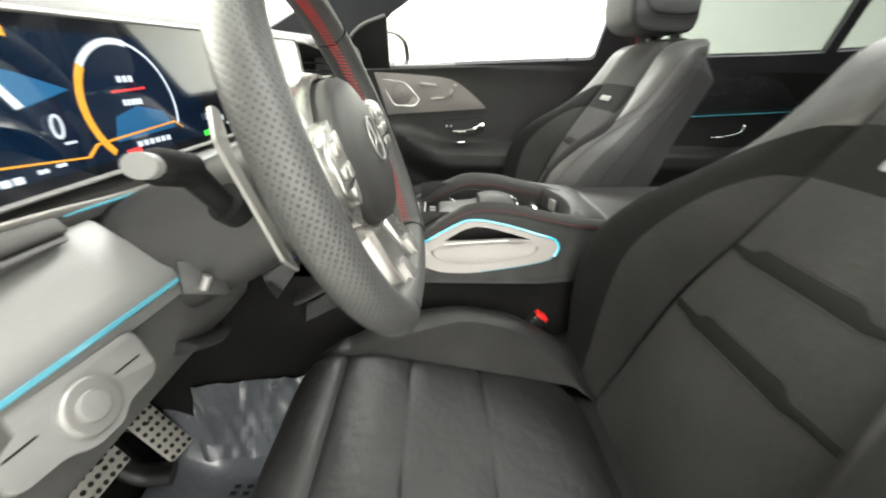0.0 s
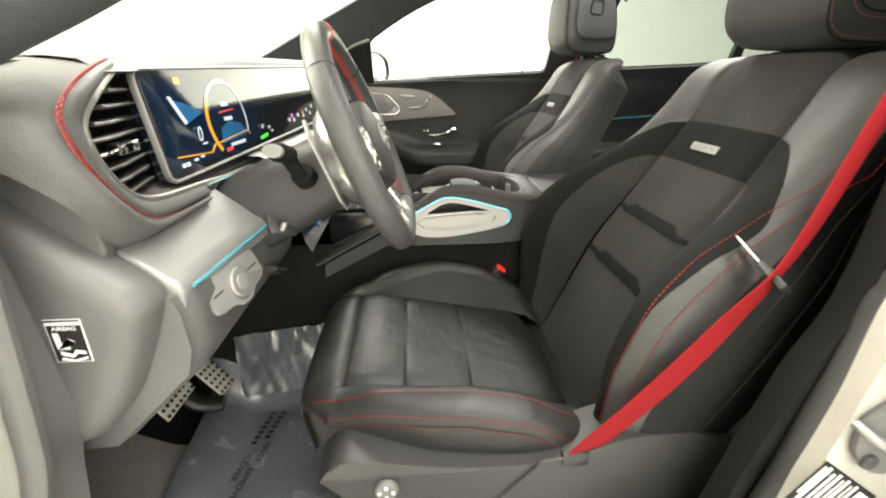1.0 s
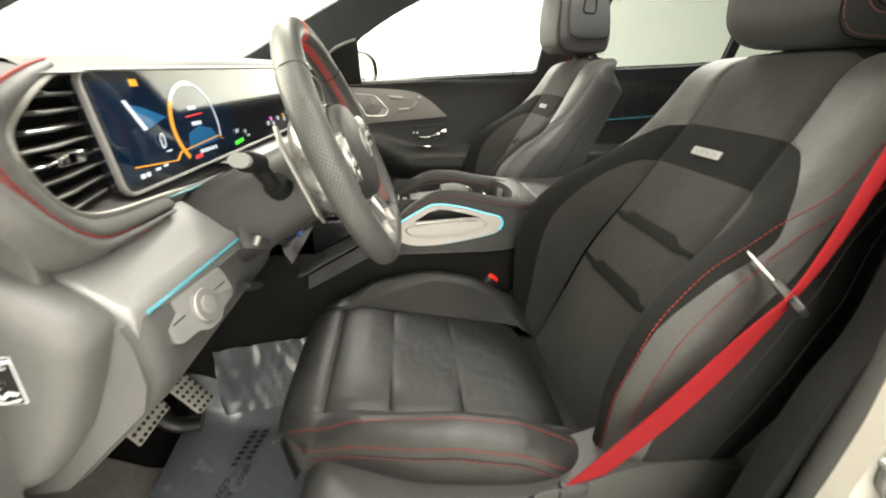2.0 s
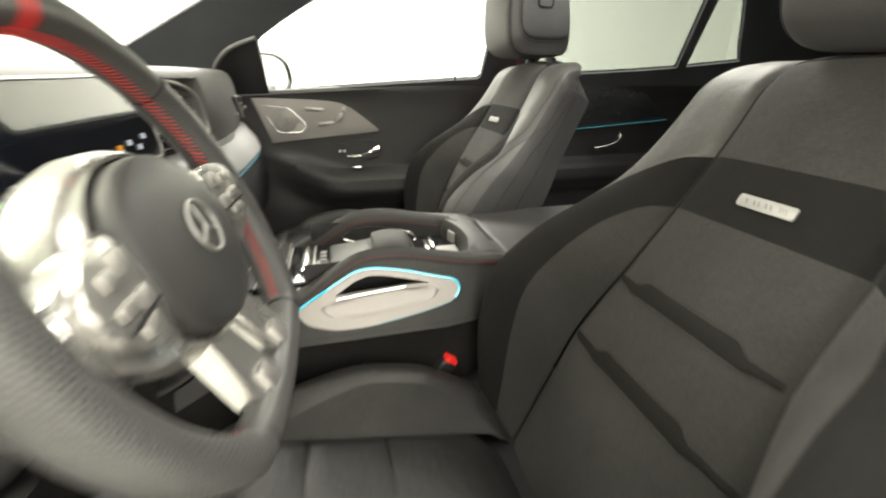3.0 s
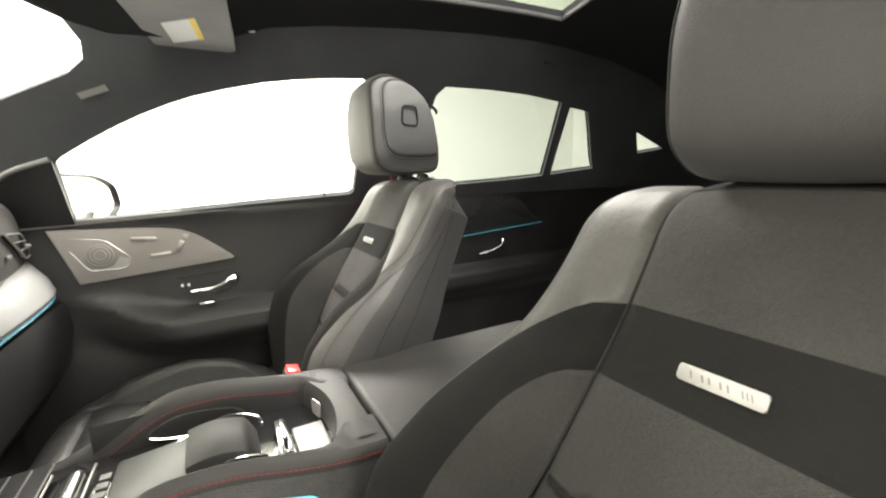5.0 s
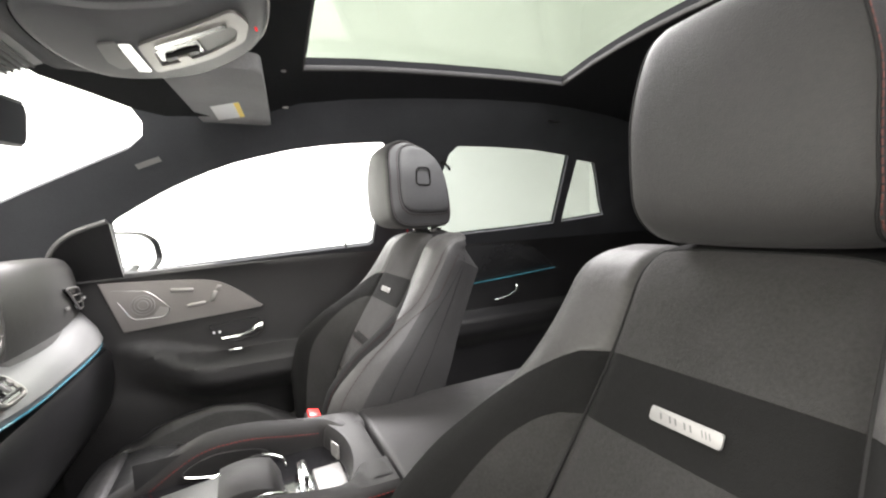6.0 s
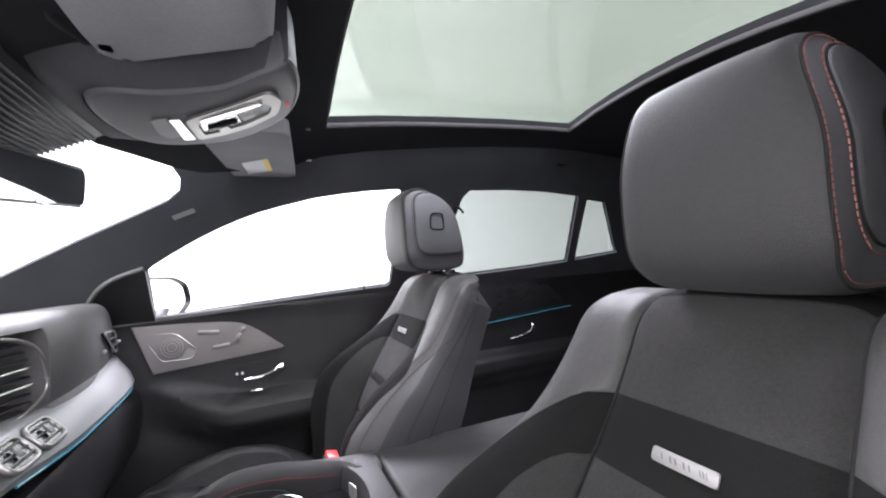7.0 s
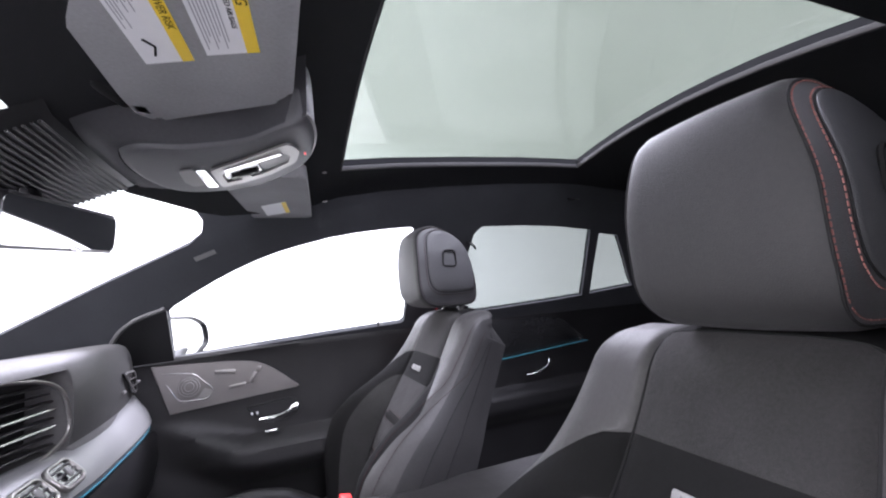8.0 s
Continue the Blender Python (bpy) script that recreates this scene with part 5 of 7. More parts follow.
# hub cover
POLISHED = material("polished_silver", (0.42, 0.415, 0.40), 0.26, metal=0.85, vary=0.12)
bm = bm_new()
rows = []
hub = [(0.079 * math.cos(a), 0.066 * math.sin(a) - 0.003) for a in np.linspace(0, 2 * math.pi, 49)[:-1]]
for k, (f, h) in enumerate(((1.0, -0.030), (1.02, -0.010), (1.015, 0.006), (0.985, 0.012), (0.92, 0.016), (0.72, 0.020), (0.45, 0.022), (0.15, 0.023))):
    rows.append([WM @ Vector((u * f, v * f, h)) for u, v in hub])
grid(bm, rows, closed=True, cap=True)
part("airbag_cover", bm, COLUMN, wheel, "smooth dark airbag cover")
bm = bm_new()
rows = []
for f, h in ((1.08, -0.056), (1.20, -0.046), (1.25, -0.030), (1.21, -0.014), (1.13, -0.004), (1.09, -0.001), (1.05, -0.002), (1.03, -0.012)):
    rows.append([WM @ Vector((u * f, v * f, h)) for u, v in hub])
grid(bm, rows, closed=True)
part("hub_collar", bm, POLISHED, wheel, "polished silver collar round the airbag cover")
bm = bm_new()
sweep(bm, [WM @ Vector((0.020 * math.cos(a), 0.020 * math.sin(a) + 0.002, 0.0235)) for a in np.linspace(0, 2 * math.pi, 33)[:-1]], 0.0016, n=8, closed=True, up=WN)
em = part("emblem_ring", bm, SILVER, wheel, "chrome ring emblem")
bm = bm_new()
for k in range(3):
    a = radians(90 + 120 * k)
    sweep(bm, [WM @ Vector((0, 0.002, 0.0240)), WM @ Vector((0.019 * math.cos(a), 0.019 * math.sin(a) + 0.002, 0.0230))], lambda t: 0.0028 * (1 - t) + 0.0006, 0.0012, 6, up=WN)
part("emblem_bars", bm, SILVER, em, "plain chrome bars")
# spokes
for s in (1, -1):
    f = lambda u, v, w, s=s: WM @ Vector((s * u, v, w))
    bm = bm_new()
    prism(bm, rounded([(0.058, 0.036), (0.105, 0.034), (0.150, 0.022), (0.152, -0.010), (0.120, -0.034), (0.085, -0.048), (0.052, -0.030)], 0.012), lambda u, v, w: f(u, v, -0.018 + 0.16 * max(0, u - 0.06) + w), 0.018, 0.005, 3)
    sp = part("spoke", bm, POLISHED, wheel, "satin silver side spoke")
    bm = bm_new()
    prism(bm, rounded([(0.078, 0.036), (0.118, 0.032), (0.142, 0.018), (0.136, -0.014), (0.104, -0.028), (0.080, -0.018)], 0.012), lambda u, v, w: f(u, v, 0.0 + 0.12 * max(0, u - 0.06) + w), 0.010, 0.003, 3)
    pod = part("button_pod", bm, POLISHED, wheel, "polished silver button pod")
    for u, v, wide, high in ((0.093, 0.020, 0.006, 0.007), (0.112, 0.017, 0.008, 0.005), (0.094, -0.002, 0.008, 0.006), (0.116, 0.001, 0.009, 0.004), (0.108, -0.014, 0.010, 0.004)):
        bm = bm_new()
        prism(bm, rounded([(u - wide, v - high), (u + wide, v - high), (u + wide, v + high), (u - wide, v + high)], 0.0025, 2), lambda a, b, w: f(a, b, 0.0098 + 0.12 * max(0, a - 0.06) + w), 0.0022, 0.0006)
        part("thumb_button", bm, STEEL, pod, "small grey thumb button")
    bm = bm_new()
    sweep(bm, [f(u, -0.008, 0.0115 + 0.12 * (u - 0.06)) for u in (0.086, 0.128)], 0.0011, n=5)
    part("pod_line", bm, INK, pod, "dark joint between the buttons")
    bm = bm_new()
    prism(bm, rounded([(0.010, -0.045), (0.042, -0.040), (0.062, -0.120), (0.052, -0.140), (0.018, -0.140), (0.010, -0.125)], 0.006), lambda u, v, w: f(u, v, -0.030 - 0.28 * min(0, v + 0.05) + w), 0.018, 0.005, 3)
    lsp = part("lower_spoke", bm, POLISHED, wheel, "bright lower spoke")
    bm = bm_new()
    prism(bm, rounded([(0.022, -0.108), (0.040, -0.108), (0.046, -0.128), (0.020, -0.130)], 0.003), lambda u, v, w: f(u, v, -0.012 - 0.28 * (v + 0.05) + w), 0.004, 0.001)
    part("drive_button", bm, STEEL, lsp, "silver drive mode button")
    # shift paddle
    bm = bm_new()
    prism(bm, rounded([(0.100, 0.066), (0.108, 0.070), (0.125, 0.048), (0.127, -0.040), (0.114, -0.056), (0.117, -0.036), (0.115, 0.036)], 0.003), lambda u, v, w: f(u, v, -0.05 + w), 0.003, 0.001)
    part("shift_paddle", bm, SILVER_DARK, wheel, "silver shift paddle")
bm = bm_new()
sweep(bm, [WM @ Vector((0, 0.0, d)) for d in (-0.034, -0.045, -0.06)], lambda t: 0.062 - 0.006 * t, lambda t: 0.055 - 0.006 * t, 24, up=WU)
part("hub_back", bm, PLASTIC_BLACK, wheel, "black plastic hub behind the spokes")

column = thing("steering_column", "dark plastic steering column cover with stalks", "steering column", at=(-0.15, -0.385, 1.08))
bm = bm_new()
sweep(bm, [WM @ Vector((0, -0.012 - 0.02 * t, -0.05 - 0.22 * t)) for t in np.linspace(0, 1, 8)], lambda t: 0.050 + 0.002 * t, lambda t: 0.056 + 0.010 * t, 28, up=WU, power=0.75)
shroud = part("shroud", bm, COLUMN, column, "dark plastic shroud")
bm = bm_new()
box(bm, (-0.02, -0.016, 0.0), (0.02, 0.016, 0.006), 0.003, 2, facing((-0.138, -0.432, 1.062), (0.8, 0.5, -0.3), (-0.2, 0.35, 0.9)))
part("adjuster_plate", bm, PLASTIC_BLACK, column, "black adjuster recess")
bm = bm_new()
sweep(bm, [(-0.128, -0.440, 1.070), (-0.133, -0.4435, 1.058)], 0.005, n=10)
part("adjuster_knob", bm, SILVER_DARK, column, "small bright adjuster")
bm = bm_new()
sweep(bm, glide([(-0.090, -0.452, 1.138), (-0.094, -0.464, 1.152), (-0.098, -0.476, 1.168), (-0.100, -0.485, 1.178)], 4), lambda t: 0.0085 + 0.003 * t, n=14)
st = part("stalk", bm, COVER, column, "black stalk arm")
bm = bm_new()
sweep(bm, glide([(-0.099, -0.483, 1.177), (-0.101, -0.495, 1.181), (-0.103, -0.508, 1.185), (-0.104, -0.518, 1.188)], 4), lambda t: 0.0145 - 0.006 * max(0, t - 0.7) / 0.3, lambda t: 0.0125 - 0.005 * max(0, t - 0.7) / 0.3, 16)
part("stalk_end", bm, COVER, st, "black stalk end")
bm = bm_new()
sweep(bm, [(-0.1035, -0.517, 1.1875), (-0.1043, -0.5235, 1.1892)], 0.0125, 0.0085, 16)
part("stalk_button", bm, SHELF, st, "pale stalk button")
bm = bm_new()
sweep(bm, [(-0.086, -0.447, 1.136), (-0.090, -0.458, 1.146)], 0.0165, n=18)
part("stalk_collar", bm, COVER, st, "black stalk collar")
bm = bm_new()
sweep(bm, glide([(-0.25, -0.31, 0.95), (-0.2, -0.345, 0.945), (-0.17, -0.40, 0.97), (-0.165, -0.455, 1.0)], 6), 0.02, 0.006, 12)
part("lower_cover", bm, PLASTIC_BLACK, column, "black column gaiter edge")


# ---- centre console ----
console = thing("center_console", "dark leather centre console with silver side plates and cyan light", "console", at=(0.2, 0, 0.46))
RAIL = [(-0.16, 0.875), (-0.08, 0.915), (0.0, 0.953), (0.06, 0.985), (0.11, 1.018), (0.152, 1.034), (0.2, 1.033), (0.28, 1.018), (0.34, 1.010), (0.40, 1.008)]


def side_y(z):
    """How far the leaning console side stands from the middle at this height."""
    return 0.122 + 0.42 * (0.965 - z)


def rail_top(x):
    return sum(curve_at(RAIL, x + d) for d in (-0.02, -0.01, 0, 0.01, 0.02)) / 5


for s in (-1, 1):
    bm = bm_new()
    rows = []
    far = 0.03 if s > 0 else 0.0
    for x in span((-0.16, 0.383, 45)):
        z = rail_top(x)
        inn = 0.078 - 0.045 * smooth(0.30, 0.352, x) ** 2
        out, drop = side_y(z - 0.016), 0.6 + 0.45 * smooth(0.05, 0.12, x)
        rows.append([(x, s * b + far, z - d) for b, d in ((inn, 0.055), (inn, 0.03), (inn + 0.002, 0.012), (inn + 0.008, 0.003), (inn + 0.014, 0.0), (out - 0.007, 0.002 * drop), (out - 0.002, 0.007 * drop), (out + 0.001, 0.014 * drop), (out + 0.0015, 0.020 * drop))])
    grid(bm, rows)
    part("console_rail", bm, CONSOLE_LEATHER, console, "padded leather grab rail")
    bm = bm_new()
    stitches(bm, [(x, s * (side_y(rail_top(x) - 0.016) + 0.0018) + far, rail_top(x) - 0.012) for x in np.linspace(0.05, 0.38, 50)], 0.004, 0.002, 0.0006)
    stitches(bm, [(x, s * 0.0772 + far, rail_top(x) - 0.022) for x in np.linspace(-0.0, 0.34, 60)], 0.004, 0.002, 0.0006)
    tagged(part("stitching", bm, RED_THREAD, console, "row of red thread"), kind="stuff")
    # side skin: upper leather, lower carpeted flank
    plate = [(0.034, 0.956), (0.067, 0.973), (0.098, 0.989), (0.132, 1.0055), (0.160, 1.0065), (0.209, 0.998), (0.257, 0.985), (0.290, 0.977), (0.297, 0.964), (0.284, 0.945), (0.250, 0.937), (0.200, 0.929), (0.140, 0.9215), (0.092, 0.922), (0.050, 0.934)]
    mid = (0.165, 0.964)
    lay = lambda u, v, w, s=s: (u, s * (side_y(v) + w) + far, v)
    bm = bm_new()
    up = [(x, rail_top(x) - 0.018) for x in np.linspace(-0.14, 0.383, 30)]
    low = [(x, 0.904 + 0.012 * smooth(0.25, 0.4, x)) for x in np.linspace(0.383, 0.0, 14)] + [(-0.14, 0.84)]
    sheet(bm, up + low, [[(mid[0] + (u - mid[0]) * 0.95, mid[1] + (v - mid[1]) * 0.92) for u, v in rounded(plate, 0.016, 4)]], lambda u, v, w: lay(u, v, -w), 0.004)
    part("console_side", bm, LEATHER, console, "dark leather console flank")
    bm = bm_new()
    stitches(bm, [lay(x, 0.912 + 0.012 * smooth(0.25, 0.4, x), 0.0006) for x in np.linspace(0.0, 0.39, 30)], 0.004, 0.002, 0.0005)
    tagged(part("stitching", bm, INK, console, "dark sewn seam"), kind="stuff")
    bm = bm_new()
    grid(bm, [[(x, s * 0.135, 0.907), (x, s * 0.137, 0.86), (x, s * 0.14, 0.75), (x, s * 0.15, 0.46)] for x in span((-0.5, 0.86, 10))])
    part("console_flank", bm, CARPET, console, "black carpeted tunnel side")
    # silver plate with grab recess
    hole = rounded([(0.094, 0.971), (0.128, 0.990), (0.150, 0.996), (0.172, 0.994), (0.210, 0.986), (0.248, 0.976), (0.205, 0.976), (0.150, 0.973)], 0.004, 3)
    bm = bm_new()
    sheet(bm, rounded(plate, 0.016, 4), [hole], lambda u, v, w: lay(u, v, w - 0.002), 0.006)
    pl = part("side_plate", bm, PLATE, console, "satin silver side plate with a grab opening")
    # dish below the opening
    bm = bm_new()
    rim_d = rounded([(0.069, 0.958), (0.098, 0.966), (0.15, 0.970), (0.205, 0.973), (0.246, 0.974), (0.264, 0.965), (0.248, 0.952), (0.2, 0.942), (0.125, 0.936), (0.086, 0.941)], 0.010, 3)
    cd = (0.165, 0.957)
    grid(bm, [[lay(cd[0] + (u - cd[0]) * f, cd[1] + (v - cd[1]) * f, d) for u, v in rim_d] for f, d in ((1.0, 0.0042), (0.97, 0.0062), (0.90, 0.0060), (0.8, 0.0045), (0.6, 0.0042), (0.3, 0.0042), (0.02, 0.0042))], closed=True)
    part("grab_dish", bm, PLATE, pl, "bright pressed steel dish")
    bm = bm_new()
    sweep(bm, [lay(p[0], p[1], 0.0045) for p in glide([(0.098, 0.967, 0), (0.15, 0.9712, 0), (0.205, 0.9745, 0)], 6)], 0.0016, n=6)
    part("dish_edge", bm, CHROME, pl, "bright edge of the dish")
    bm = bm_new()
    grid(bm, [[(x, s * 0.083 + far, z) for x in (0.05, 0.28)] for z in (0.93, 1.012)])
    part("opening_back", bm, PLASTIC_BLACK, pl, "black inside of the opening")
    bm = bm_new()
    line = rounded(plate, 0.016, 4)
    at = [k for k, (u, v) in enumerate(line) if v > 0.948 and not (u < 0.1 and v < 0.954)]
    sweep(bm, [lay(*line[k], 0.004) for k in at], 0.0021, n=8, up=(0, 1, 0))
    part("light_strip", bm, CYAN, console, "glowing cyan light line")
    bm = bm_new()
    sweep(bm, [lay(u, v, 0.003) for u, v in line if v <= 0.95 and u > 0.15], 0.0011, n=6, up=(0, 1, 0))
    part("light_strip", bm, CYAN_DIM, console, "faint end of the light line")
# bridge behind the cup holders, with its light plate
bm = bm_new()
rows = []
for y in span((-0.09, 0.12, 25)):
    curve = 0.018 * min(1, abs((y - 0.015) / 0.085)) ** 2
    rows.append([(0.336 - curve, y, 0.93), (0.336 - curve, y, 0.975), (0.338 - curve, y, 0.995), (0.344 - curve, y, 1.006), (0.356, y, 1.010), (0.377, y, 1.008), (0.382, y, 1.0), (0.382, y, 0.9)])
grid(bm, rows)
part("console_bridge", bm, CONSOLE_LEATHER, console, "padded leather bridge")
bm = bm_new()
prism(bm, rounded([(0.040, 0.972), (0.064, 0.972), (0.064, 0.996), (0.040, 0.996)], 0.004), lambda u, v, w: (0.3295 - w - (u - 0.05) * 0.3, u, v), 0.002, 0.0005)
part("ring_plate", bm, SILVER_DARK, console, "small pale lit plate")
# well between the rails
bm = bm_new()
box(bm, (-0.14, -0.082, 0.86), (0.35, 0.112, 0.968), 0.004)
part("console_well", bm, PIANO, console, "black well between the rails")
bm = bm_new()
m = pose(0.13, 0, 0.990, 0, -6, 0)
box(bm, (-0.042, -0.052, -0.02), (0.04, 0.05, 0.004), 0.005, 3, m)
part("touch_pad", bm, PAD, console, "matt grey-green touch pad")
bm = bm_new()
rows = []
for k in range(13):
    t = k / 12
    x = 0.166 + 0.078 * t
    h = 1.006 + 0.014 * math.sin(math.pi * min(1, t * 0.75 + 0.22)) - 0.02 * smooth(0.85, 1, t)
    rows.append([(x, -0.045, 0.972), (x, -0.046, h - 0.02), (x, -0.041, h - 0.006), (x, -0.030, h), (x, 0, h + 0.002), (x, 0.03, h), (x, 0.041, h - 0.006), (x, 0.046, h - 0.02), (x, 0.045, 0.972)])
grid(bm, rows, cap=True)
part("palm_rest", bm, CONSOLE_LEATHER, console, "padded palm rest")
for s in (-1, 1):
    bm = bm_new()
    sweep(bm, glide([(0.152, s * 0.053, 0.990), (0.18, s * 0.054, 1.000), (0.215, s * 0.053, 1.008), (0.246, s * 0.048, 0.998), (0.252, s * 0.044, 0.985)], 6), 0.002, 0.003, 8)
    part("trim_bar", bm, CHROME, console, "bright trim bar")
bm = bm_new()
box(bm, (0.030, -0.07, 0.964), (0.088, 0.07, 0.976), 0.003)
part("switch_strip", bm, PIANO, console, "gloss black switch row")
for y in np.linspace(-0.05, 0.038, 6):
    bm = bm_new()
    box(bm, (0.070, y, 0.976), (0.082, y + 0.011, 0.979), 0.001)
    part("switch", bm, PLASTIC, console, "small grey switch")
bm = bm_new()
sweep(bm, [(0.047, -0.048, 0.980), (0.047, -0.044, 0.981), (0.047, 0.050, 0.981), (0.047, 0.054, 0.980)], 0.0085, 0.009, 12, power=0.7)
part("drive_roller", bm, CHROME, console, "wide chrome roller switch")
for x in (0.018, 0.060):
    bm = bm_new()
    sweep(bm, [(x, -0.072, 0.9775), (x, 0.080, 0.9775)], 0.0016, n=6)
    part("trim_line", bm, STEEL, console, "thin bright trim line")
bm = bm_new()
leaf = glide([(0.112, 0.984, 0), (0.124, 0.975, 0), (0.160, 0.968, 0), (0.205, 0.967, 0), (0.232, 0.972, 0), (0.226, 0.988, 0), (0.190, 0.998, 0), (0.146, 1.000, 0)], 4, closed=True)
prism(bm, [(p.x, p.y) for p in leaf], lambda u, v, w: (u, 0.108 - w, v), 0.004, 0.0015)
part("grip_pad", bm, CONSOLE_LEATHER, console, "dark pad inside the far grab rail")
bm = bm_new()
sweep(bm, [(p.x, 0.1035, p.y) for p in leaf[:17]], 0.0016, n=6)
part("trim_line", bm, CHROME, console, "bright line under the pad")
bm = bm_new()
box(bm, (0.266, -0.035, 0.966), (0.282, 0.05, 0.985), 0.003)
box(bm, (0.271, -0.03, 0.98), (0.277, 0.02, 1.002), 0.002)
part("volume_roller", bm, CHROME, console, "chrome roller")
bm = bm_new()
box(bm, (0.288, -0.05, 0.966), (0.330, 0.03, 0.977), 0.003)
part("switch_block", bm, SILVER_DARK, console, "pale switch block")
for k in range(8):
    bm = bm_new()
    x = -0.150 + 0.0205 * k
    lift = Matrix.Translation((0, 0, 0.970 + (x + 0.14) * 0.03))
    box(bm, (x, -0.08, 0.0), (x + 0.0185, 0.11, 0.004), 0.0012, 1, lift)
    slat = part("shutter_slat", bm, SLAT, console, "gloss black shutter slat")
    bm = bm_new()
    box(bm, (x + 0.0186, -0.078, 0.001), (x + 0.0198, 0.108, 0.0045), 0.0003, 1, lift)
    part("slat_edge", bm, STEEL, slat, "thin bright slat edge")
bm = bm_new()
grid(bm, [[(-0.165, y, 1.05), (-0.15, y, 1.02), (-0.14, y, 0.98), (-0.13, y, 0.96)] for y in span((-0.3, 0.15, 8))])
part("front_panel", bm, PIANO, console, "gloss black panel under the dash")
for k in range(7):
    bm = bm_new()
    y = -0.12 + 0.045 * k
    sweep(bm, [(-0.142, y - 0.016, 1.038), (-0.138, y + 0.016, 1.038)], 0.006, 0.008, 8, power=0.7)
    part("climate_switch", bm, STEEL, console, "silver rocker switch")
bm = bm_new()
disc(bm, (-0.135, -0.22, 1.0), (1, 0, 0.2), 0.018, 0.006, 24, 0.002)
part("start_button", bm, glow("blue_button", (0.02, 0.06, 0.2), 0.6), console, "round blue-lit start button")
bm = bm_new()
box(bm, (0.386, -0.123, 0.84), (0.80, 0.148, 1.004), 0.012, 4)
arm = solid("armrest", bm, CONSOLE_LEATHER, "dark leather armrest lid behind the console", "armrest")
bm = bm_new()
sweep(bm, [(0.40, 0.012, 1.0025), (0.79, 0.012, 1.0025)], 0.0012, n=6)
part("lid_seam", bm, INK, arm, "seam along the armrest")


# ---- belt buckles ----
def buckle(y, x, z, lean):
    b = thing("belt_buckle", "black seat belt buckle with a red release button", "buckle", "belt buckles", at=(x, y, z - 0.12))
    m = pose(x, y, z, 0, lean, 0)
    bm = bm_new()
    box(bm, (-0.014, -0.022, -0.15), (0.014, 0.022, -0.004), 0.005, 3, m)
    part("buckle_body", bm, PLASTIC_BLACK, b, "black plastic body")
    bm = bm_new()
    box(bm, (-0.011, -0.019, -0.008), (0.013, 0.019, 0.003), 0.003, 2, m)
    part("release_button", bm, RED_PLASTIC, b, "red release button")


buckle(-0.135, 0.276, 0.838, 35)
buckle(0.262, 0.325, 0.960, 12)

# ---- passenger's door card ----
door = thing("door_1", "dark passenger door lining with silver trim plate and chrome handle", "door", at=(0.3, 0.76, 0.5), kind="structure")


def card(x, z, out=0.0):
    arm_z = 0.975 + 0.075 * (1 - smooth(-0.12, 0.14, x))
    a = 0.075 * smooth(-0.14, 0.1, x) * (1 - 0.4 * smooth(0.6, 0.85, x))
    y = curve_at([(0.45, 0.75), (0.8, 0.752), (1.0, 0.768), (1.10, 0.766), (1.2, 0.758), (1.25, 0.748), (1.27, 0.748)], z)
    d = z - arm_z
    y -= a * smooth(0.02, -0.015, d) * (1 - smooth(-0.05, -0.13, d))
    return (x, y - out, z)


def door_card(x0, x1, top):
    b = bm_new()
    zs = span((0.46, 0.85, 6), (0.85, 1.06, 26), (1.06, 1.235, 8))
    rows = []
    for x in span((x0, x1, 34)):
        r = [card(x, z) for z in zs]
        e = top(x)
        r += [(x, 0.746, e - 0.012), (x, 0.750, e - 0.003), (x, 0.757, e + 0.002), (x, 0.79, e)]
        rows.append(r)
    grid(b, rows)
    return b


part("door_lining", door_card(-0.24, 0.80, lambda x: 1.247 + 0.05 * (x + 0.0) * 0.9 if x < 0.6 else 1.277), DOOR, door, "dark grained door lining")
bm = bm_new()
tp = glide([(-0.128, 1.2225, 0), (-0.08, 1.2215, 0), (0.02, 1.217, 0), (0.10, 1.211, 0), (0.15, 1.199, 0), (0.2, 1.168, 0), (0.262, 1.115, 0)], 6)
poly = [(p.x, p.y) for p in tp] + [(0.255, 1.1105), (0.15, 1.1035), (0.0, 1.092), (-0.086, 1.083)]
prism(bm, poly, lambda u, v, w: (u, card(u, v)[1] - w, v), 0.012, 0.004, 3)
part("trim_plate", bm, PLATE, door, "satin silver door trim plate")
bm = bm_new()
outl = rounded([(-0.108, 1.203), (-0.022, 1.193), (0.028, 1.140), (0.012, 1.116), (-0.062, 1.117)], 0.014, 4)
sweep(bm, [(u, card(u, v)[1] - 0.013, v) for u, v in outl], 0.002, n=6, closed=True, up=(0, 1, 0))
part("speaker_frame", bm, CHROME, door, "thin bright speaker outline")
bm = bm_new()
prism(bm, outl, lambda u, v, w: (u, card(u, v)[1] - 0.0125 - w, v), 0.001)
part("speaker_grille", bm, STEEL, door, "pale perforated speaker grille")
bm = bm_new()
for r in (0.012, 0.020, 0.027):
    sweep(bm, [(-0.036 + r * math.cos(a), 0.7465, 1.155 + r * math.sin(a)) for a in np.linspace(0, 2 * math.pi, 25)[:-1]], 0.0016, n=5, closed=True, up=(0, 1, 0))
part("speaker_rings", bm, SILVER, door, "rings on the speaker")
bm = bm_new()
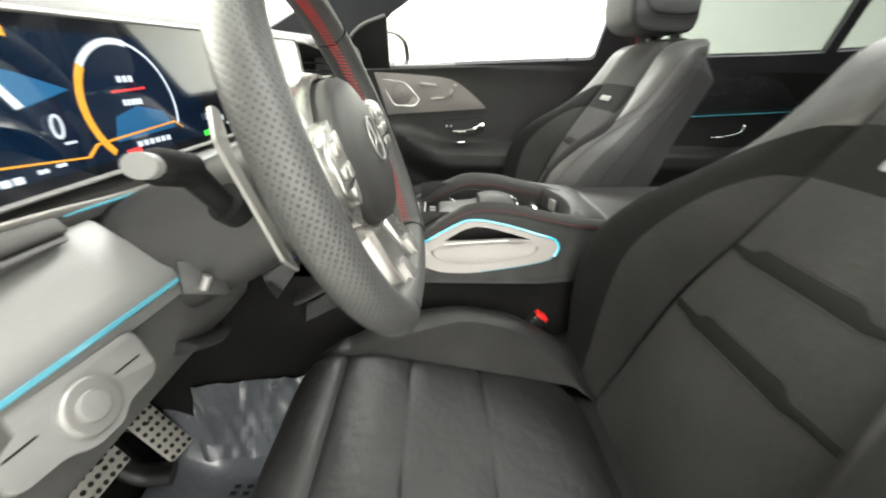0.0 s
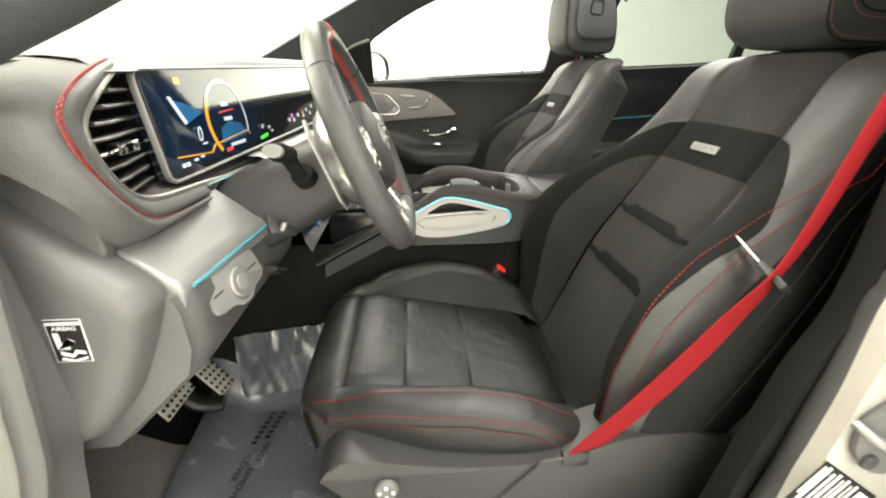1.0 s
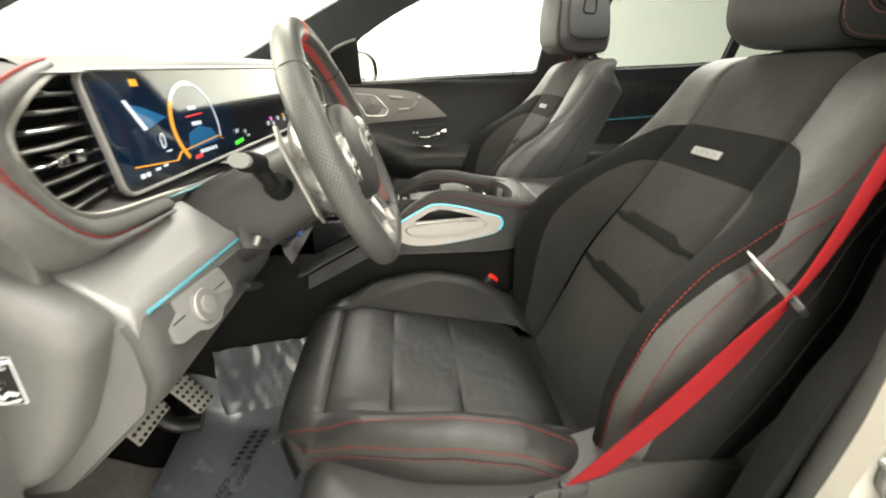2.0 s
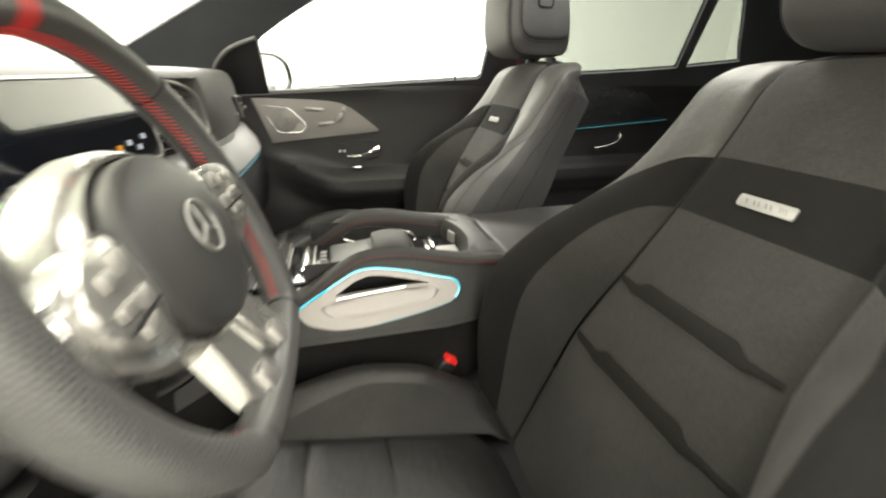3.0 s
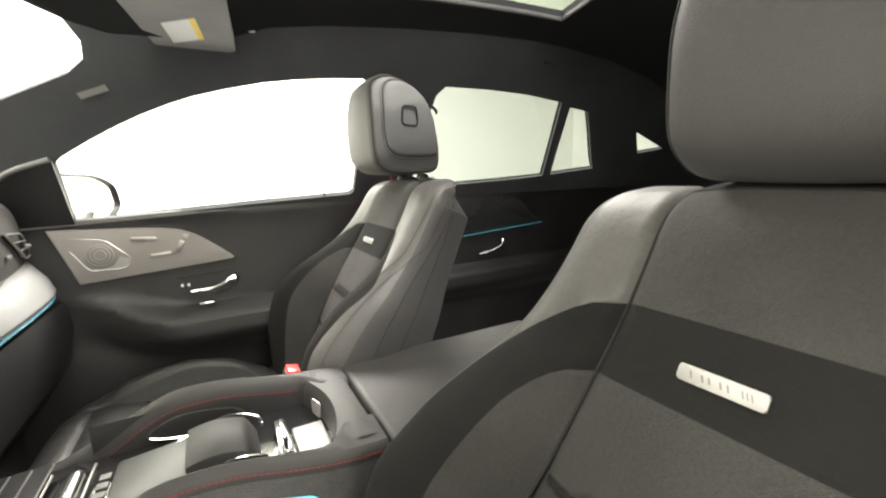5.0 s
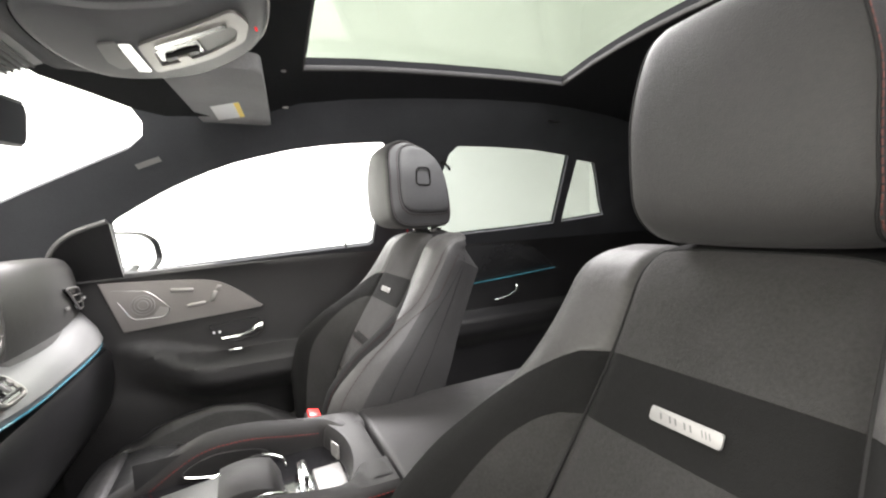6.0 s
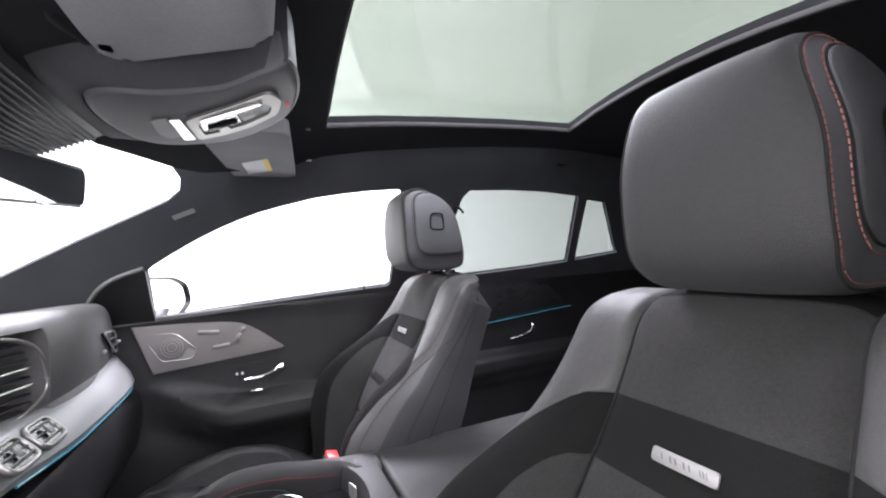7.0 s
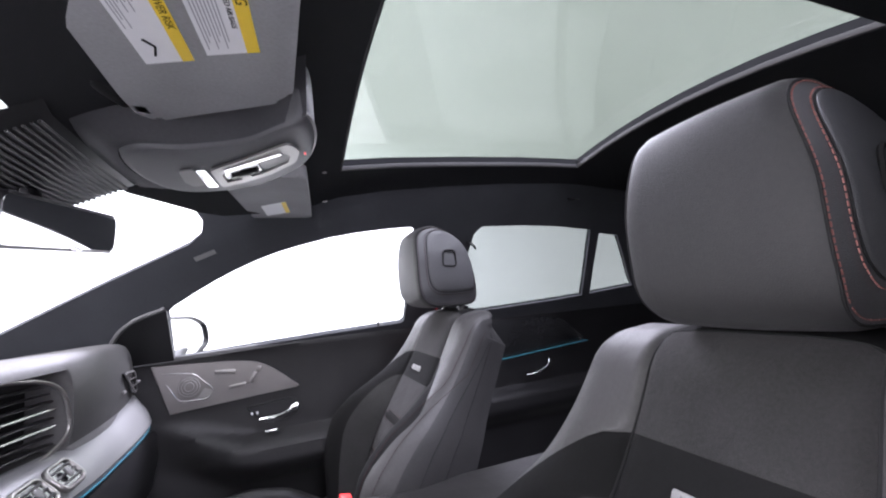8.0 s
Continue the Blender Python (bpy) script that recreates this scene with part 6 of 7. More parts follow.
for poly in ([(0.066, 1.134), (0.112, 1.139), (0.112, 1.149), (0.066, 1.144)], [(0.118, 1.142), (0.134, 1.146), (0.146, 1.172), (0.134, 1.176)], [(0.140, 1.178), (0.154, 1.177), (0.157, 1.190), (0.144, 1.192)], [(0.03, 1.182), (0.085, 1.178), (0.085, 1.190), (0.03, 1.194)]):
    prism(bm, rounded(poly, 0.003, 2), lambda u, v, w: (u, card(u, v)[1] - 0.0115 - w, v), 0.005, 0.0015)
part("seat_switches", bm, STEEL, door, "seat-shaped silver switches")
bm = bm_new()
sweep(bm, [(u, card(u, v)[1] - 0.002, v) for u, v in rounded([(0.108, 1.070), (0.246, 1.080), (0.266, 1.05), (0.25, 1.026), (0.17, 1.014)], 0.016, 4)], 0.003, n=8, closed=True, up=(0, 1, 0))
part("handle_bezel", bm, PLASTIC_BLACK, door, "dark handle bezel")
bm = bm_new()
prism(bm, rounded([(0.112, 1.068), (0.244, 1.077), (0.262, 1.05), (0.248, 1.028), (0.17, 1.017)], 0.014, 4), lambda u, v, w: (u, card(u, v)[1] - 0.0005 - w, v), 0.001)
part("handle_recess", bm, PLASTIC_BLACK, door, "black handle recess")
bm = bm_new()
rows = []
for k in range(13):
    t = k / 12
    x = 0.146 + 0.110 * t
    low, wide = 1.028 + 0.010 * t + 0.006 * t * t, 0.007 + 0.014 * smooth(0.55, 1.0, t)
    y = 0.748 - 0.010 * math.sin(math.pi * min(1, t * 1.15))
    rows.append([(x, y + 0.004, low), (x, y, low), (x, y - 0.003, low + wide * 0.5), (x, y, low + wide), (x, y + 0.004, low + wide)])
grid(bm, rows, closed=True, cap=True)
part("door_handle", bm, CHROME, door, "chrome door handle")
bm = bm_new()
box(bm, (0.160, 0.735, 0.992), (0.200, 0.75, 1.000), 0.002)
part("lock_switch", bm, CHROME, door, "small bright lock switch")
for x in (0.125, 0.14):
    bm = bm_new()
    box(bm, (x - 0.003, 0.762, 1.045), (x + 0.003, 0.766, 1.052), 0.001)
    part("memory_button", bm, PAPER, door, "tiny pale button")
bm = bm_new()
prism(bm, [(-0.25, 1.23), (-0.20, 1.32), (-0.13, 1.362), (-0.072, 1.382), (-0.072, 1.235)], lambda u, v, w: (u, 0.75 - 0.62 * (v - 1.25) - 0.012 + w, v), 0.01, 0.0)
part("mirror_sail", bm, PLASTIC_BLACK, door, "black corner piece before the window")
bm = bm_new()
sweep(bm, glide([(-0.235, 0.748, 1.236), (-0.2, 0.70, 1.31), (-0.15, 0.670, 1.355), (-0.075, 0.657, 1.383)], 6), 0.006, 0.006, 8)
part("sail_edge", bm, PLASTIC, door, "grey edge of the corner piece")
bm = bm_new()
box(bm, (0.52, 0.738, 1.272), (0.526, 0.744, 1.292), 0.002)
part("lock_pin", bm, PLASTIC_BLACK, door, "lock pin on the sill")

rear_door = thing("door_2", "dark rear door lining with a glossy trim piece and cyan line", "door", at=(1.2, 0.76, 0.5), kind="structure")
part("door_lining", door_card(0.805, 2.38, lambda x: 1.283 + 0.04 * (x - 0.8)), PLASTIC_BLACK, rear_door, "black rear door lining")
bm = bm_new()
prism(bm, rounded([(0.83, 1.248), (1.20, 1.240), (1.29, 1.222), (1.400, 1.132), (0.83, 1.095)], 0.02, 4), lambda u, v, w: (u, card(u, v)[1] - w, v), 0.014, 0.004, 3)
part("trim_plate", bm, REAR_TRIM, rear_door, "dark glossy rear trim piece")
bm = bm_new()
sweep(bm, [(0.83, 0.742, 1.090), (1.40, 0.742, 1.127)], 0.0018, n=6)
part("light_strip", bm, CYAN_DIM, rear_door, "glowing cyan light line")
bm = bm_new()
sweep(bm, glide([(1.21, 0.748, 1.07), (1.195, 0.738, 1.05), (1.15, 0.735, 1.035), (1.09, 0.742, 1.028)], 6), lambda t: 0.010 - 0.006 * t, 0.005, 10, up=(0, 1, 0))
part("door_handle", bm, CHROME, rear_door, "chrome rear door handle")

# ---- outside mirror on the far side ----
om = thing("wing_mirror", "white-cased wing mirror outside the passenger window", "mirror", at=(-0.075, 0.93, 1.21))
pol = rounded([(-0.15, 1.225), (-0.04, 1.222), (-0.006, 1.262), (-0.015, 1.325), (-0.055, 1.352), (-0.15, 1.358)], 0.02, 5)
c = (-0.078, 1.288)


def mirror_at(u, v, d):
    """On the mirror's face, which looks rearward and in; d behind it."""
    k = (u - c[0]) * 1.48
    return (c[0] + 0.5 * k - 0.87 * d, 0.925 + 0.87 * k + 0.5 * d, v)


bm = bm_new()
sweep(bm, [mirror_at(u, v, 0) for u, v in pol], 0.005, 0.009, 8, closed=True, up=(0.87, -0.5, 0))
part("mirror_rim", bm, PLASTIC_BLACK, om, "black mirror rim")
bm = bm_new()
prism(bm, pol, lambda u, v, w: mirror_at(u, v, 0.002 + w), 0.004)
part("mirror_glass", bm, MIRROR, om, "mirror glass")
bm = bm_new()
rows = []
for f, d in ((1.0, 0.007), (1.02, 0.03), (0.9, 0.07), (0.6, 0.10), (0.15, 0.11)):
    rows.append([mirror_at(c[0] + (u - c[0]) * f, c[1] + (v - c[1]) * f, d) for u, v in pol])
grid(bm, rows, closed=True, cap=True)
part("mirror_case", bm, WHITE_PAINT, om, "white mirror case")
bm = bm_new()
sweep(bm, [(-0.1, 0.80, 1.22), (-0.1, 0.88, 1.235), (-0.1, 0.95, 1.25)], 0.03, 0.016, 12)
part("mirror_arm", bm, PLASTIC_BLACK, om, "black mirror arm")


# ---- overhead ----
def visor(name, s, lab):
    v = thing("sun_visor", lab, "sun visor", "sun visors", at=(0.16, s * 0.36, 1.60))
    bm = bm_new()
    poly = rounded([(0.055, -0.139), (0.060, -0.098), (0.080, -0.086), (0.157, -0.130), (0.231, -0.172), (0.231, -0.60), (0.052, -0.60)], 0.030, 6)
    if s > 0:
        poly = rounded([(0.11, 0.15), (0.266, 0.14), (0.306, 0.535), (0.158, 0.545)], 0.02, 5)
    prism(bm, poly, lambda u, w, t: (u, w, 1.634 - t), 0.028, 0.007, 4)
    part("visor_board", bm, VISOR, v, "cloth-covered board")
    bm = bm_new()
    cx, cy = (0.068, -0.105) if s < 0 else (0.112, 0.16)
    sweep(bm, [(cx - 0.01, cy + 0.01 * -s, 1.612), (cx + 0.012, cy - 0.012 * -s, 1.612)], 0.005, n=10)
    part("visor_pin", bm, CHROME, v, "small bright pivot pin")
    bm = bm_new()
    box(bm, (cx - 0.018, cy - 0.014, 1.616), (cx + 0.02, cy + 0.02, 1.66), 0.006, 2)
    part("visor_clip", bm, PLASTIC_BLACK, v, "black visor clip")
    if s < 0:
        bm = bm_new()
        sweep(bm, glide([(0.026, -0.58, 1.620), (0.030, -0.34, 1.620), (0.032, -0.18, 1.618), (0.052, -0.112, 1.616)], 8), 0.009, 0.008, 10)
        part("visor_rod", bm, PLASTIC_BLACK, v, "black visor rod")
        bm = bm_new()
        box(bm, (0.060, -0.125, 1.606), (0.076, -0.105, 1.613), 0.002, 2)
        part("clip_plate", bm, SHELF, v, "pale end of the visor clip")
    return v


dv = visor("d", -1, "folded-up dark cloth sun visor with two warning stickers")
pv = visor("p", 1, "folded-up dark cloth sun visor with a small pale sticker")


PRINT = material("grey_print", (0.35, 0.35, 0.38), 0.6, vary=0.1)


def on_visor(name, poly, mat, par, lift, lab):
    b = bm_new()
    prism(b, poly, lambda u, w, t: (u, w, 1.6058 - lift - t), 0.0003)
    return part(name, b, mat, par, lab)


for x0, x1, y1, big, small in ((0.153, 0.199, -0.250, "WARNING", "EVEN WITH ADVANCED AIR BAGS"), (0.098, 0.141, -0.221, "HIGHER ROLLOVER RISK", "")):
    y0 = y1 - 0.19
    sk = -0.03
    q = lambda a, b: (x0 + (x1 - x0) * a + sk * (1 - b) * 0.6, y0 + (y1 - y0) * b - 0.018 * a)
    st = on_visor("sticker", [q(0, 0), q(1, 0), q(1, 1), q(0, 1)], PAPER, dv, 0.0, "white warning sticker")
    on_visor("sticker_band", [q(0.76, 0), q(1, 0), q(1, 1), q(0.76, 1)], YELLOW, st, 0.0004, "yellow band")
    up = Vector((1, -0.018 / (x1 - x0) * 0.6, 0))
    p = q(0.88, 0.5)
    mtx = facing((p[0], p[1], 1.6049), (0.1, 1, 0.03), (1, -0.15, 0))
    mtx = Matrix(((0.1, 1, 0, p[0]), (0.995, -0.1, 0, p[1]), (0.0, 0, 1, 1.6049), (0, 0, 0, 1)))
    text_mesh(big, 0.0125 if len(big) < 9 else 0.0085, mtx, INK, st, label="black printed letters")
    if small:
        p = q(0.66, 0.55)
        mtx2 = mtx.copy()
        mtx2.translation = (p[0], p[1], mtx.translation.z)
        text_mesh(small, 0.0062, mtx2, INK, st, label="small grey printed letters")
    for k in range(8):
        a = 0.08 + 0.058 * k
        end = (0.72 if k < 3 else 0.62) - 0.06 * (k % 2) if big != "WARNING" else 0.95 - 0.05 * (k % 3)
        bb = bm_new()
        prism(bb, [q(a, 0.05), q(a + 0.022, 0.05), q(a + 0.022, end), q(a, end)], lambda u, w, t: (u, w, 1.6053 - t), 0.0002)
        part("print_line", bb, PRINT, st, "line of small print")
    if big != "WARNING":
        bb = bm_new()
        sweep(bb, [(*q(0.25, 0.80), 1.605), (*q(0.4, 0.86), 1.605), (*q(0.3, 0.93), 1.605)], 0.0012, n=5)
        part("print_sign", bb, INK, st, "small black sign")
on_visor("sticker", [(0.178, 0.385), (0.232, 0.335), (0.245, 0.450), (0.190, 0.50)], PAPER, pv, 0.0, "pale sticker")
on_visor("sticker_band", [(0.222, 0.344), (0.232, 0.335), (0.245, 0.450), (0.235, 0.459)], YELLOW, pv, 0.0004, "yellow edge of the sticker")

dome = thing("overhead_console", "dark overhead console with a silver reading lamp panel", "overhead console", at=(0.12, 0, 1.6))
DZ = 1.574
RIM_LINE = [(0.242, -0.190), (0.257, -0.145), (0.260, -0.080), (0.249, -0.020), (0.204, 0.066), (0.157, 0.117), (0.083, 0.148), (0.040, 0.126), (0.018, 0.050), (0.022, -0.035), (0.050, -0.072), (0.106, -0.080), (0.173, -0.113), (0.215, -0.163)]
rim_line = [(p.x, p.y) for p in glide([(u, v, 0) for u, v in RIM_LINE], 5, closed=True)]
# shell that sweeps from the visor and the windscreen down to the lamp panel
inner = glide([(0.244, -0.192, 0), (0.215, -0.163, 0), (0.173, -0.113, 0), (0.106, -0.080, 0), (0.050, -0.072, 0), (0.022, -0.035, 0), (0.016, 0.050, 0), (0.038, 0.130, 0), (0.100, 0.150, 0)], 5)
outer = glide([(0.246, -0.200, 0), (0.222, -0.178, 0), (0.178, -0.128, 0), (0.104, -0.093, 0), (0.036, -0.105, 0), (-0.012, -0.085, 0), (-0.034, 0.020, 0), (-0.020, 0.170, 0), (0.090, 0.190, 0)], 5)
bm = bm_new()
rows = []
for k in range(11):
    t = k / 10
    row = []
    for a, b in zip(inner, outer):
        p = a.lerp(b, t)
        low, high = DZ + 0.006, min(roof(max(b.x, 0.0), b.y), 1.655) - 0.004
        row.append((p.x, p.y, low + (high - low) * (0.35 * t + 0.65 * smooth(0.1, 1.0, t))))
    rows.append(row)
grid(bm, rows)
part("console_shell", bm, SHELL, dome, "smooth dark shell")


def on_dome(name, poly, mat, z, depth, lab, bev=0.0, par=None):
    b = bm_new()
    prism(b, poly, lambda u, v, w: (u, v, z - w), depth, bev, 3)
    return part(name, b, mat, par or dome, lab)


bm = bm_new()
mid = (0.14, 0.0)
grid(bm, [[(mid[0] + (u - mid[0]) * f, mid[1] + (v - mid[1]) * f, DZ + h) for u, v in rim_line] for f, h in ((0.02, 0.0), (0.9, 0.0), (0.955, 0.0012), (0.985, 0.005), (1.0, 0.012), (1.0, 0.03), (0.99, 0.075))], closed=True)
lamp_panel = part("lamp_panel", bm, LAMP_GREY, dome, "grey lamp panel")
bm = bm_new()
sweep(bm, [(u, v, DZ + 0.011) for u, v in rim_line[:40]], 0.0022, n=8)
part("panel_rim", bm, SILVER_DARK, lamp_panel, "grey rim of the lamp panel")
bm = bm_new()
sheet(bm, rounded([(0.122, -0.004), (0.176, -0.066), (0.226, -0.130), (0.241, -0.108), (0.238, -0.060), (0.204, 0.004), (0.168, 0.048), (0.129, 0.086)], 0.012, 5),
      [rounded([(0.136, 0.010), (0.186, -0.044), (0.222, -0.094), (0.230, -0.086), (0.228, -0.058), (0.196, -0.004), (0.164, 0.034), (0.139, 0.058)], 0.007, 4)], lambda u, v, w: (u, v, DZ - 0.001 - w), 0.004)
part("lamp_bezel", bm, STEEL, lamp_panel, "bright lamp bezel")
on_dome("lamp_recess", rounded([(0.137, 0.012), (0.186, -0.042), (0.193, -0.002), (0.140, 0.056)], 0.006, 3), PIANO, DZ - 0.0005, 0.0015, "black switch recess", 0, lamp_panel)
on_dome("lamp_lens", rounded([(0.188, -0.044), (0.222, -0.092), (0.230, -0.084), (0.228, -0.058), (0.197, -0.006)], 0.006, 3), SHELF, DZ - 0.0005, 0.0025, "grey lamp lens", 0, lamp_panel)
on_dome("lamp_lens", rounded([(0.080, 0.012), (0.100, 0.000), (0.106, 0.078), (0.088, 0.094), (0.078, 0.070)], 0.006, 3), SHELF, DZ - 0.0005, 0.0025, "pale lamp lens", 0, lamp_panel)
on_dome("lens_rim", rounded([(0.103, -0.002), (0.116, -0.006), (0.124, 0.084), (0.108, 0.090)], 0.003, 2), CHROME, DZ - 0.0005, 0.004, "bright lens rim", 0, lamp_panel)
on_dome("switch_row", rounded([(0.140, -0.012), (0.215, -0.098), (0.220, -0.094), (0.144, -0.006)], 0.002, 2), CHROME, DZ - 0.004, 0.003, "bright row of switches", 0, lamp_panel)
on_dome("switch_bar", rounded([(0.146, 0.026), (0.186, -0.016), (0.188, -0.006), (0.149, 0.036)], 0.003, 2), PLASTIC_BLACK, DZ - 0.001, 0.005, "black switch bar", 0, lamp_panel)
on_dome("switch_tab", rounded([(0.160, 0.014), (0.174, -0.001), (0.178, 0.010), (0.164, 0.026)], 0.003, 2), STEEL, DZ - 0.003, 0.005, "bright switch tab", 0, lamp_panel)
on_dome("call_light", [(0.247, -0.090), (0.250, -0.090), (0.251, -0.082), (0.248, -0.082)], S_RED, DZ, 0.001, "small red light", 0, lamp_panel)

rv = thing("rear_view_mirror", "black rear view mirror on the windscreen", "mirror", at=(-0.05, 0.03, 1.46))
m = facing((-0.06, 0.026, 1.4925), (0.03, 1, 0.10), (0.12, -0.1, 1))
bm = bm_new()
prism(bm, rounded([(-0.152, -0.030), (0.152, -0.030), (0.150, 0.032), (-0.150, 0.032)], 0.014, 5), lambda u, v, w: m @ Vector((u, v, -0.015 + w)), 0.028, 0.006, 3)
part("mirror_case", bm, PLASTIC_BLACK, rv, "black plastic mirror case")
bm = bm_new()
prism(bm, rounded([(-0.147, -0.026), (0.147, -0.026), (0.145, 0.028), (-0.145, 0.028)], 0.012, 5), lambda u, v, w: m @ Vector((u, v, 0.0131 + w)), 0.001)
part("mirror_glass", bm, MIRROR, rv, "mirror glass")
bm = bm_new()
sweep(bm, [(-0.075, 0.02, 1.50), (-0.09, 0.01, 1.54), (-0.10, 0.0, 1.57)], 0.012, 0.014, 12)
part("mirror_stem", bm, PLASTIC_BLACK, rv, "black mirror stem")
bm = bm_new()
box(bm, (-0.055, 0.035, 1.463), (-0.045, 0.06, 1.469), 0.002)
part("mirror_switch", bm, CHROME, rv, "small bright mirror switch")

# ribbed sensor cover ahead of the headliner
cov = thing("sensor_cover", "black ribbed sensor cover at the top of the windscreen", "cover", at=(-0.08, 0, 1.56))
def cover_row(t, lift=0.0):
    x, wd3 = -0.005 - 0.135 * t, 0.155 - 0.01 * t
    return [(x, -wd3, 1.592 - 0.055 * t), (x, -wd3 + 0.02, 1.583 - 0.062 * t - lift), (x, 0, 1.580 - 0.066 * t - lift), (x, wd3 - 0.02, 1.583 - 0.062 * t - lift), (x, wd3, 1.592 - 0.055 * t)]


bm = bm_new()
grid(bm, [cover_row(k / 10) for k in range(11)])
part("cover_shell", bm, PLASTIC_BLACK, cov, "black plastic shell")
for k in range(18):
    bm = bm_new()
    t = 0.08 + 0.05 * k
    sweep(bm, [Vector(p) for p in cover_row(t, 0.001)[1:4]], 0.0018, 0.0022, 6)
    part("cover_rib", bm, PLASTIC_BLACK, cov, "raised black rib")


# windscreen
bm = bm_new()
rows = []
for y in np.linspace(-0.74, 0.74, 13):
    rows.append([(-1.02 + 0.12 * (y / 0.74) ** 2, y, 1.14), (0.06 + 0.03 * (y / 0.74) ** 2, y * 0.72, 1.685 - 0.05 * (y / 0.74) ** 2)])
grid(bm, rows)
o = bmesh.ops.extrude_face_region(bm, geom=list(bm.faces))
bmesh.ops.translate(bm, verts=[v for v in o["geom"] if isinstance(v, bmesh.types.BMVert)], vec=(-0.004, 0, 0.004))
ob = solid("window_6", bm, GLASS, "curved windscreen pane", "window", kind="structure")
ob.visible_shadow = False

# label on the pillar, coat hook and button in the headliner
bm = bm_new()
f = flank(1)
prism(bm, [(0.005, 1.512), (0.055, 1.531), (0.060, 1.521), (0.010, 1.502)], lambda u, v, w: f(u, v, -0.0015 - w), 0.001)
solid("pillar_tag", bm, SILVER_DARK, "small grey embossed tag on the pillar", "tag")
bm = bm_new()
sweep(bm, glide([(1.17, 0.492, 1.6645), (1.195, 0.488, 1.660), (1.22, 0.492, 1.6645)], 6), 0.004, n=8)
solid("coat_hook", bm, CHROME, "small bright coat hook in the headliner", "hook")
bm = bm_new()
disc(bm, (0.325, 0.36, 1.688), (0, 0, -1), 0.006, 0.003, 12)
solid("roof_button", bm, SILVER_DARK, "small grey fastener in the headliner", "fastener")

bm = bm_new()
sweep(bm, glide([(0.806, 0.578, 1.530), (0.812, 0.566, 1.524), (0.822, 0.562, 1.514), (0.828, 0.568, 1.507)], 5), 0.0042, n=8)
solid("belt_hook", bm, PLASTIC_BLACK, "small black hook beside the rear window", "hook")

# ---- driver's belt ----
belt = thing("seat_belt", "red seat belt with a steel tongue hanging beside the driver's seat", "seat belt", at=(0.45, -0.66, 0.8))
pts = glide([(0.272, -0.652, 0.800), (0.300, -0.660, 0.843), (0.337, -0.668, 0.902), (0.373, -0.677, 0.969), (0.408, -0.683, 1.036), (0.434, -0.686, 1.083), (0.454, -0.688, 1.142), (0.478, -0.690, 1.25), (0.52, -0.69, 1.40), (0.57, -0.67, 1.5)], 10)
bm = bm_new()
rows = []
for i, p in enumerate(pts):
    t = i / (len(pts) - 1)
    d = (pts[min(i + 1, len(pts) - 1)] - pts[max(i - 1, 0)]).normalized()
    tw = curve_at([(0.0, 19), (0.12, 9), (0.25, 7), (0.38, 11), (0.48, 21), (0.57, 29), (0.66, 25), (0.8, 21), (1, 19)], t)
    flat = Vector((0, 1, 0)).cross(d).normalized()
    side = (flat * math.cos(radians(tw)) + Vector((0, 1, 0)) * math.sin(radians(tw))).normalized()
    n = side.cross(d) * 0.0008
    w = 0.0185
    rows.append([p - side * w + n, p - side * w * 0.5 + n * 1.6, p + side * w * 0.5 + n * 1.6, p + side * w + n, p + side * w - n, p - side * w - n])
grid(bm, rows, closed=True, cap=True)
part("webbing", bm, RED_WEB, belt, "red webbing")
bm = bm_new()
m = facing((0.434, -0.672, 1.085), (0.10, -0.80, -0.38), (0.74, 0.36, -0.56))
sheet(bm, rounded([(-0.046, -0.011), (0.0, -0.011), (0.0, 0.011), (-0.046, 0.011)], 0.006, 3), [[(-0.038, -0.005), (-0.014, -0.005), (-0.014, 0.005), (-0.038, 0.005)]], lambda u, v, w: m @ Vector((u, v, w)), 0.0022)
part("tongue", bm, STEEL, belt, "steel belt tongue")
bm = bm_new()
box(bm, (-0.006, -0.014, -0.003), (0.030, 0.014, 0.006), 0.003, 2, m)
part("tongue_grip", bm, PLASTIC_BLACK, belt, "black plastic tongue grip")
bm = bm_new()
box(bm, (0.252, -0.660, 0.788), (0.290, -0.648, 0.812), 0.004)
part("anchor", bm, PLASTIC_BLACK, belt, "black belt anchor")
bm = bm_new()
sweep(bm, glide([(0.262, -0.6585, 0.806), (0.225, -0.659, 0.803), (0.216, -0.659, 0.79), (0.178, -0.6585, 0.742), (0.15, -0.657, 0.70)], 6), 0.0016, n=6)
part("wire", bm, RUBBER, belt, "thin black wire down the seat cover")
# passenger's belt
pb = thing("seat_belt", "red seat belt running down beside the passenger seat", "seat belt", at=(0.66, 0.62, 0.9))
bm = bm_new()
rows = []
for i in range(12):
    t = i / 11
    p = Vector((0.70 - 0.02 * t, 0.60 + 0.09 * t, 1.48 - 0.62 * t))
    rows.append([p + Vector((-0.010, -0.020, 0)), p + Vector((0.010, 0.020, 0)), p + Vector((0.011, 0.0195, 0)), p + Vector((-0.009, -0.0205, 0))])
grid(bm, rows, closed=True, cap=True)
part("webbing", bm, RED_WEB, pb, "red webbing")

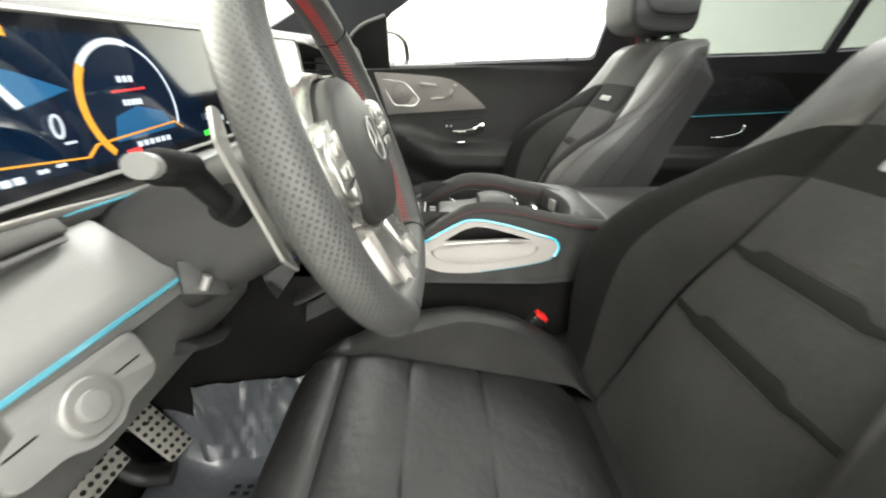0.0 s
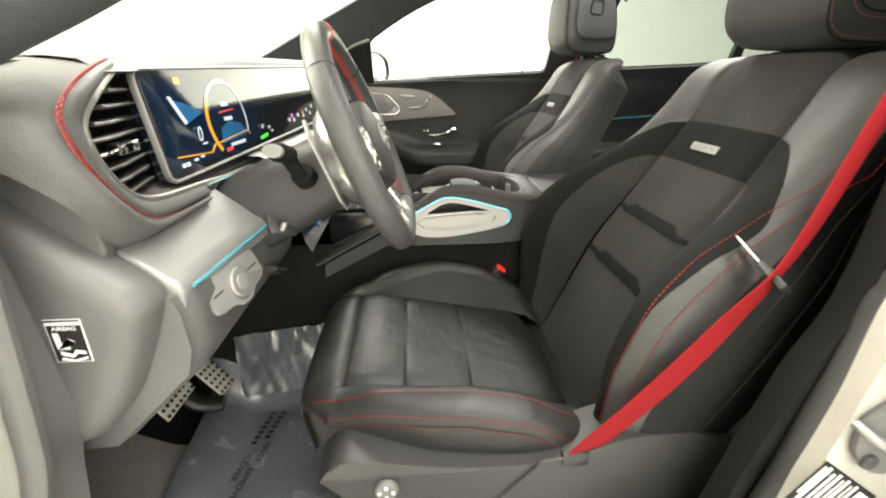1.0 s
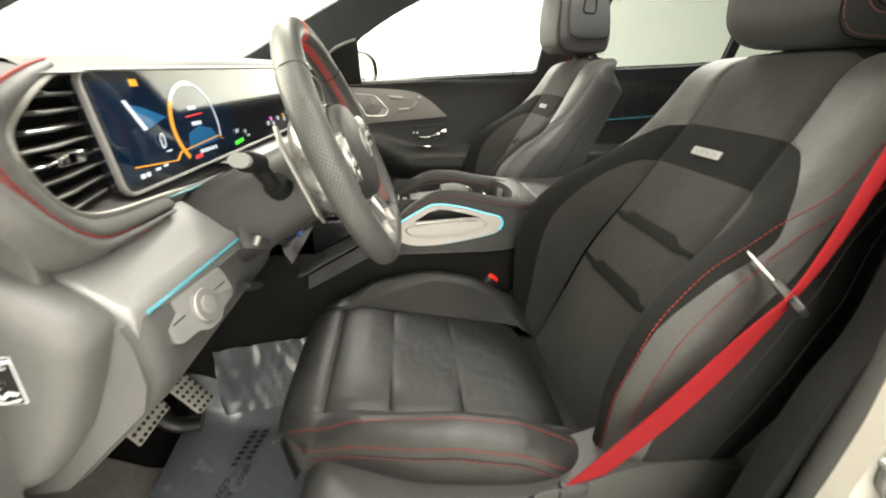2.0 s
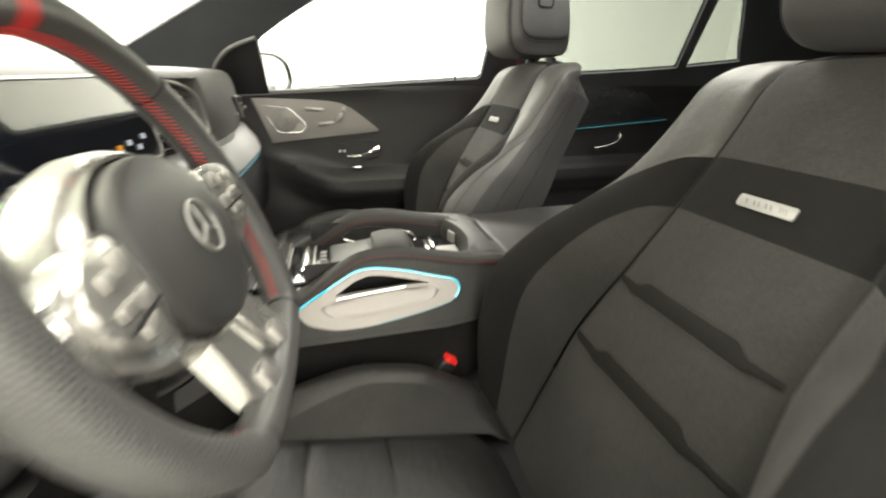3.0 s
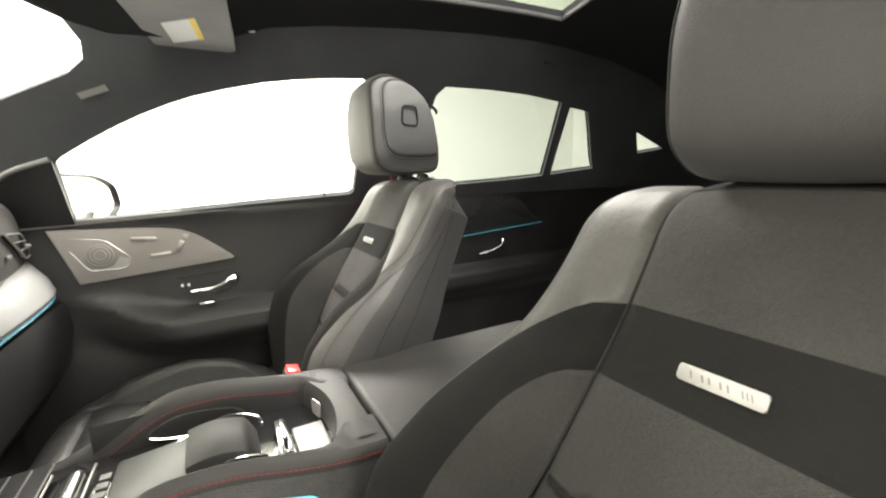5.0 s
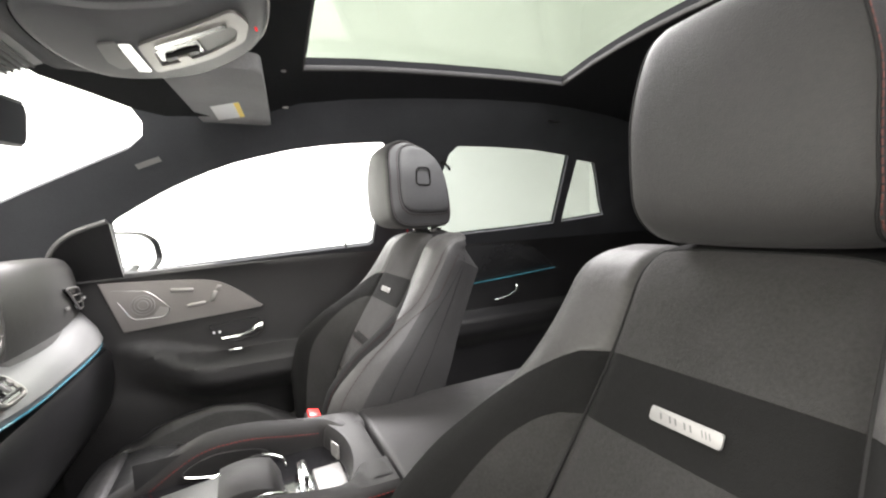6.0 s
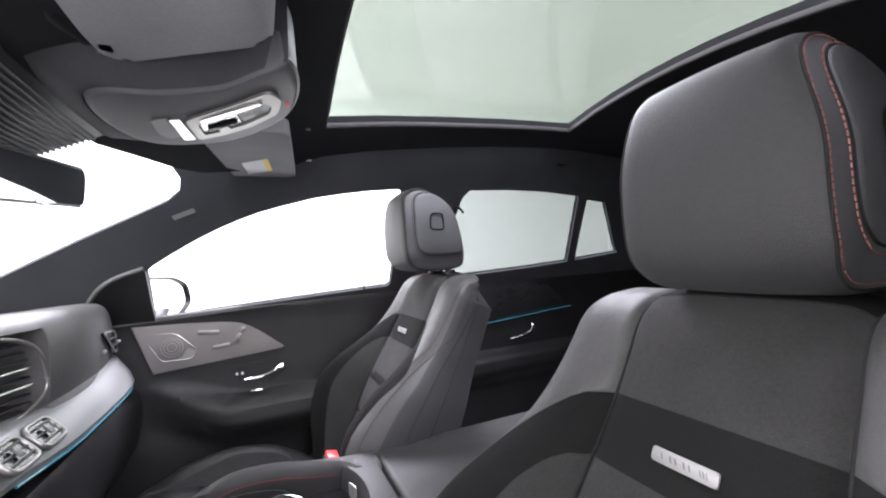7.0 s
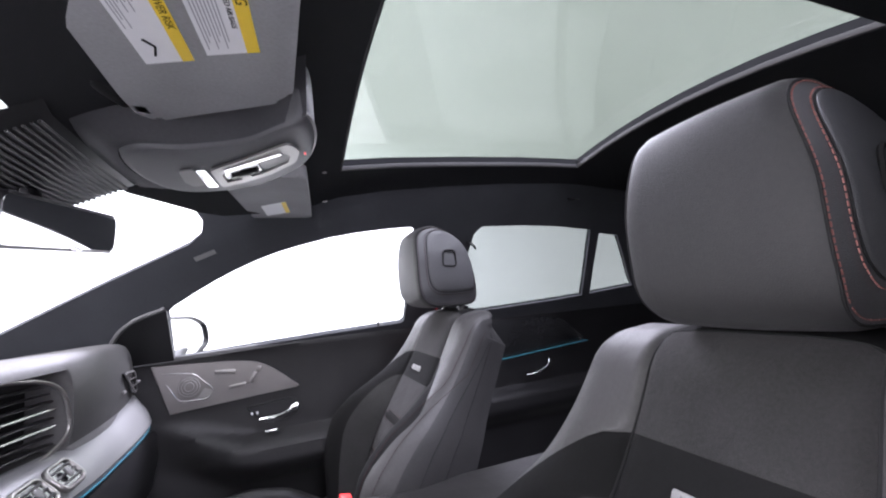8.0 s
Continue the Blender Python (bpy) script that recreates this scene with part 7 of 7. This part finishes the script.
# ---- driver's doorway ----
bm = bm_new()
prism(bm, rounded([(0.46, 1.60), (0.494, 1.22), (0.494, 1.12), (0.489, 1.055), (0.464, 0.99), (0.446, 0.90), (0.436, 0.84), (0.41, 0.68), (0.34, 0.50), (0.9, 0.5), (0.9, 1.6)], 0.02, 3), lambda u, v, w: (u + (0.12 if v > 1.3 else 0.0), -0.700 - w + 0.35 * max(0, v - 1.25), v), 0.03, 0.012, 3)
solid("trim_pillar_cover", bm, COVER, "dark plastic pillar cover behind the doorway", "trim", kind="structure")
bm = bm_new()
sweep(bm, glide([(0.60, -0.655, 1.55), (0.512, -0.735, 1.25), (0.498, -0.738, 1.09), (0.484, -0.738, 0.96), (0.470, -0.738, 0.82), (0.43, -0.738, 0.66), (0.30, -0.745, 0.54)], 8), 0.014, 0.010, 10)
solid("trim_door_seal", bm, RUBBER, "black rubber door seal", "trim", kind="structure")
bm = bm_new()
prism(bm, [(0.62, 1.62), (0.500, 1.22), (0.489, 1.09), (0.479, 0.965), (0.465, 0.81), (0.43, 0.66), (0.3, 0.52), (0.3, 0.38), (1.1, 0.38), (1.1, 1.62)], lambda u, v, w: (u, -0.744 - w + 0.5 * max(0, v - 1.25), v), 0.025, 0.006)
body = solid("wall_doorway_post", bm, WHITE_PAINT, "white painted door post of the car", "door post", kind="structure")
bm = bm_new()
sk = thing("door_striker", "grey steel door striker with two screws on the white post", "striker", at=(0.56, -0.795, 0.9))
prism(bm, rounded([(0.520, 0.945), (0.552, 0.972), (0.60, 0.955), (0.60, 0.875), (0.56, 0.868), (0.525, 0.905)], 0.012, 3), lambda u, v, w: (u, -0.7945 - w, v), 0.006, 0.002)
part("striker_plate", bm, PLASTIC, sk, "grey steel plate")
bm = bm_new()
sweep(bm, glide([(0.508, -0.801, 0.946), (0.512, -0.815, 0.942), (0.54, -0.82, 0.925), (0.575, -0.815, 0.905), (0.578, -0.801, 0.903)], 5), 0.005, n=10)
part("striker_loop", bm, SILVER_DARK, sk, "steel loop")
for x, z in ((0.545, 0.892), (0.582, 0.936)):
    bm = bm_new()
    disc(bm, (x, -0.8005, z), (0, -1, 0), 0.009, 0.004, 16, 0.001)
    part("screw", bm, RUBBER, sk, "dark screw head")
st = thing("body_sticker", "black and white data sticker on the white post", "sticker", at=(0.54, -0.795, 0.83))
bm = bm_new()
prism(bm, [(0.509, 0.888), (0.592, 0.826), (0.560, 0.77), (0.478, 0.83)], lambda u, v, w: (u, -0.7945 - w, v), 0.0005)
part("sticker_sheet", bm, INK, st, "black sheet")
bm = bm_new()
D1, D2 = Vector((0.083, -0.062)), Vector((-0.031, -0.058))
for a0, a1, b0, b1 in ((0.04, 0.07, 0.08, 0.7), (0.10, 0.15, 0.05, 0.95), (0.22, 0.25, 0.1, 0.8), (0.30, 0.34, 0.05, 0.9), (0.40, 0.42, 0.1, 0.95), (0.46, 0.50, 0.05, 0.6), (0.56, 0.58, 0.1, 0.9), (0.63, 0.66, 0.05, 0.85), (0.74, 0.96, 0.1, 0.92)):
    q = lambda a, b: Vector((0.509, 0.888)) + D1 * a + D2 * b
    prism(bm, [tuple(q(a0, b0)), tuple(q(a1, b0)), tuple(q(a1, b1)), tuple(q(a0, b1))], lambda u, v, w: (u, -0.7952 - w, v), 0.0002)
part("sticker_print", bm, PAPER, st, "pale bars of print")
for ob in (sk, st):
    ob.location += Vector((-0.032, 0.0252, 0.026))
# sill, kick plate and front post
bm = bm_new()
box(bm, (-0.9, -0.80, 0.30), (0.62, -0.66, 0.47), 0.02, 3)
solid("trim_sill", bm, PLASTIC, "dark door sill cover", "trim", kind="structure")
bm = bm_new()
prism(bm, rounded([(-0.33, 1.24), (-0.288, 1.16), (-0.284, 1.09), (-0.282, 0.95), (-0.30, 0.90), (-0.34, 0.70), (-0.30, 0.55), (-0.22, 0.47), (-0.7, 0.40), (-0.95, 0.9), (-0.95, 1.2), (-0.45, 1.25)], 0.03, 3), lambda u, v, w: (u - 0.2 * w, -0.686 - w, v), 0.04, 0.012, 3)
solid("trim_kick_panel", bm, PLASTIC, "dark kick panel beside the footwell", "trim", kind="structure")
bm = bm_new()
sweep(bm, glide([(-0.25, -0.738, 1.33), (-0.254, -0.74, 1.2), (-0.266, -0.742, 1.08), (-0.285, -0.742, 0.96), (-0.31, -0.742, 0.87), (-0.325, -0.742, 0.74), (-0.29, -0.742, 0.58), (-0.18, -0.745, 0.5)], 8), 0.010, 0.012, 10)
solid("trim_front_seal", bm, PLASTIC, "grey rubber seal at the front of the doorway", "trim", kind="structure")
bm = bm_new()
prism(bm, [(-0.258, 1.32), (-0.264, 1.18), (-0.277, 1.06), (-0.296, 0.95), (-0.32, 0.86), (-0.335, 0.74), (-0.30, 0.58), (-0.20, 0.48), (-0.20, 0.36), (-1.1, 0.36), (-1.1, 1.32)], lambda u, v, w: (u, -0.748 - w, v), 0.06, 0.008)
solid("wall_front_post", bm, WHITE_PAINT, "white painted front door post", "door post", kind="structure")
bm = bm_new()
sweep(bm, glide([(-0.42, -0.735, 1.21), (-0.31, -0.720, 1.262), (-0.235, -0.70, 1.305), (-0.16, -0.68, 1.345), (-0.02, -0.64, 1.43), (0.12, -0.595, 1.52), (0.3, -0.55, 1.60), (0.45, -0.53, 1.635), (0.66, -0.52, 1.65)], 8), 0.03, 0.026, 14)
solid("trim_front_pillar", bm, PILLAR, "grey windscreen pillar above the doorway", "pillar", kind="structure")

# ---- footwell ----
def pedal(name, lab, m, w, h, nx, ny, arm):
    pd = thing(name, lab, "pedal", "pedals", at=m.translation)
    b = bm_new()
    box(b, (-w, -h, -0.006), (w, h, 0.0), 0.003, 2, m)
    pad = part("pad", b, PEDAL, pd, "brushed steel pedal pad")
    for i in range(nx):
        for j in range(ny):
            b = bm_new()
            u, v = -w + (i + 0.5) * 2 * w / nx, -h + (j + 0.5) * 2 * h / ny
            disc(b, m @ Vector((u, v, -0.0005)), m.to_3x3() @ Vector((0, 0, 1)), 0.0042, 0.0025, 8)
            part("stud", b, RUBBER, pad, "black rubber stud")
    b = bm_new()
    sweep(b, arm, 0.009, 0.014, 10)
    part("pedal_arm", b, PLASTIC_BLACK, pd, "black pedal arm")
    return pd


pedal("accelerator_pedal", "tall steel accelerator pedal with black rubber studs", facing((-0.442, -0.190, 0.605), (0.15, 1, -0.05), (-0.60, 0.05, 0.80)), 0.029, 0.066, 4, 8, [(-0.455, -0.19, 0.61), (-0.53, -0.19, 0.62), (-0.64, -0.19, 0.72)])
pedal("brake_pedal", "wide steel brake pedal with black rubber studs", facing((-0.452, -0.318, 0.652), (0.05, 1, 0), (-0.50, 0, 0.87)), 0.050, 0.033, 7, 4, [(-0.46, -0.30, 0.65), (-0.50, -0.29, 0.72), (-0.55, -0.29, 0.9)])
bm = bm_new()
sweep(bm, glide([(-0.40, -0.235, 0.545), (-0.45, -0.245, 0.555), (-0.48, -0.25, 0.60), (-0.5, -0.25, 0.68)], 6), 0.022, 0.016, 12)
solid("pedal_bracket", bm, PLASTIC_BLACK, "black pedal hinge bracket on the floor", "bracket")
# clear floor film
FILM = material("protective_film", (0.085, 0.093, 0.106), 0.24, vary=0.25, vary_scale=9, coat=0.7, spec=0.8)
film = thing("floor_film", "crumpled dark protective film on the driver's floor", "floor film", at=(-0.2, -0.4, 0.46))
bm = bm_new()
rows = []
for i in range(46):
    a = i / 45
    row = []
    for j in range(46):
        b = j / 45
        x = -0.46 + 0.50 * a + 0.16 * (1 - b) * (1 - a) * 0.3
        y = -0.62 + 0.50 * b
        wob = noise.noise(Vector((x * 5, y * 5, 0.3))) * 0.010 + abs(noise.noise(Vector((x * 9 + y * 4, y * 5 - x * 3, 4.0)))) * 0.012
        z = 0.474 + 0.010 * a + wob * 0.45 + 0.11 * smooth(0.80, 1.0, b) ** 1.5 + 0.05 * smooth(0.3, 0.0, a)
        row.append((x, y, z))
    rows.append(row)
grid(bm, rows)
part("film_sheet", bm, FILM, film, "crumpled glossy film", sharp=60)
bm = bm_new()
rows = []
for i in range(30):
    a = i / 29
    row = []
    for j in range(24):
        b = j / 23
        fold = 0.016 * abs(noise.noise(Vector((a * 6 + b * 1.2, b * 0.8, 7)))) + 0.006 * abs(noise.noise(Vector((a * 15 - b * 3, b * 2.0, 2.0))))
        row.append((-0.375 + 0.23 * a - 0.01 * b, -0.15 - 0.035 * (1 - b) - fold, 0.675 - 0.16 * (1 - b) + 0.03 * a))
    rows.append(row)
grid(bm, rows)
part("film_flap", bm, FILM, film, "film standing up against the tunnel", sharp=60)
for body_t, size, at in (("MUST", 0.020, (-0.287, -0.340)), ("REMOVE", 0.020, (-0.306, -0.415)), ("COVER", 0.020, (-0.320, -0.378))):
    r, u = Vector((-0.20, -0.98, 0.0)).normalized(), Vector((0.98, -0.20, 0.0)).normalized()
    text_mesh(body_t, size, Matrix(((r.x, u.x, 0, at[0]), (r.y, u.y, 0, at[1]), (0, 0, 1, 0.4925), (0, 0, 0, 1))), INK, film, label="black print on the film")
bm = bm_new()
for k in range(7):
    for dx in (0.0, -0.024):
        p = Vector((-0.272 + dx - 0.003 * k, -0.225 - 0.0145 * k, 0.4925))
        if dx == 0.0 and k > 5:
            continue
        box(bm, p - Vector((0.006, 0.004, 0.0002)), p + Vector((0.006, 0.004, 0.0002)), 0)
part("marking", bm, INK, film, "bars of faded print")
bm = bm_new()
rows = []
for y in np.linspace(-0.715, -0.30, 12):
    rows.append([(x, y, z + 0.007 + 0.02 * smooth(-0.66, -0.715, y)) for x, z in ((-0.90, 0.92), (-0.76, 0.70), (-0.62, 0.54), (-0.5, 0.475), (-0.40, 0.463), (-0.2, 0.460), (0.3, 0.461))])
grid(bm, rows)
o = bmesh.ops.extrude_face_region(bm, geom=list(bm.faces))
bmesh.ops.translate(bm, verts=[v for v in o["geom"] if isinstance(v, bmesh.types.BMVert)], vec=(0.004, 0, 0.006))
solid("footwell_carpet", bm, CARPET_GREY, "grey footwell carpet ahead of the film", "carpet", kind="structure")
bm = bm_new()
box(bm, (-0.72, -0.62, 0.0), (-0.5, -0.44, 0.02), 0.006, 2, pose(0, 0, 0.475, 0, 0, 0))
solid("foot_rest", bm, CARPET_GREY, "grey carpeted footrest in the footwell", "footrest")
